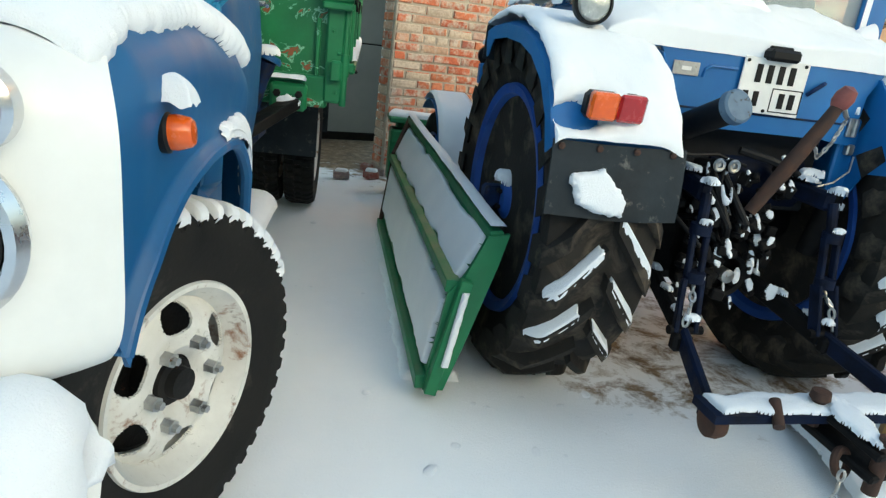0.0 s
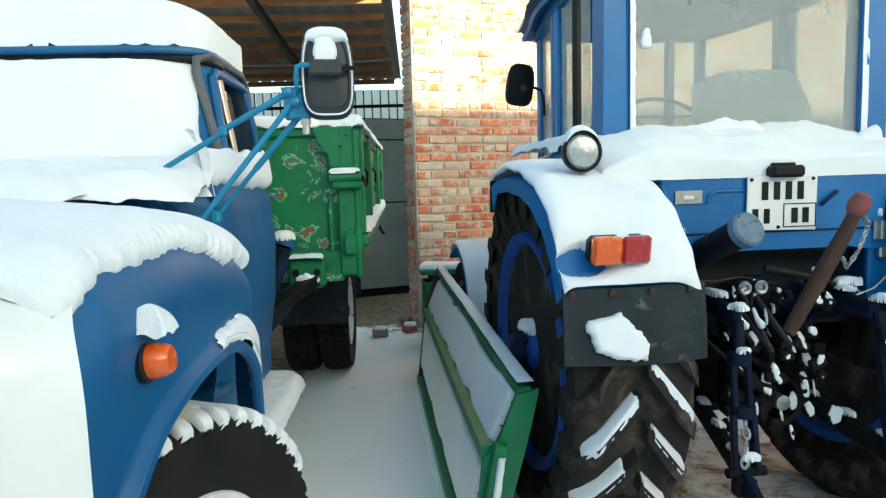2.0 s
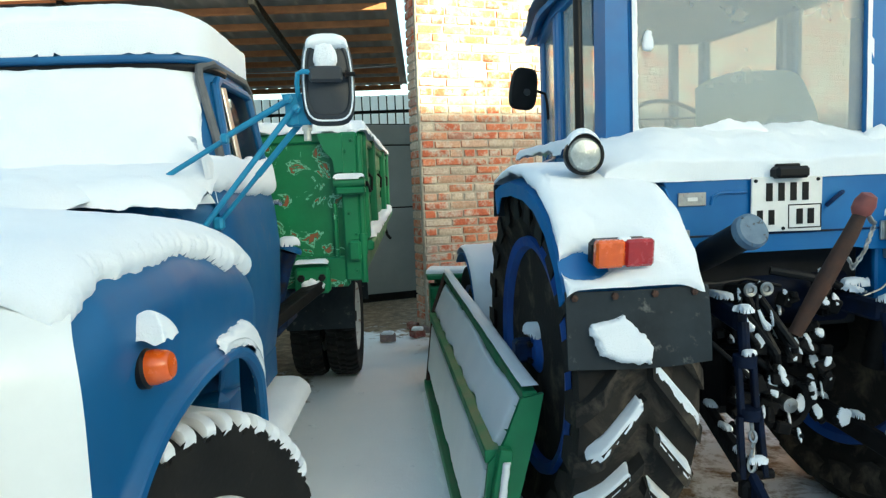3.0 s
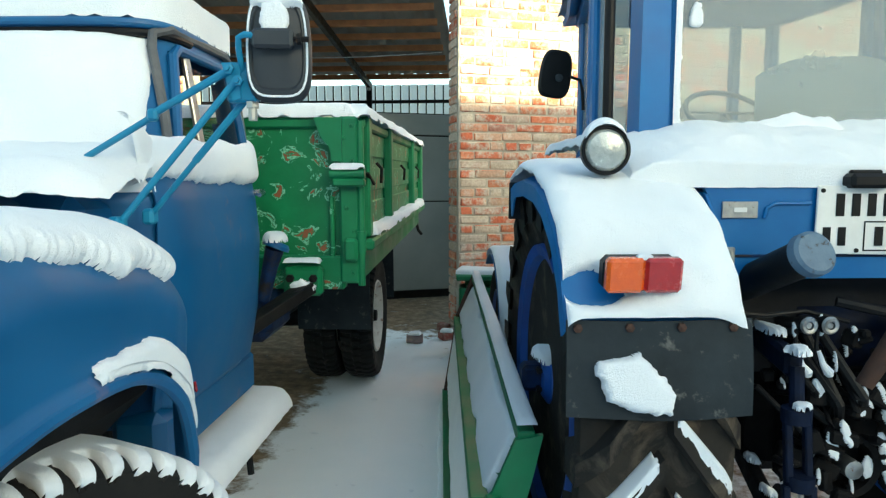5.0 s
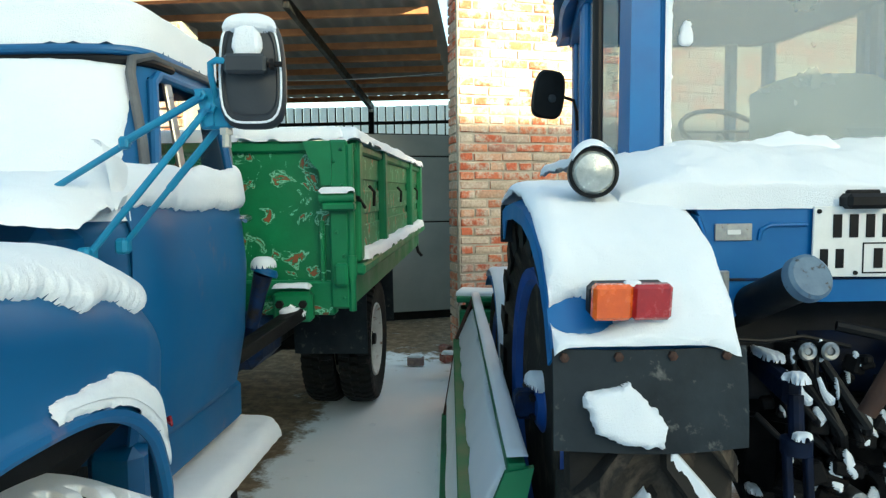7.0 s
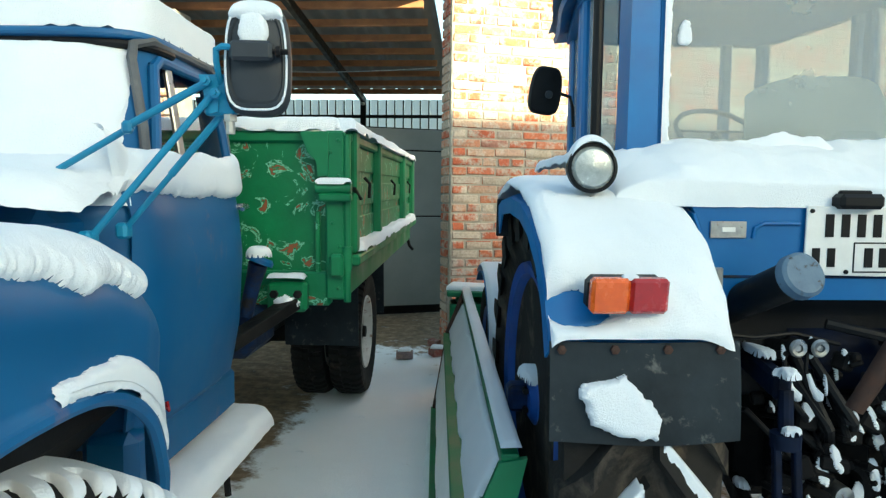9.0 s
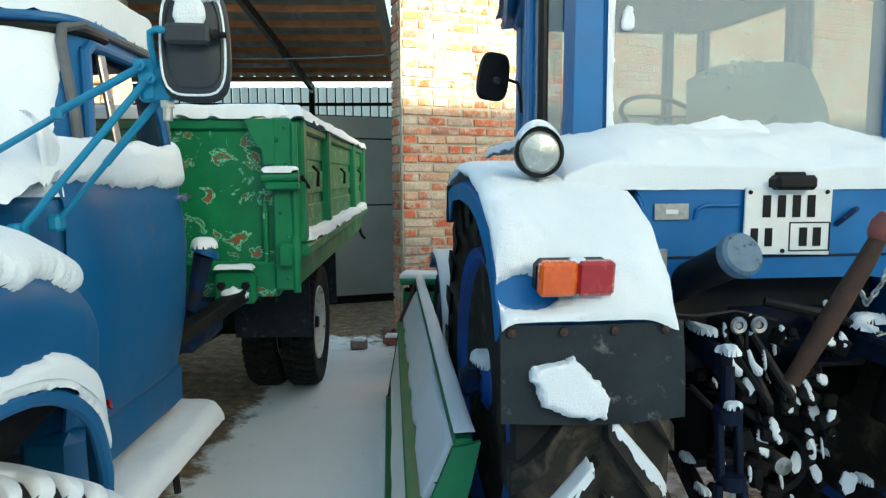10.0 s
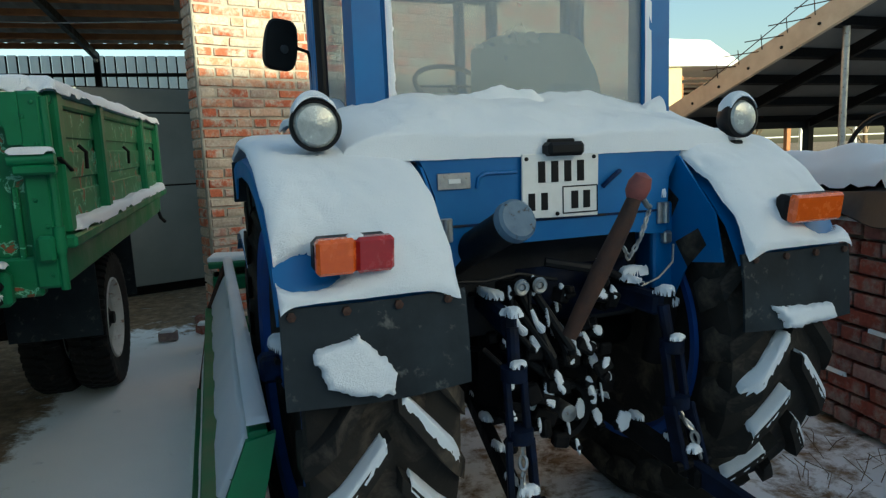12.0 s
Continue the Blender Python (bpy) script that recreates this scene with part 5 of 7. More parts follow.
# cab
cabt = part("cab_frame", Shape().prism([(-0.64, -0.17), (0.64, -0.17), (0.63, 0.42), (0.52, 1.08), (-0.52, 1.08), (-0.63, 0.42)], 2.31, 2.36, "z"), TR_BLUE, tractor, "blue cab frame")
for x in (-0.556, 0.612):
    part("rear_post", Shape().prism([(-0.052, 1.52), (0.052, 1.52), (0.045, 2.34), (-0.045, 2.34)], -0.185, -0.06, "y", pose(x, 0, 0)), TR_BLUE, cabt)
    part("rear_post_flange", Shape().box((x - math.copysign(0.06, x), -0.17, 1.95), (0.02, 0.02, 0.78), bev=0.004), TR_BLUE, cabt)
    tap = [(-0.15, 0.61), (0.40, 0.60), (1.02, 0.49)]
    def side_x(y):
        return math.copysign(lerp(tap, y), x)
    for y, w in ((0.36, 0.06), (0.44, 0.05), (1.02, 0.07)):
        part("post", Shape().box((side_x(y), y, 1.95), (0.05, w, 0.80), bev=0.01), TR_BLUE, cabt)
    part("sill", Shape().bar((side_x(-0.14), -0.14, 1.56), (side_x(0.4), 0.4, 1.56), 0.07, 0.16, 0.015).bar((side_x(0.4), 0.4, 1.56), (side_x(1.04), 1.04, 1.56), 0.07, 0.16, 0.015), TR_BLUE, cabt)
    part("lower_side", Shape().box((side_x(1.02), 0.62, 1.2), (0.05, 0.85, 0.75), bev=0.015), TR_BLUE, cabt)
    for y0, y1 in ((-0.05, 0.33), (0.47, 0.98)):
        w_ = part("side_window", Shape().bar((side_x(y0), y0, 1.98), (side_x(y1), y1, 1.98), 0.006, 0.66, 0.001), GLASS_DIRTY, cabt, "dusty cab side window")
        w_.visible_shadow = False
part("sill_rear", Shape().box((0, -0.12, 1.6), (1.2, 0.05, 0.05), bev=0.01), TR_BLUE, cabt)
part("header", Shape().box((0, -0.13, 2.31), (1.2, 0.07, 0.07), bev=0.015), TR_BLUE, cabt)
part("front_sill", Shape().box((0, 1.03, 1.52), (1.0, 0.05, 0.24), bev=0.01), TR_BLUE, cabt)
for x in (0.30,):
    part("front_post", Shape().box((x, 1.03, 1.98), (0.05, 0.05, 0.72), bev=0.01), TR_BLUE, cabt)
rw = part("rear_window", Shape().box((0.04, -0.155, 1.965), (1.06, 0.006, 0.68), bev=0.001), GLASS_DIRTY, cabt, "large dusty rear window")
rw.visible_shadow = False
gasket = [(-0.492, -0.165, 1.62), (-0.495, -0.165, 2.22), (-0.44, -0.165, 2.295), (0.50, -0.165, 2.295), (0.57, -0.165, 2.22), (0.572, -0.165, 1.62), (-0.492, -0.165, 1.62)]
part("gasket", Shape().tube(gasket, 0.012, 8), BLACK, rw, "black rubber seal")
fwn = part("front_window", Shape().box((0, 1.04, 1.98), (0.96, 0.006, 0.66), bev=0.001), GLASS_DIRTY, cabt)
fwn.visible_shadow = False
def troof_fn(u, v):
    s, t = 2 * u - 1, 2 * v - 1
    return (0.68 * s * (1 - 0.16 * smooth((t + 0.1) / 1.1)), 0.45 + 0.70 * t, 2.46 - 0.10 * max(abs(s), abs(t)) ** 5 - 0.03 * s * s)
part("roof", Shape().shell(troof_fn, 30, 30, 0.02), TR_BLUE, cabt)
part("grab_rail", Shape().tube([(-0.68, -0.12, 2.36), (-0.70, -0.14, 2.33), (-0.70, -0.14, 1.60), (-0.69, -0.13, 1.56)], 0.018, 10), BLACK, cabt, "black vertical pipe beside the cab")
mrs = Shape()
MT = pose(-0.685, 0.79, 2.025, 90, 0, 0) @ pose(0, 0, 0, 0, 0, -8)
mrings = [[(x, z, h) for x, z in mirror_outline(q, 0.076, 0.112)] for q, h in ((0.94, -0.02), (1.0, -0.012), (1.0, 0.01), (0.9, 0.022), (0.5, 0.026))]
mrs.add([p for r in mrings for p in r], [(i * 40 + j, i * 40 + (j + 1) % 40, (i + 1) * 40 + (j + 1) % 40, (i + 1) * 40 + j) for i in range(4) for j in range(40)] + [list(range(40)), [160 + j for j in range(40)]], MT)
mr = part("cab_mirror", mrs, BLACK, tractor, "black rear-view mirror")
part("clamp", Shape().lathe([(0.02, 0.02), (0.018, 0.035), (0.0, 0.038)], 14, MT @ pose(0.015, -0.02, 0.0)), MIRROR_BACK, mr)
part("stay", Shape().tube([(-0.54, 0.82, 1.86), (-0.545, 0.82, 1.95), (-0.56, 0.81, 2.0), (-0.63, 0.795, 2.02)], 0.008, 8), BLACK, mr)
# inside the cab
seat = part("seat", Shape().box((0.27, 0.34, 1.52), (0.52, 0.45, 0.12), bev=0.05), CAB_GREY, tractor, "grey seat in the cab")
def seat_back(u, v):
    s = 2 * u - 1
    return (0.27 + 0.29 * s * (1 - 0.22 * v ** 4), 0.12 + 0.04 * v + 0.06 * s * s, 1.50 + 0.48 * v * (1 - 0.18 * abs(s) ** 4))
part("backrest", Shape().shell(seat_back, 20, 20, 0.06), CAB_GREY, seat)
part("floor", Shape().box((0, 0.45, 1.15), (1.1, 1.2, 0.5), bev=0.03), INSIDE_SHADE, tractor)
stw = part("steering_column", Shape().tube([(0.13, 0.98, 1.50), (0.13, 0.74, 1.83)], 0.025, 10), BLACK, tractor)
part("steering_wheel", Shape().lathe([(0.19 + 0.013 * math.cos(a), 0.013 * math.sin(a)) for a in [2 * math.pi * i / 8 for i in range(8)]], 36, pose(0.13, 0.74, 1.84, 38, 0, 0), closed=True), BLACK, stw)
part("spoke", Shape().bar((-0.05, 0.74, 1.84), (0.31, 0.74, 1.84), 0.02, 0.012).bar((0.13, 0.74, 1.84), (0.13, 0.59, 1.72), 0.02, 0.012), BLACK, stw)
part("dashboard", Shape().box((0, 0.95, 1.62), (0.9, 0.12, 0.14), bev=0.03), INSIDE_SHADE, tractor)
part("cabin_bag", Shape().box((0.36, 0.12, 1.66), (0.22, 0.16, 0.24), bev=0.07), SHEET_LIGHT, tractor, "pale canister inside the window")

# bonnet, front axle, front wheels
part("bonnet", Shape().box((0, 1.95, 1.30), (0.62, 1.75, 0.46), bev=0.08), TR_BLUE, tractor, "blue engine bonnet")
part("engine", Shape().box((0, 1.7, 0.85), (0.5, 1.9, 0.6), bev=0.06), STEEL_DIRTY, tractor)
part("front_weight", Shape().box((0, 2.85, 0.75), (0.6, 0.3, 0.4), bev=0.03), STEEL_DIRTY, tractor)
part("front_axle", Shape().box((0, 2.37, 0.48), (1.3, 0.12, 0.12), bev=0.02), STEEL_DIRTY, tractor)
for side in (-1, 1):
    m = pose(side * 0.66, 2.37, 0.45, 0, 90 * side, 0)
    fwh = part("front_wheel", Shape().lathe([(0.0, -0.03), (0.12, -0.02), (0.26, -0.05), (0.28, -0.1), (0.28, 0.1), (0.26, 0.08), (0.1, 0.02), (0.0, 0.05)], 36, m), RIM_BLUE, tractor)
    part("tyre", Shape().lathe(tyre_profile(0.45, 0.22, 0.27), 48, m), RUBBER, fwh)
    def guard_fn(u, v):
        a = radians(-35 + 150 * u)
        x = 0.52 + 0.29 * v
        return (side * x, 2.37 - 0.54 * math.sin(a) , 0.45 + 0.54 * math.cos(a))
    gd = part("mudguard", Shape().shell(guard_fn, 30, 4, 0.01), TR_BLUE, tractor, "blue front mudguard")
hlm = pose(-0.42, 2.3, 1.36, 100, 0, 0)
part("front_lamp", Shape().lathe([(0.0, -0.08), (0.05, -0.06), (0.075, 0.0), (0.075, 0.03), (0.0, 0.04)], 24, hlm), BLACK, tractor, "front lamp on a blue bracket")
part("lamp_bracket", Shape().box((-0.42, 2.3, 1.22), (0.10, 0.08, 0.16), bev=0.01), TR_BLUE, tractor)

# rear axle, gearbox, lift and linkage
# colour and specular lowered to near black, as the linkage came out too bright
STEEL_BLACK = surface("near_black_steel", (0.003, 0.003, 0.0035), (0.011, 0.010, 0.010), 22, 0.65, bump=0.3, spec=0.12)
LINK_BLUE = surface("near_black_blue_paint", (0.004, 0.005, 0.010), (0.006, 0.013, 0.038), 12, 0.6, bump=0.2, spec=0.12)

axle = part("rear_axle", Shape().tube([(-0.62, 0, 0.775), (-0.30, 0, 0.775), (-0.22, 0, 0.775), (0.22, 0, 0.775), (0.30, 0, 0.775), (0.62, 0, 0.775)], [0.10, 0.12, 0.22, 0.22, 0.12, 0.10], 20), STEEL_BLACK, tractor, "near-black axle casing")
part("gearbox", Shape().box((0, 0.35, 0.80), (0.46, 1.3, 0.55), bev=0.05), STEEL_BLACK, tractor)
hyd = part("lift_casing", Shape().box((0, -0.16, 0.93), (0.44, 0.28, 0.36), bev=0.04).box((0, -0.33, 0.70), (0.32, 0.10, 0.36), bev=0.03), STEEL_BLACK, tractor, "hydraulic lift casing")
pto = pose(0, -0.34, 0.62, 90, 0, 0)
part("shaft_guard", Shape().lathe([(0.10, 0.0), (0.11, 0.10), (0.10, 0.12), (0.085, 0.11), (0.08, 0.0)], 24, pto), STEEL_BLACK, hyd)
part("shaft", Shape().lathe([(0.03, 0.0), (0.03, 0.14), (0.0, 0.145)], 12, pto), ZINC, hyd)
pipe = part("filler_pipe", Shape().tube([(-0.345, -0.22, 1.12), (-0.29, -0.67, 1.316)], 0.052, 24), BLACK, tractor, "thick black pipe behind the cab")
d = (Vector((-0.29, -0.67, 1.316)) - Vector((-0.345, -0.22, 1.12))).normalized()
part("pipe_cap", Shape().lathe([(0.0, 0.018), (0.058, 0.018), (0.068, 0.010), (0.07, -0.02), (0.062, -0.02)], 28, Matrix.Translation((-0.29, -0.67, 1.316)) @ Matrix.Scale(0.9, 4) @ d.to_track_quat("Z", "Y").to_matrix().to_4x4()), surface("flaked_cap_paint", (0.05, 0.1, 0.17), (0.12, 0.18, 0.24), 14, 0.6, bump=0.3, spot=(0.03, 0.03, 0.03), spot_scale=30, spot_at=(0.6, 0.66)), pipe, "flaked grey-blue cap")
lever = part("lever", Shape().tube([(0.128, -0.66, 1.36), (0.10, -0.65, 1.29), (0.02, -0.63, 1.13), (-0.075, -0.60, 0.93)], [0.022, 0.026, 0.030, 0.024], 14), RUST, tractor, "rusty top link bar standing up")
part("ball_end", Shape().lathe([(0.0, 0.05), (0.026, 0.04), (0.036, 0.01), (0.034, -0.02), (0.022, -0.04), (0.0, -0.045)], 18, pose(0.135, -0.665, 1.385, 20, 15, 0)), surface("red_grease_paint", (0.16, 0.04, 0.035), (0.25, 0.07, 0.06), 20, 0.6), lever, "dull red ball end")
part("pin", Shape().tube([(0.15, -0.66, 1.36), (0.19, -0.64, 1.325), (0.215, -0.62, 1.32)], 0.009, 8), ZINC, lever)


def chain(pts, parent, r=0.004, size=0.02):
    """Links one after another along pts."""
    pts = [Vector(p) for p in pts]
    total = sum((b - a).length for a, b in zip(pts, pts[1:]))
    n = max(2, int(total / (size * 1.15)))
    for i in range(n):
        t = (i + 0.5) / n * total
        for a, b in zip(pts, pts[1:]):
            if t <= (b - a).length:
                break
            t -= (b - a).length
        p, dd = a.lerp(b, t / (b - a).length), (b - a)
        mm = Matrix.Translation(p) @ dd.to_track_quat("Z", "Y").to_matrix().to_4x4() @ Matrix.Rotation(math.pi / 2 * (i % 2), 4, "Z")
        loop = [tuple(mm @ Vector((size * 0.3 * math.cos(k), 0, size * 0.62 * math.sin(k)))) for k in [2 * math.pi * j / 10 for j in range(11)]]
        part("chain_link", Shape().tube(loop, r, 5), ZINC, parent)


chain([(0.215, -0.62, 1.31), (0.17, -0.63, 1.22), (0.135, -0.62, 1.16), (0.115, -0.62, 1.20)], lever)
for side in (-1, 1):
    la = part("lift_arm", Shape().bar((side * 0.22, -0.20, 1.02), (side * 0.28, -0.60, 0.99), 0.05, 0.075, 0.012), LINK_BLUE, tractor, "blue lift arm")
    part("boss", Shape().lathe([(0.0, -0.05), (0.06, -0.05), (0.06, 0.05), (0.0, 0.05)], 20, pose(side * 0.24, -0.18, 1.02, 0, 90, 0)), STEEL_BLACK, la)
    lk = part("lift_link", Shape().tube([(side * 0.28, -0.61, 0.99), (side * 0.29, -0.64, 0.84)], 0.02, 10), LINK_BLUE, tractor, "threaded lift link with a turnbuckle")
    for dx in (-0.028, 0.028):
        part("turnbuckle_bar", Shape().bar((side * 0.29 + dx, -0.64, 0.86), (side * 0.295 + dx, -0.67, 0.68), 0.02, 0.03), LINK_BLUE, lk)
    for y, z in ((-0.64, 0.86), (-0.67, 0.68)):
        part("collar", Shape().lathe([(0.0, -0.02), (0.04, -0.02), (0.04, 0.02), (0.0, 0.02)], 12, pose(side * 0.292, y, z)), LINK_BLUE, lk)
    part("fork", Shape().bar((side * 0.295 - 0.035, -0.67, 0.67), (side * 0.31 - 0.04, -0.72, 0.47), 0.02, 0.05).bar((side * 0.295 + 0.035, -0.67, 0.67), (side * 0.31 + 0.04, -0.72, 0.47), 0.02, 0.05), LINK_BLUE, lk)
    part("pin", Shape().tube([(side * 0.31 - 0.07, -0.72, 0.48), (side * 0.31 + 0.07, -0.72, 0.48)], 0.018, 10), STEEL_BLACK, lk)
    ll = part("lower_link", Shape().bar((side * 0.20, -0.10, 0.60), (side * 0.31, -0.72, 0.46), 0.04, 0.08, 0.01), STEEL_BLACK, tractor, "dark steel lower link")
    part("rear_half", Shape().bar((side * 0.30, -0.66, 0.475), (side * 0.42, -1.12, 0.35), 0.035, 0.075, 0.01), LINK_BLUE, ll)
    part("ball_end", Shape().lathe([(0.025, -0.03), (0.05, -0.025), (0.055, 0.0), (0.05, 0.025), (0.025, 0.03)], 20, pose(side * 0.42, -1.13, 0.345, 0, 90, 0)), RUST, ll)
    part("check_chain_eye", Shape().box((side * 0.33, -0.74, 0.44), (0.08, 0.05, 0.07), bev=0.015), STEEL_BLACK, ll)
    chain([(side * 0.33, -0.74, 0.50), (side * 0.31, -0.72, 0.60), (side * 0.28, -0.66, 0.66)], ll, 0.006, 0.035)
# drawbar with holes, clevis and pins
def bar_keep(u, v):
    a = (u * 7) % 1
    return not (0.35 < a < 0.65 and 0.3 < v < 0.7)
drawbar = part("drawbar", Shape().shell(lambda u, v: (-0.46 + 0.92 * u, -1.19 + 0.13 * v, 0.372), 70, 20, 0.03, bar_keep), LINK_BLUE, tractor, "flat steel drawbar with a row of holes")
part("web", Shape().box((0, -1.06, 0.355), (0.86, 0.02, 0.06), bev=0.005), LINK_BLUE, drawbar)
cl = part("clevis", Shape().bar((-0.02, -1.10, 0.41), (0.04, -1.36, 0.36), 0.10, 0.03, 0.01).bar((-0.02, -1.10, 0.33), (0.04, -1.36, 0.28), 0.10, 0.03, 0.01), STEEL_BLACK, tractor, "hitch clevis with pins")
part("pin", Shape().tube([(0.035, -1.34, 0.42), (0.035, -1.34, 0.22)], 0.024, 14), RUST, cl)
part("ring", Shape().lathe([(0.04 + 0.014 * math.cos(a), 0.014 * math.sin(a)) for a in [2 * math.pi * i / 8 for i in range(8)]], 20, pose(-0.04, -1.28, 0.29, 70, 0, 20), closed=True), RUST, cl)
part("pin_head", Shape().lathe([(0.0, 0.03), (0.030, 0.026), (0.034, 0.0), (0.022, -0.012), (0.022, -0.10), (0.0, -0.1)], 18, pose(-0.05, -1.14, 0.44)), RUST, cl)
part("side_pin", Shape().tube([(-0.22, -1.14, 0.43), (-0.25, -1.22, 0.38)], 0.019, 12), RUST, drawbar)
chain([(-0.08, -1.33, 0.30), (-0.09, -1.34, 0.20), (-0.10, -1.34, 0.14)], cl, 0.005, 0.03)

# hoses, valves and fittings at the back of the lift
rr = random.Random(11)
clutter = []          # where snow can lie: x, y, z of the top, width, depth
for i in range(64):
    z = 0.52 + 0.57 * (i + rr.random()) / 64
    x = rr.uniform(-0.25, 0.19)
    y = -0.37 - rr.uniform(0.0, 0.12) - 0.04 * (z < 0.8)
    w, dp, h = rr.uniform(0.025, 0.085), rr.uniform(0.02, 0.05), rr.uniform(0.02, 0.07)
    if i % 5 == 0:
        w *= 0.5
    tilt = rr.uniform(-35, 35)
    if i % 5:
        part("bracket", Shape().box((x, y, z), (w, dp, h), (rr.uniform(-15, 15), tilt, rr.uniform(-25, 25)), 0.007), STEEL_BLACK, hyd)
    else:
        part("fitting", Shape().lathe([(0.0, w), (w * 0.35, w * 0.95), (w * 0.36, w * 0.5), (w * 0.55, w * 0.45), (w * 0.55, -w * 0.2), (w * 0.4, -w * 0.3), (w * 0.4, -w), (0.0, -w)], 8, pose(x, y, z, rr.uniform(50, 130), tilt, rr.uniform(-30, 30))), STEEL_BLACK, hyd)
        h = w * 0.9
    clutter.append((x, y, z + h * 0.5, w, dp, tilt))
for x in (-0.20, -0.135):
    part("coupler", Shape().tube([(x, -0.38, 1.07), (x + 0.005, -0.50, 1.085)], 0.020, 14).tube([(x + 0.005, -0.49, 1.084), (x + 0.006, -0.515, 1.086)], 0.026, 14), STEEL_DIRTY, hyd, "worn hose coupler")
    part("coupler_ring", Shape().lathe([(0.012, 0.0), (0.025, 0.0), (0.027, 0.006), (0.022, 0.012), (0.012, 0.010)], 18, pose(x + 0.006, -0.514, 1.086, 90, 0, 0), closed=True), ZINC, hyd, "bare metal coupler ring")
    part("coupler_plug", Shape().lathe([(0.0, 0.0), (0.011, 0.0), (0.009, 0.006), (0.0, 0.007)], 12, pose(x + 0.006, -0.514, 1.086, 90, 0, 0)), ZINC, hyd)
    part("dust_cap_strap", Shape().tube([(x - 0.02, -0.50, 1.07), (x - 0.028, -0.51, 1.02), (x - 0.012, -0.515, 0.965), (x + 0.008, -0.515, 0.945)], [0.006, 0.006, 0.009, 0.016], 10), BLACK, hyd, "rubber dust cap on its strap")
    part("snow_tip", Shape().tube([(x - 0.024, -0.516, 1.01), (x - 0.012, -0.522, 0.97), (x + 0.006, -0.525, 0.945), (x + 0.01, -0.524, 0.935)], [0.006, 0.009, 0.015, 0.010], 10), SNOW, hyd)
for i in range(11):
    x0, x1 = rr.uniform(-0.30, 0.05), rr.uniform(-0.1, 0.30)
    z0, z1 = rr.uniform(0.75, 1.1), rr.uniform(0.55, 0.95)
    part("hose", Shape().tube([(x0, -0.30, z0), (x0 + 0.01, -0.40, z0 + 0.02), ((x0 + x1) / 2, -0.46 - rr.uniform(0, 0.06), (z0 + z1) / 2 - 0.03), (x1, -0.40, z1), (x1, -0.3, z1 - 0.02)], rr.uniform(0.009, 0.016), 8), BLACK, hyd)
part("hose", Shape().tube([(-0.46, -0.46, 1.12), (-0.30, -0.48, 1.11), (-0.18, -0.47, 1.12), (-0.02, -0.44, 1.08)], 0.007, 8), BLACK, hyd)
part("hose", Shape().tube([(-0.05, -0.42, 1.14), (0.05, -0.46, 1.12), (0.18, -0.44, 1.09), (0.30, -0.42, 1.03)], 0.016, 8), BLACK, hyd)
part("tank", Shape().tube([(-0.10, -0.22, 1.0), (0.36, -0.22, 1.0)], 0.13, 22), LINK_BLUE, tractor, "blue tank under the cab")
part("strut", Shape().tube([(0.44, -0.42, 1.0), (0.44, -0.42, 0.90), (0.43, -0.38, 0.72)], [0.045, 0.05, 0.045], 14), STEEL_BLACK, tractor)


# ---- green blade leaning against the tractor wheel ----
blade = thing("blade", BL, "green steel dozer blade standing on edge, snow along its ribs", "blade")
# across the blade: foot, mid rail, top; it is longer at the top
FOOT, MID, TOP = (-0.078, 0.07), (0.005, 0.485), (0.14, 0.72)
def blade_len(z):
    return 2.50 + 0.70 * z / 0.75
def blade_sheet(p, q):
    def fn(u, v):
        x, z = p[0] + (q[0] - p[0]) * v, p[1] + (q[1] - p[1]) * v
        return (x, blade_len(z) * u, z)
    return fn
lower_fn, upper_fn = blade_sheet(FOOT, MID), blade_sheet((0.015, 0.485), TOP)
part("lower_panel", Shape().shell(lower_fn, 20, 6, 0.014), GREEN_PLAIN, blade)
part("upper_panel", Shape().shell(upper_fn, 20, 6, 0.014), GREEN_PLAIN, blade)
part("foot_rail", Shape().bar((-0.093, 0.0, 0.08), (-0.10, blade_len(0.03), 0.04), 0.05, 0.06), GREEN_PLAIN, blade)
part("mid_rail", Shape().bar((-0.01, 0.0, 0.505), (-0.01, blade_len(0.48), 0.48), 0.06, 0.05), GREEN_PLAIN, blade)
part("top_rail", Shape().bar((0.135, 0.0, 0.72), (0.135, blade_len(0.75), 0.765), 0.055, 0.045), GREEN_PLAIN, blade)
part("end_plate", Shape().prism([(-0.085, 0.05), (-0.03, 0.48), (0.03, 0.55), (0.10, 0.72), (0.185, 0.735), (0.155, 0.60), (0.06, 0.25), (0.0, 0.05)], -0.012, 0.012, "y"), GREEN_PLAIN, blade)
part("end_flange", Shape().bar((-0.06, -0.03, 0.05), (0.035, -0.03, 0.545), 0.05, 0.05), GREEN_PLAIN, blade)
part("far_edge", Shape().bar((-0.10, blade_len(0.0), 0.02), (0.0, blade_len(0.48), 0.48), 0.03, 0.09).bar((0.0, blade_len(0.48), 0.48), (0.14, blade_len(0.75), 0.77), 0.03, 0.09), RUST, blade, "rusty brown far edge")

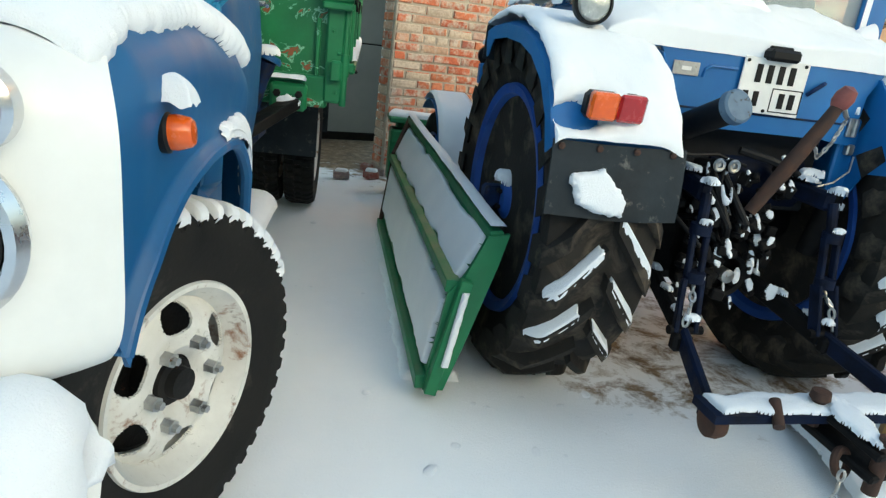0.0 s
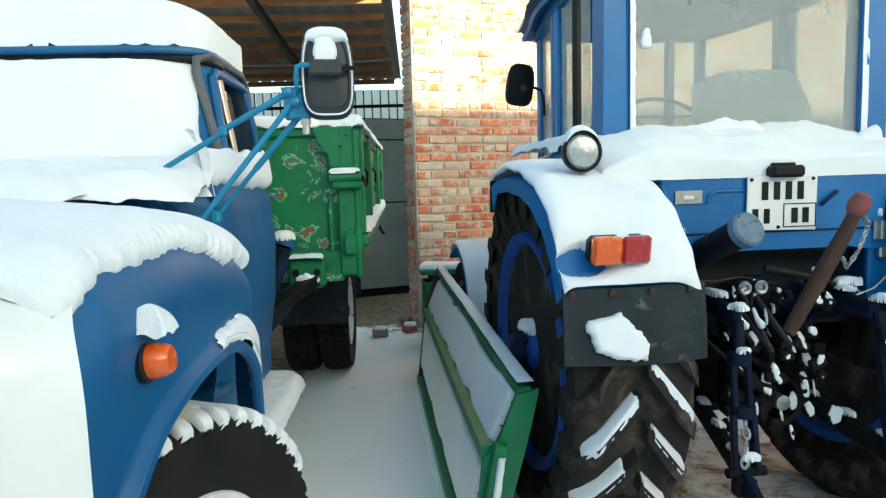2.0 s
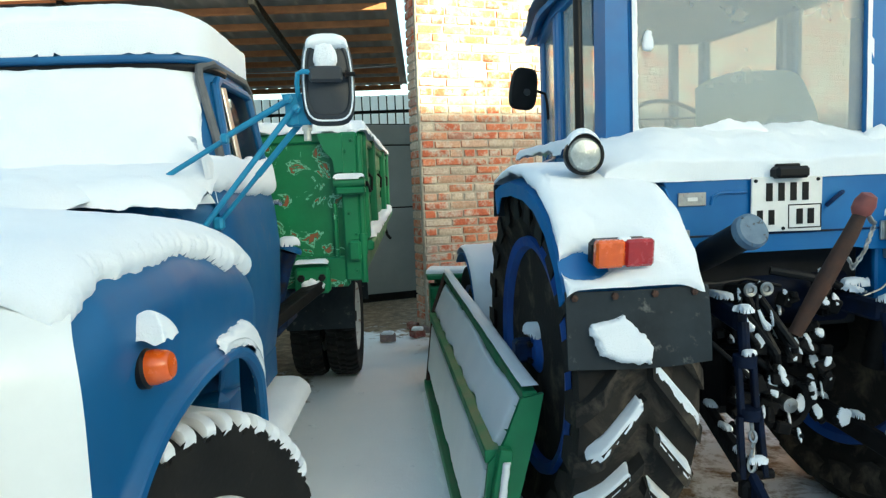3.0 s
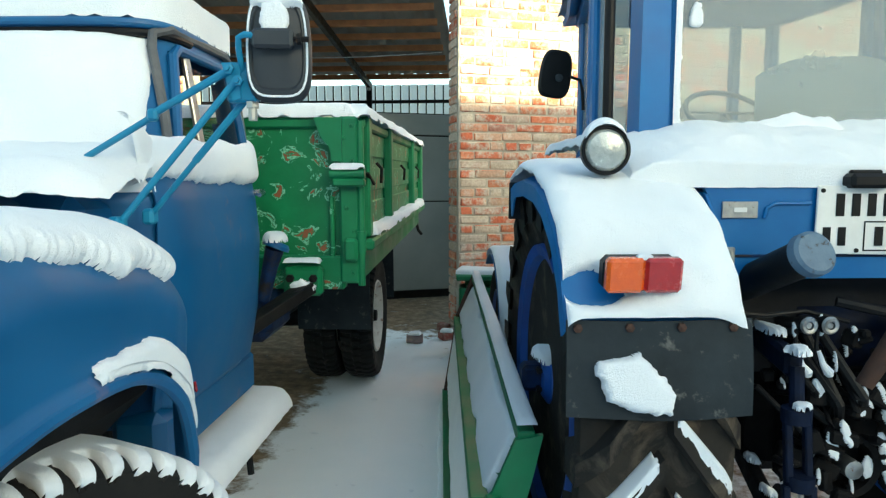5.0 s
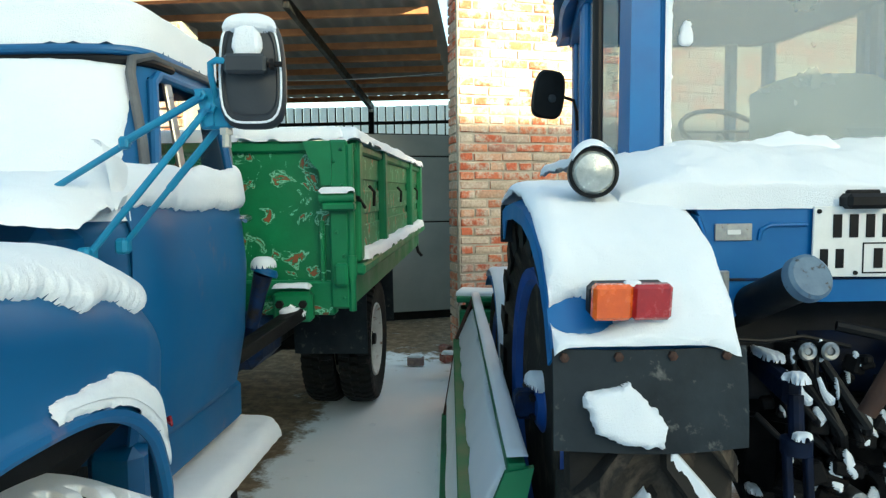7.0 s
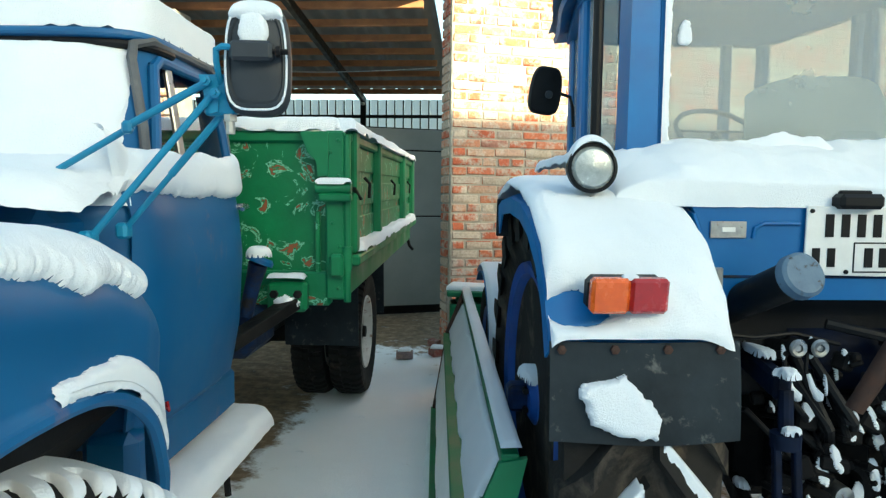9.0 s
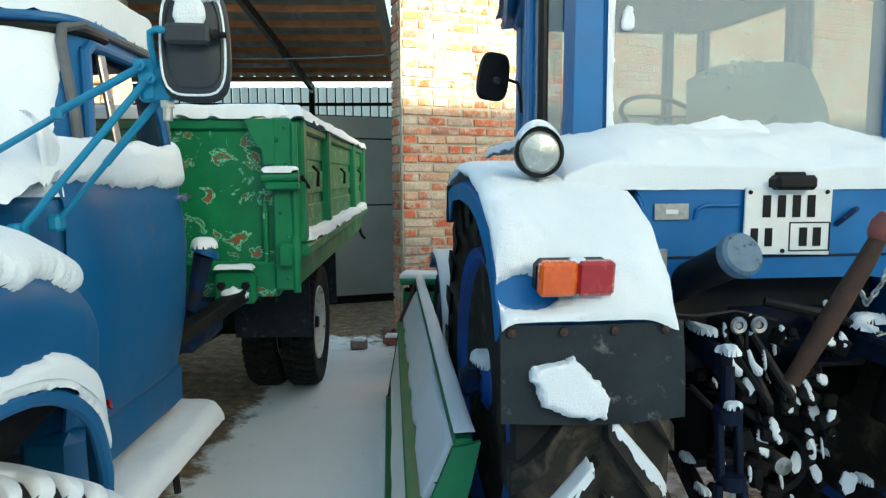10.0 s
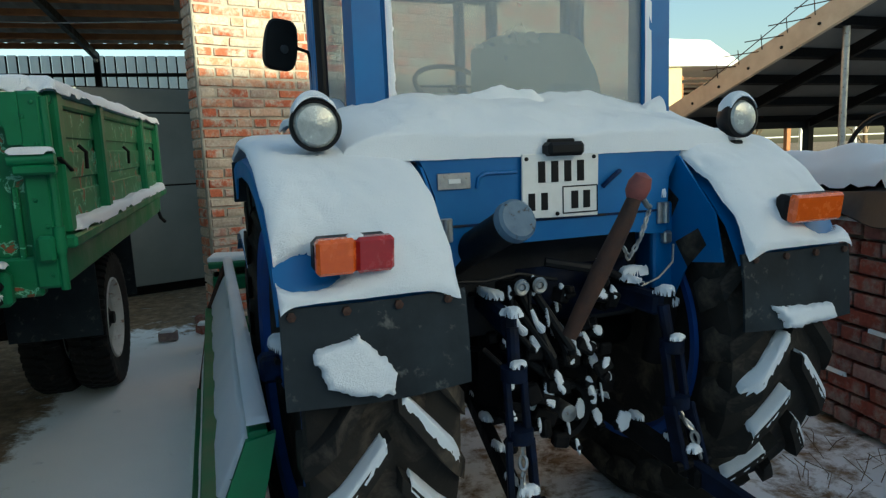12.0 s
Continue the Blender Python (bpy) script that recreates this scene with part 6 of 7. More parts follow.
# green implement beyond the blade
imp = thing("green_implement", pose(-0.22, 6.25, 0, 0, 0, 10), "green steel implement by the brick wall", "implement")
part("frame", Shape().box((0, 0, 0.55), (0.40, 0.3, 0.12), bev=0.015).box((-0.17, 0, 0.38), (0.07, 0.25, 0.46), bev=0.01).box((0.17, 0, 0.38), (0.07, 0.25, 0.46), bev=0.01).box((0, 0, 0.16), (0.40, 0.3, 0.08), bev=0.01), GREEN_PLAIN, imp)
part("top_plate", Shape().box((0.0, 0, 0.70), (0.46, 0.34, 0.05), bev=0.01).box((0.0, 0.05, 0.64), (0.3, 0.1, 0.1), bev=0.01), GREEN_PLAIN, imp)
part("foot", Shape().box((-0.12, 0, 0.06), (0.06, 0.2, 0.12), bev=0.01).box((0.12, 0, 0.06), (0.06, 0.2, 0.12), bev=0.01), GREEN_PLAIN, imp)

# broken bricks by the gate
for i, (x, y, r_) in enumerate(((-0.90, 6.55, 12), (-0.62, 6.72, 40), (-0.55, 6.95, -20), (-0.72, 7.1, 70))):
    solid("loose_brick", Shape().box((0, 0, 0.035), (0.16 - 0.02 * i, 0.11, 0.07), (2 * i, 0, r_), 0.008), BRICK_DARK, "broken brick lying on the frozen ground", "brick", pose(x, y, 0), group="loose bricks by the gate")
grass = Shape()
rg = random.Random(5)
for i in range(26):
    x, y = 2.75 + rg.uniform(-0.2, 0.35), 3.2 + rg.uniform(-0.3, 0.4)
    grass.tube([(x, y, 0), (x + rg.uniform(-0.05, 0.05), y + rg.uniform(-0.05, 0.05), 0.05), (x + rg.uniform(-0.1, 0.1), y + rg.uniform(-0.1, 0.1), rg.uniform(0.05, 0.12))], 0.002, 4)
solid("dry_grass", grass, TWIG, "dry grass stalks poking through the snow", "grass", kind="stuff")
drum = thing("canister", pose(2.05, 2.25, 0, 0, 0, 20), "ochre plastic canister half buried in snow", "canister")
part("body", Shape().box((0, 0, 0.14), (0.34, 0.26, 0.28), (0, 14, 0), 0.05), surface("ochre_plastic", (0.28, 0.15, 0.05), (0.4, 0.23, 0.09), 6, 0.6), drum)
part("cap", Shape().lathe([(0.05, 0.0), (0.05, 0.03), (0.0, 0.034)], 20, pose(0.05, 0, 0.28, 0, 14, 0)), RUST, drum)


# ---- snow lying on things ----
# lorry: bonnet, fenders, windscreen, roof, door, lips
snow_on(lambda u, v: bonnet_fn(u, v), lambda u, v: edge(u, v, 1.2, 1.2, 0.0) + 0.05, 0.085, TK, 50, 50, soft=0.12, seed=1)
def fs(u, v):
    return fender_fn(1)(0.005 + 0.93 * u, 0.0 + 0.62 * v)
def fs_in(u, v):
    y = -0.55 + 1.07 * (0.005 + 0.93 * u)
    lim = 0.82 + 0.04 * math.sin(y * 5) + 0.05 * rag(y * 0.8, 0.3, 4) + 0.022 * n3(y, 0.2, 9, 55) + 0.03 * n3(y, 0.6, 2, 9)
    lim -= 0.55 * smooth((y - 0.33) / 0.2)
    return min((lim - v) * 0.42, u * 1.14 + 0.004)
snow_on(fs, fs_in, 0.05, TK, 200, 70, soft=0.028, seed=5, lumps=0.16)
def ws_fn(u, v):
    # windscreen: from its base to the roof
    z = 1.47 + 0.47 * v
    hx, y0, y1 = lerp(CAB, z)
    s = 2 * u - 1
    return (hx * 0.96 * s, y0 - 0.02 + 0.14 * abs(s) ** 6, z)
snow_on(ws_fn, lambda u, v: edge(u, v, 1.3, 0.53, 0.012, 3) + (0.06 if v < 0.3 else 0.0), 0.035, TK, 80, 40, soft=0.04, seed=6)
def cowl_fn(u, v):
    s = 2 * u - 1
    y0 = 0.12 + 0.20 * abs(s) ** 3
    return (0.835 * s, y0 + (0.60 - y0) * v, 1.465 + 0.11 * v - 0.02 * abs(s) ** 6)
snow_on(cowl_fn, lambda u, v: min(edge(u, v, 1.55, 0.42, 0.012, 8) + 0.012, 1), 0.06, TK, 120, 36, soft=0.12, seed=7, up=True)
def roof_fn(u, v):
    a, r = 2 * math.pi * u, min(1.0, v / 0.84)
    x, y, z = cab_at(a, 1.985, 0.012)
    cx, cy = 0.0, 1.06
    drop = 0.03 * max(0.0, (v - 0.84) / 0.16)
    return (cx + (x - cx) * r, cy + (y - cy) * r, 2.112 - 0.10 * r ** 4 - drop)
def roof_in(u, v):
    c, s = math.cos(6.2832 * u), math.sin(6.2832 * u)
    lim = 0.985
    return (lim - v) * 0.5 + 0.003 * rag(c, s, 2)
snow_on(roof_fn, roof_in, 0.085, TK, 200, 70, soft=0.10, seed=8, up=True, lumps=0.2, label="thick rounded snow on the cab roof")
def door_snow(u, v):
    return cab_side(0.50 + 0.86 * u, 1.47 + 0.25 * v, 0.010, 1)
def door_snow_in(u, v):
    h = v * 0.25
    top = 0.165 + 0.05 * smooth((0.16 - u) / 0.16) + 0.03 * smooth((u - 0.75) / 0.25) + 0.02 * n3(u, 0.3, 2, 4) + 0.014 * rag(u, 0.7, 5)
    return min(h - 0.035 + 0.016 * n3(u, 0.1, 3, 6) + 0.008 * n3(u, 0.5, 3, 34), (top - h) * 0.8, u * 0.8 + 0.01, (1.0 - u) * 0.8 - 0.004)
snow_on(door_snow, door_snow_in, 0.034, TK, 160, 56, soft=0.045, seed=9, lumps=0.15, label="snow clinging to the cab door")
def lip_snow(u, v):
    return fender_fn(1)(0.52 + 0.40 * u, 0.70 + 0.28 * v)
def lip_snow_in(u, v):
    low = 0.62 - 0.42 * smooth(u / 0.75) + 0.30 * smooth((u - 0.86) / 0.14)
    return min((v - low) * 0.13, (1.0 - v) * 0.14, u * 0.35, (1 - u) * 0.35) + 0.018 * rag(u * 0.5, v * 0.15, 5)
snow_on(lip_snow, lip_snow_in, 0.024, TK, 90, 44, soft=0.028, seed=11, lumps=0.2, lift=0.012, label="snow clinging to the wheel arch")
def ind_snow(u, v):
    return (0.925 + 0.075 * u, -0.36 + (v - 0.5) * 0.07, 1.232)
snow_on(ind_snow, lambda u, v: edge(u, v, 0.075, 0.07, 0.004, 6) + 0.004, 0.07, TK, 24, 22, soft=0.045, seed=12, up=True, label="cap of snow on the indicator")
snow_on(lambda u, v: (0.645 + 0.30 * u, 0.58 + 0.96 * v, 0.594), lambda u, v: edge(u, v, 0.30, 0.96, 0.006, 7) - 0.09 * smooth((v - 0.88) / 0.12) * smooth((u - 0.6) / 0.4), 0.06, TK, 30, 70, soft=0.06, seed=13, up=True, label="thick snow on the running board")
snow_on(lambda u, v: bumper_fn(u, 0.02 + 0.5 * v), lambda u, v: edge(u, v, 1.9, 0.3, 0.01, 4) + 0.01, 0.09, TK, 70, 20, soft=0.08, seed=14, label="snow on the bumper")
def tyre_snow(u, v):
    a = radians(-52 + 118 * u)
    x = -0.105 + 0.215 * v
    r = 0.460 - 0.03 * max(0, (v - 0.8) / 0.2) ** 2
    return tuple(FRONT @ Vector((x, r * math.sin(a), r * math.cos(a))))
def tyre_snow_in(u, v):
    k = abs(u * 118 / (360 / 44) % 1 - 0.5)
    lim = 0.60 + (0.38 if k > 0.24 else 0.05) + 0.05 * rag(u, 0.1, 5)
    return min((lim - v) * 0.23, u * 0.3, (1 - u) * 0.3)
snow_on(tyre_snow, tyre_snow_in, 0.026, TK, 300, 36, soft=0.02, seed=15, label="snow packed in the tyre tread")
snow_on(lambda u, v: (0.868 + (u - 0.5) * 0.11, 1.488 + (v - 0.5) * 0.11, 1.268), lambda u, v: 0.052 - math.hypot(u - 0.5, v - 0.5) * 0.11, 0.035, TK, 20, 20, soft=0.03, seed=16, up=True)
# tipper rims and ledges
for x0, w, y0, l, z, h in ((-1.17, 2.34, BF, 0.10, 1.789, 0.05), (BX - 0.06, 0.11, BF, BR - BF, 1.787, 0.05), (BX - 0.025, 0.085, BF + 0.12, BR - BF - 0.2, 1.26, 0.045)):
    snow_on(lambda u, v: (x0 + w * u, y0 + l * v, z), lambda u, v: edge(u, v, w, l, 0.002, z) + 0.001, h, TKB, 12 if w < l else 120, 120 if w < l else 12, soft=0.03, seed=z, up=True, label="snow along the tipper's rim")
snow_on(lambda u, v: (-1.12 + 2.24 * u, BF + 0.1 + 3.0 * v, 1.58 + 0.1 * math.sin(3 * u) * v), lambda u, v: 0.2, 0.1, TKB, 30, 40, soft=0.1, seed=21, up=True, label="snow filling the tipper body")
snow_on(lambda u, v: (0.865 + 0.16 * u, BF - 0.075 + 0.06 * v, 1.15), lambda u, v: edge(u, v, 0.16, 0.06, 0.004, 2) + 0.004, 0.035, TKB, 26, 12, soft=0.02, seed=22, up=True)
snow_on(lambda u, v: (0.865 + 0.16 * u, BF - 0.065, 1.02 + 0.08 * v), lambda u, v: blob(u, v, 0.5, 0.5, 0.16, 0.08, 0.06, 0.035, 0.02, 3), 0.02, TKB, 26, 20, soft=0.02, seed=23)
snow_on(lambda u, v: (1.07 + 0.15 * u, BF - 0.06 + 0.055 * v, 1.567), lambda u, v: edge(u, v, 0.15, 0.055, 0.004, 5) + 0.003, 0.02, TKB, 26, 12, soft=0.02, seed=24, up=True)
# mirror
snow_on(lambda u, v: tuple(MIR @ Vector((-0.062 + 0.124 * u, 0.082 + 0.045 * v, 0.036 - 0.02 * v))), lambda u, v: min((1.0 - (abs(2 * u - 1) ** 3 + (0.2 + 0.8 * v) ** 4) ** 0.3) * 0.07, v * 0.05 - 0.008) + 0.004 * rag(u * 0.2, v * 0.1, 4), 0.02, TK, 40, 28, soft=0.02, seed=25)
snow_on(lambda u, v: tuple(MIR @ Vector((-0.045 + 0.08 * u, 0.02 + 0.09 * v, 0.034))), lambda u, v: blob(u, v, 0.5, 0.45, 0.08, 0.09, 0.034, 0.045, 0.012, 8), 0.014, TK, 26, 28, soft=0.015, seed=26, label="snow stuck on the mirror back")

# tractor: fenders, ledge, roofs, lamps, flaps
for side in (-1, 1):
    ft = fender_top(side)
    def fen_snow_in(u, v):
        base = min(u * 1.6, v * 0.47 + 0.012, (1 - v) * 0.47 + 0.02, (1.0 - u) * 1.4 + 0.02)
        lx, y, z = ft(u, v)
        # bare band about the tail lamp
        bare = 0.042 - math.hypot((abs(lx) - 0.885) / 2.0, (z - 1.225))
        return min(base, -bare if bare > -0.2 else 1.0) + 0.012 * rag(lx, z + y, 6)
    snow_on(ft, fen_snow_in, 0.05, TR, 130, 70, soft=0.06, seed=30 + side, lumps=0.3, label="thick snow on the tractor fender")
    fl_ = flap_fn(side)
    snow_on((lambda u, v: fl_(u, 1 - v)) if side < 0 else (lambda u, v: fl_(1 - u, 1 - v)), lambda u, v: cornered(u, v, [(0.155, 0.56), (0.39, 0.69), (0.575, 0.27), (0.54, 0.05), (0.20, 0.14)] if side < 0 else [(0.22, 0.30), (0.74, 0.24), (0.78, 0.02), (0.30, 0.02)], 0.485, 0.25, 0.022, 7 + side), 0.026, TR, 90, 60, soft=0.022, seed=33 + side, lift=0.014, label="patch of snow on the rubber flap")
    snow_on(lambda u, v: (side * (0.795 if side < 0 else 0.762) + (u - 0.5) * 0.125, -0.468 + 0.07 * v, 1.668 - 0.16 * (u - 0.5) ** 2), lambda u, v: edge(u, v, 0.125, 0.07, 0.003, 3) + 0.002, 0.026, TR, 26, 20, soft=0.03, seed=35, up=True, lumps=0.1, label="cap of snow on the work light")
def deck_fn(u, v):
    x = -0.72 + 1.44 * u
    if v < 0.15:
        return (x, -0.442, 1.487 + 0.03 * v / 0.15)
    k = (v - 0.15) / 0.85
    return (x, -0.442 + 0.30 * k, 1.517 + 0.115 * k)
snow_on(deck_fn, lambda u, v: min(0.5, v * 0.3 + 0.006 * rag(u * 1.3, v * 0.3, 3) - 0.010, u * 0.5, (1 - u) * 0.5), 0.075, TR, 150, 44, soft=0.16, seed=40, up=True, lumps=0.45, label="snow heaped on the ledge below the window")
def heap_fn(u, v):
    x = -0.50 + 1.10 * u
    top = lerp([(-0.50, 1.70), (-0.33, 1.70), (-0.20, 1.71), (-0.09, 1.737), (0.03, 1.722), (0.065, 1.70), (0.105, 1.655), (0.20, 1.634), (0.30, 1.636), (0.348, 1.662), (0.39, 1.634), (0.50, 1.64), (0.56, 1.69), (0.60, 1.70)], x) + 0.010 * n3(x, 0, 6, 13) + 0.010 * n3(x, 0, 3, 31)
    return (x, -0.20 + 0.02 * v, 1.55 + (top - 1.55) * v)
snow_on(heap_fn, lambda u, v: (1 - v) * 0.12 + 0.004, 0.045, TR, 160, 18, soft=0.05, seed=41, label="snow drifted against the rear window")
snow_on(lambda u, v: (-0.495 + 0.06 * u, -0.17, 1.64 + 0.66 * v), lambda u, v: min(0.03 - u * 0.06, u * 0.06 + 0.01, v * 0.3, (1 - v) * 0.3) + 0.014 * rag(u * 0.1, v, 7), 0.018, TR, 12, 90, soft=0.015, seed=42, label="snow along the window seal")
snow_on(lambda u, v: (0.545 + 0.03 * u, -0.17, 1.64 + 0.66 * v), lambda u, v: min(0.015, v * 0.3, (1 - v) * 0.3) + 0.012 * rag(u * 0.1, v, 9), 0.012, TR, 8, 80, soft=0.012, seed=43, label="snow along the window seal")
snow_on(lambda u, v: (-0.45 + 0.07 * u, -0.16, 2.02 + 0.09 * v), lambda u, v: blob(u, v, 0.5, 0.5, 0.07, 0.09, 0.02, 0.035, 0.02, 5), 0.008, TR, 20, 24, soft=0.01, seed=44, label="snow fleck on the glass")
snow_on(troof_fn, lambda u, v: edge(u, v, 1.36, 1.4, 0.01, 2) + 0.03, 0.09, TR, 50, 50, soft=0.12, seed=45, label="snow on the tractor roof")
for side in (-1, 1):
    snow_on(lambda u, v: (side * 0.645 + side * 0.09 * (u - 0.5), -0.05 + 1.05 * v, 1.635), lambda u, v: edge(u, v, 0.09, 1.05, 0.006, 6) + 0.006, 0.07 if side < 0 else 0.05, TR, 12, 90, soft=0.04, seed=46, up=True, label="snow on the cab sill")
    def gs(u, v):
        a = radians(-30 + 140 * u)
        return (side * (0.52 + 0.29 * v), 2.37 - 0.55 * math.sin(a), 0.45 + 0.55 * math.cos(a))
    snow_on((lambda u, v: gs(u, 1 - v)) if side < 0 else gs, lambda u, v: edge(u, v, 1.3, 0.29, 0.006, 2) + 0.012, 0.05, TR, 50, 24, soft=0.05, seed=47, label="snow on the front mudguard")
snow_on(lambda u, v: (-0.31 + 0.62 * u, 1.1 + 1.7 * v, 1.53), lambda u, v: edge(u, v, 0.62, 1.7, 0.01, 2), 0.09, TR, 30, 50, soft=0.1, seed=48, up=True, label="snow on the tractor bonnet")
snow_on(lambda u, v: (-0.47 + 0.1 * u, 2.24 + 0.1 * v, 1.43), lambda u, v: 0.05 - math.hypot(u - 0.5, v - 0.5) * 0.1, 0.05, TR, 18, 18, soft=0.03, seed=49, up=True)

# chevron lugs: snow on the upper faces at the back of both tyres
for side in (-1, 1):
    for k in range(22):
        for half in (-1, 1):
            a0 = 2 * math.pi * (k + (0.5 if half > 0 else 0)) / 22
            am = a0 + side * 0.18
            m = pose(side * 0.705, 0, 0.775, 0, -90 if side < 0 else 90, 0)
            mid = m @ Vector((0.78 * math.cos(am), 0.78 * math.sin(am), half * 0.1))
            if not (mid.y < -0.45 and 0.30 < mid.z < 0.83):
                continue
            rj = random.Random(k * 7 + half + side * 100)
            lo, hi = rj.uniform(0.0, 0.25), rj.uniform(0.6, 0.98)
            def lug(u, v, m=m, a0=a0, half=half, lo=lo, hi=hi, side=side):
                s = lo + (hi - lo) * u
                drop = 0.050 * smooth((s - 0.62) / 0.38) * s
                a = a0 + side * s * 0.36
                w = (0.030 + 0.012 * s) * 0.85
                r = 0.735 + 0.047 - drop * 1.5
                # on the edge of the lug that looks upwards
                p0 = m @ Vector((r * math.cos(a + w / r), r * math.sin(a + w / r), half * (0.012 + s * 0.212)))
                p1 = m @ Vector((r * math.cos(a - w / r), r * math.sin(a - w / r), half * (0.012 + s * 0.212)))
                upper = p0 if p0.z > p1.z else p1
                inner = m @ Vector(((r - 0.055) * math.cos(a + (w if p0.z > p1.z else -w) / r * 1.6), (r - 0.055) * math.sin(a + (w if p0.z > p1.z else -w) / r * 1.6), half * (0.012 + s * 0.212)))
                low = p1 if p0.z > p1.z else p0
                q = inner.lerp(upper, min(1, v * 1.6)) if v < 0.625 else upper.lerp(low, (v - 0.625) * 0.9)
                return tuple(q)
            snow_on(lug, lambda u, v: min(u * 0.2, (1 - u) * 0.2, v * 0.1, (1 - v) * 0.1) + 0.006 * rag(u, v, k), 0.014, TR, 26, 10, soft=0.02, seed=50 + k, up=True, lift=0.006, label="snow lying on a tyre lug")

snow_on(lambda u, v: (-0.80 + 0.045 * u, -0.768 + 0.02 * v, 1.314), lambda u, v: edge(u, v, 0.045, 0.02, 0.002, 3), 0.012, TR, 14, 8, soft=0.012, seed=36, up=True, label="scrap of snow on the tail lamp")
# linkage and fittings
rs = random.Random(17)
def fleck(x, y, z, w, l, h, seed, tilt=0.0, steep=0.0):
    snow_on(lambda u, v: (x + (u - 0.5) * w, y + (v - 0.5) * l, z + tilt * (u - 0.5) + steep * (v - 0.5)), lambda u, v: blob(u, v, 0.5, 0.5, w, l, w * 0.40, l * 0.40, min(w, l) * 0.45, seed), h, TR, 18, 16, soft=min(w, l) * 0.3, seed=seed, label="snow fleck on the linkage")
for i, (x, y, z, w, dp, tilt) in enumerate(clutter):
    if rs.random() < 0.8:
        fleck(x, y - 0.012, z - 0.004, w * rs.uniform(0.4, 0.9), dp * rs.uniform(0.5, 1.0), rs.uniform(0.003, 0.006), i + 0.3, -w * math.tan(radians(tilt)), rs.uniform(0.03, 0.09))
for side in (-1, 1):
    fleck(side * 0.26, -0.42, 1.05, 0.07, 0.26, 0.016, 61 + side)
    fleck(side * 0.28, -0.62, 1.03, 0.08, 0.08, 0.022, 63 + side)
    fleck(side * 0.29, -0.66, 0.885, 0.07, 0.05, 0.014, 65 + side)
    fleck(side * 0.31, -0.73, 0.53, 0.08, 0.06, 0.02, 67 + side)
    for j in range(4):
        f = 0.12 + 0.25 * j
        fleck(side * (0.20 + 0.12 * f), -0.10 - 0.62 * f, 0.645 - 0.14 * f, 0.045, 0.10, 0.016, 70 + j + side)
fleck(0.45, -0.44, 0.935, 0.09, 0.08, 0.03, 80)
fleck(0.43, -0.43, 1.33, 0.04, 0.03, 0.03, 81)
fleck(0.30, -0.42, 1.06, 0.14, 0.08, 0.03, 82)
snow_on(lambda u, v: (-0.44 + 0.90 * u, -1.195 + 0.14 * v, 0.405), lambda u, v: edge(u, v, 0.9, 0.14, 0.01, 3) + 0.022 * rag(u * 0.9, v * 0.14, 8) - 0.05 * max(0.0, n3(u, 0.2, 4, 5.0)), 0.016, TR, 150, 30, soft=0.045, seed=84, up=True, label="snow on the drawbar")
snow_on(lambda u, v: (-0.06 + 0.13 * u, -1.36 + 0.24 * v, 0.39 + 0.045 * v), lambda u, v: blob(u, v, 0.5, 0.5, 0.13, 0.24, 0.055, 0.12, 0.03, 3), 0.018, TR, 30, 40, soft=0.05, seed=85, up=True, label="snow on the hitch")
snow_on(lambda u, v: (2.05 + (u - 0.5) * 0.7, 2.35 + (v - 0.5) * 0.6, 0.04 + 0.28 * math.exp(-((u - 0.5) ** 2 + (v - 0.55) ** 2) * 14)), lambda u, v: edge(u, v, 0.7, 0.6, 0.03, 3), 0.04, None, 40, 36, soft=0.1, seed=86, up=True, label="snow heaped over the canister")

# blade
snow_on(lambda u, v: lower_fn(0.02 + 0.96 * u, 0.10 + 0.80 * v), lambda u, v: edge(u, v, 2.6, 0.34, 0.02, 3) - 0.05 * max(0, n3(u * 3, v, 5, 3.0)), 0.012, BL, 300, 36, soft=0.03, seed=90, lift=0.016, label="snow lying along the blade")
snow_on(lambda u, v: upper_fn(0.02 + 0.96 * u, 0.04 + 0.92 * v), lambda u, v: edge(u, v, 3.0, 0.32, 0.01, 6) - 0.05 * smooth((0.6 - abs(u - 0.22) * 3) / 0.5) * smooth((v - 0.6) / 0.35) - 0.04 * max(0, n3(u * 4, v, 2, 3.0)), 0.014, BL, 320, 36, soft=0.03, seed=91, lift=0.016, label="snow lying along the blade")
snow_on(lambda u, v: (0.105 + 0.065 * u, 0.0 + 3.2 * v, 0.742 + 0.045 * v), lambda u, v: edge(u, v, 0.065, 3.2, 0.004, 4) + 0.008, 0.03, BL, 10, 160, soft=0.03, seed=92, up=True, label="snow on the blade's top edge")
snow_on(lambda u, v: (-0.035 + 0.035 * u + 0.05 * v, -0.06, 0.18 + 0.33 * v), lambda u, v: edge(u, v, 0.04, 0.36, 0.006, 4), 0.012, BL, 10, 50, soft=0.012, seed=93, label="snow strip on the blade's end")
def bank(u, v):
    return (-0.17 + 0.30 * u, 0.16 + 2.3 * v, -0.025)
snow_on(bank, lambda u, v: edge(u, v, 0.30, 2.3, 0.03, 6), 0.065, BL, 40, 140, soft=0.16, seed=98, up=True, lumps=0.3, label="low bank of snow along the blade's foot")
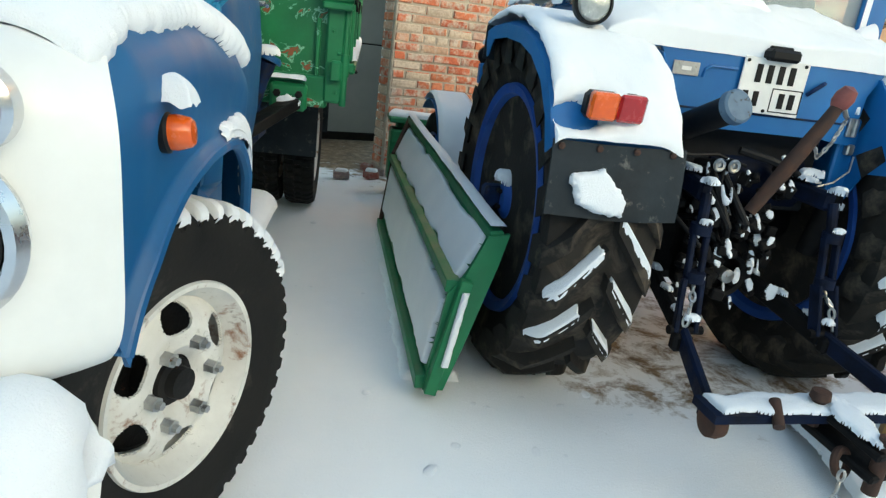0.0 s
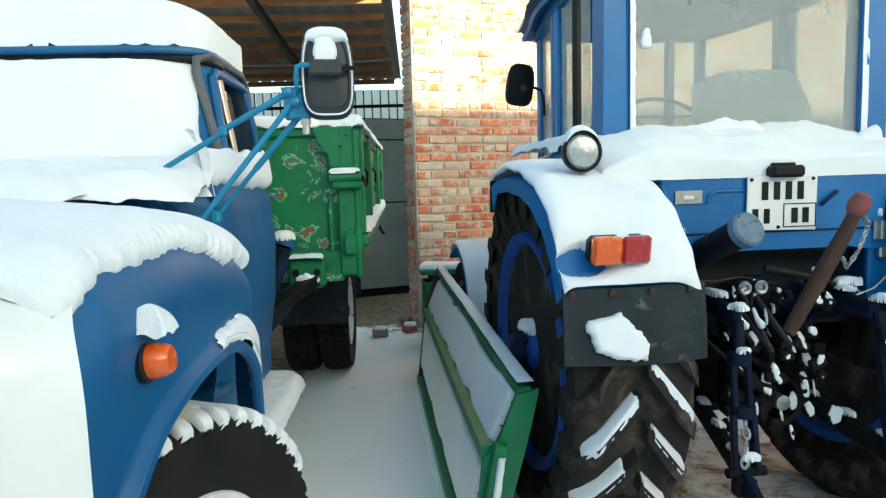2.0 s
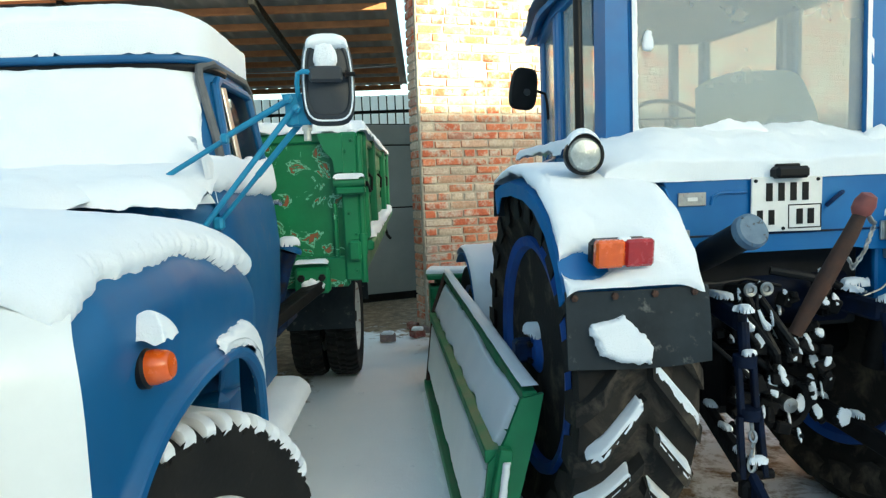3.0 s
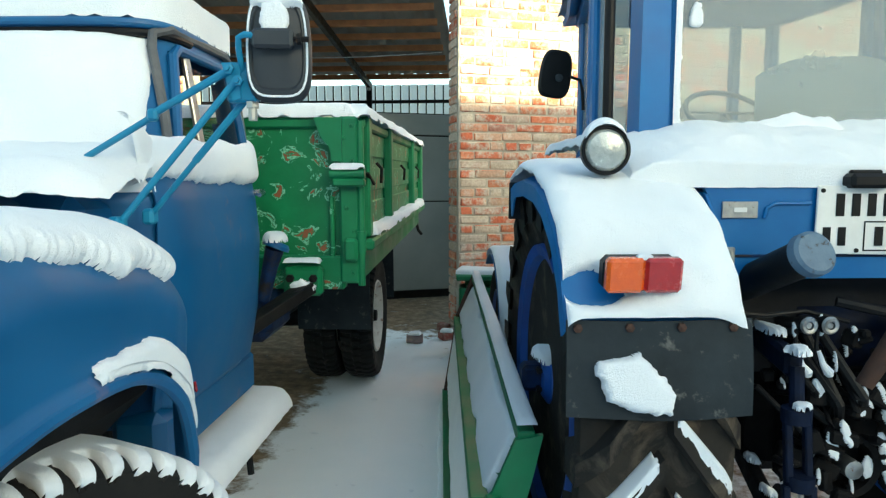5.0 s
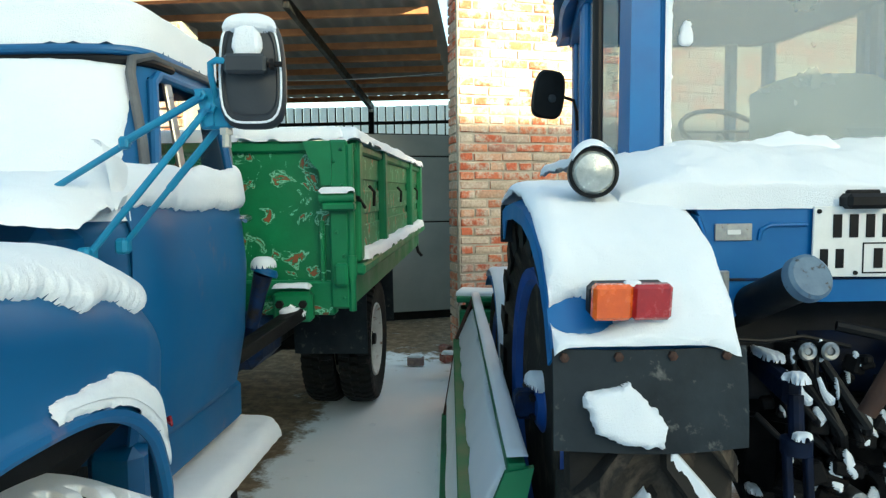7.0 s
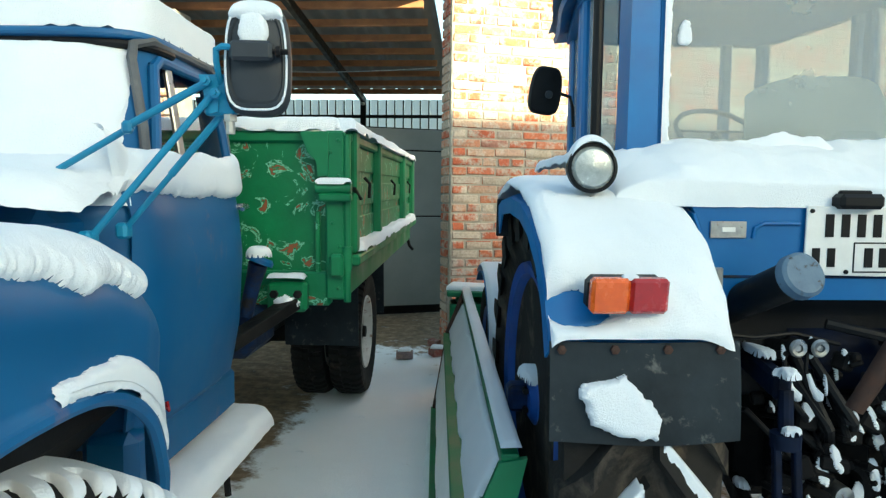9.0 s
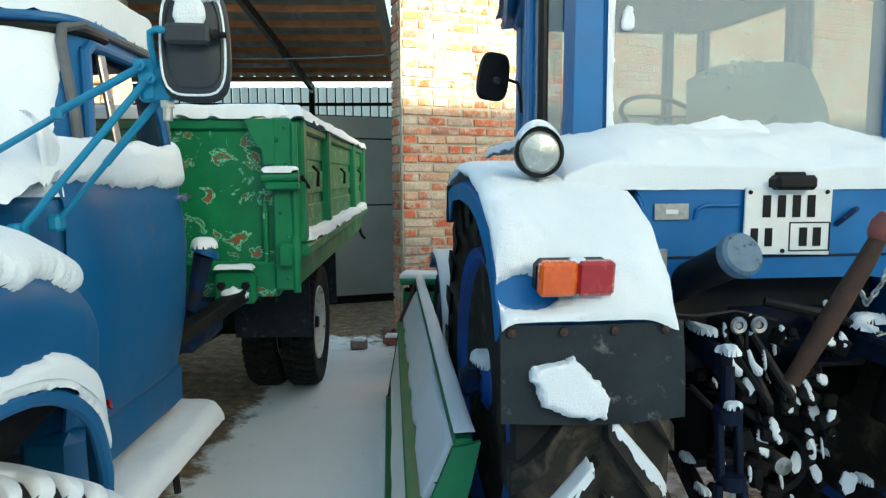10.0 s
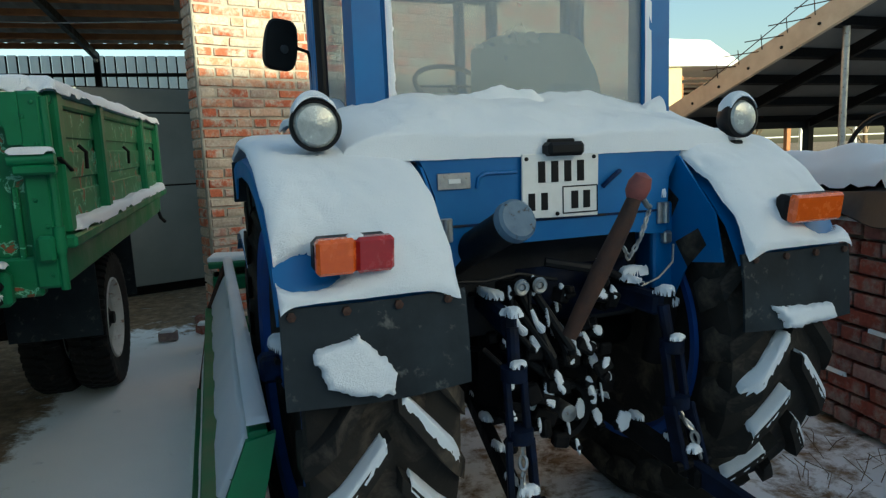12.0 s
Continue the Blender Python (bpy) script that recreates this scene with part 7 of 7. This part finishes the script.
# hub clamp and implement
snow_on(lambda u, v: (-0.93 + 0.11 * u, -0.06 + 0.12 * v, 0.84 + 0.03 * math.sin(math.pi * v)), lambda u, v: blob(u, v, 0.5, 0.5, 0.11, 0.12, 0.05, 0.055, 0.02, 4), 0.035, TR, 24, 24, soft=0.03, seed=94, up=True, label="snow on the wheel hub")
def rim_snow(u, v):
    a = radians(-38 + 70 * u)
    r = 0.30 - 0.035 * v
    return (-0.705 - 0.03, r * math.sin(a), 0.775 + r * math.cos(a))
snow_on(rim_snow, lambda u, v: min(u * 0.3, (1 - u) * 0.3, v * 0.035, (1 - v) * 0.035) + 0.008 * rag(u, v, 4), 0.02, TR, 50, 10, soft=0.012, seed=95, label="snow on the wheel disc")
snow_on(lambda u, v: (-0.45 + 0.46 * u, 6.10 + 0.30 * v, 0.728), lambda u, v: edge(u, v, 0.46, 0.3, 0.01, 4), 0.035, None, 30, 24, soft=0.04, seed=96, up=True, label="snow on the implement")
for i, (x, y) in enumerate(((-0.90, 6.55), (-0.62, 6.72))):
    snow_on(lambda u, v: (x + (u - 0.5) * 0.13, y + (v - 0.5) * 0.1, 0.074), lambda u, v: edge(u, v, 0.13, 0.1, 0.006, i), 0.025, None, 16, 14, soft=0.03, seed=97 + i, up=True)
def nose_snow(u, v):
    s = 2 * u - 1
    return (0.84 * s, -0.665 + 0.13 * abs(s) ** 9 + 0.36 * v, 1.325 + 0.03 * (1 - s * s) + 0.075 * smooth(v * 1.3) - 0.03 * abs(s) ** 10)
snow_on(nose_snow, lambda u, v: edge(u, v, 1.7, 0.36, 0.004, 5) + 0.01, 0.05, TK, 120, 36, soft=0.10, seed=101, up=True, label="snow overhanging the lorry's front panel")
# clods and dents in the trodden snow
rc = random.Random(31)
clods = Shape()
for i in range(40):
    x, y = (rc.uniform(-0.25, 1.1), rc.uniform(1.6, 2.75)) if i < 22 else (rc.uniform(-1.0, 0.3), rc.uniform(3.0, 6.2))
    r = rc.uniform(0.006, 0.024)
    clods.lathe([(0.0, r * 0.7), (r * 0.5, r * 0.62), (r * 0.9, r * 0.3), (r * 1.1, -r * 0.3)], 7, pose(x, y, ground_height(x, y), rc.uniform(-20, 20), rc.uniform(-20, 20), rc.uniform(0, 90)) @ Matrix.Diagonal((rc.uniform(0.9, 2.4), 1.1, 0.4, 1)))
solid("snow_clods", clods, SNOW, "small clods of snow scattered on the ground", "snow", kind="stuff", sharp=70)


# ---- bricks of the walls ----
def lay(parent, material, x0, x1, z0, z1, face_y, count_x1, count_z, seed, joined_name="rest_of_bricks"):
    """Courses of uneven bricks; those with x < count_x1 and z within count_z are parts, the rest one mesh. Faces look to local -y when face_y < 0.1."""
    r = random.Random(seed)
    shapes = {}
    rest = Shape()
    made = 0
    rows = int((z1 - z0) / COURSE)
    for k in range(rows):
        z = z0 + (k + 0.5) * COURSE
        x = x0
        first = LONG / 2 if k % 2 else LONG
        header = (k % 5 == 0)
        while x < x1 - 0.05:
            lx = (first if x == x0 else (LONG / 2 if header else LONG)) * r.uniform(0.93, 1.05)
            lx = min(lx, x1 - x)
            b = (lx - 0.018, 0.10, COURSE - 0.018 + r.uniform(-0.006, 0.004))
            c = (x + lx / 2, face_y + r.uniform(-0.006, 0.006), z + r.uniform(-0.003, 0.003))
            if x < count_x1 and count_z[0] < z < count_z[1] and made < 300:
                key = (round(b[0] / 0.02), r.randrange(3))
                if key not in shapes:
                    shapes[key] = brick_mesh("brick", key[0] * 0.02, b[1], COURSE - 0.018, material, hash(key) % 997)
                ob = new("brick", shapes[key])
                ob.parent = parent
                ob.location = c
                ob.rotation_euler = (radians(r.uniform(-1.2, 1.2)), radians(r.uniform(-0.6, 0.6)), radians(r.uniform(-0.8, 0.8)))
                made += 1
            else:
                rest.box(c, b, (r.uniform(-1, 1), r.uniform(-0.5, 0.5), r.uniform(-0.6, 0.6)), 0.005)
            x += lx
    if rest.v:
        me = bpy.data.meshes.new(joined_name)
        me.from_pydata(rest.v, [], rest.f)
        me.materials.append(material)
        ob = new(joined_name, me)
        ob.parent = parent
        ob["kind"] = "stuff"


lay(wall, BRICK, 0.0, 6.5, 0.02, 5.1, 0.08, 1.75, (0.3, 3.75), 3)
# the wall's end that looks to the shed
lay_end = Shape()
for k in range(56):
    lay_end.box((0.02, 0.22, 0.02 + (k + 0.5) * COURSE), (0.09, 0.24, COURSE - 0.018), (0, 0, random.uniform(-1, 1)), 0.005)
me = bpy.data.meshes.new("end_bricks")
me.from_pydata(lay_end.v, [], lay_end.f)
me.materials.append(BRICK)
eb = new("end_bricks", me)
eb.parent = wall
lay(low_wall, BRICK_DARK, 0.0, 5.7, 0.02, 1.2, -0.04, 3.4, (0.0, 1.3), 8)
lay(west_wall, BRICK, 0.0, 4.84, 0.02, 3.3, 0.04, -9, (0, 0), 12)
joint_snow = random.Random(3)
for k in range(1, 13):
    for j in range(3):
        x = joint_snow.uniform(0.6, 3.2)
        w = joint_snow.uniform(0.1, 0.5)
        if joint_snow.random() < 0.75:
            snow_on(lambda u, v: (x + w * u, 0.0 + 0.03 * v, 0.02 + k * COURSE - 0.005), lambda u, v: edge(u, v, w, 0.03, 0.004, k), 0.014, LOW, 24, 6, soft=0.01, seed=k, up=True, label="snow caught in the brick joints")
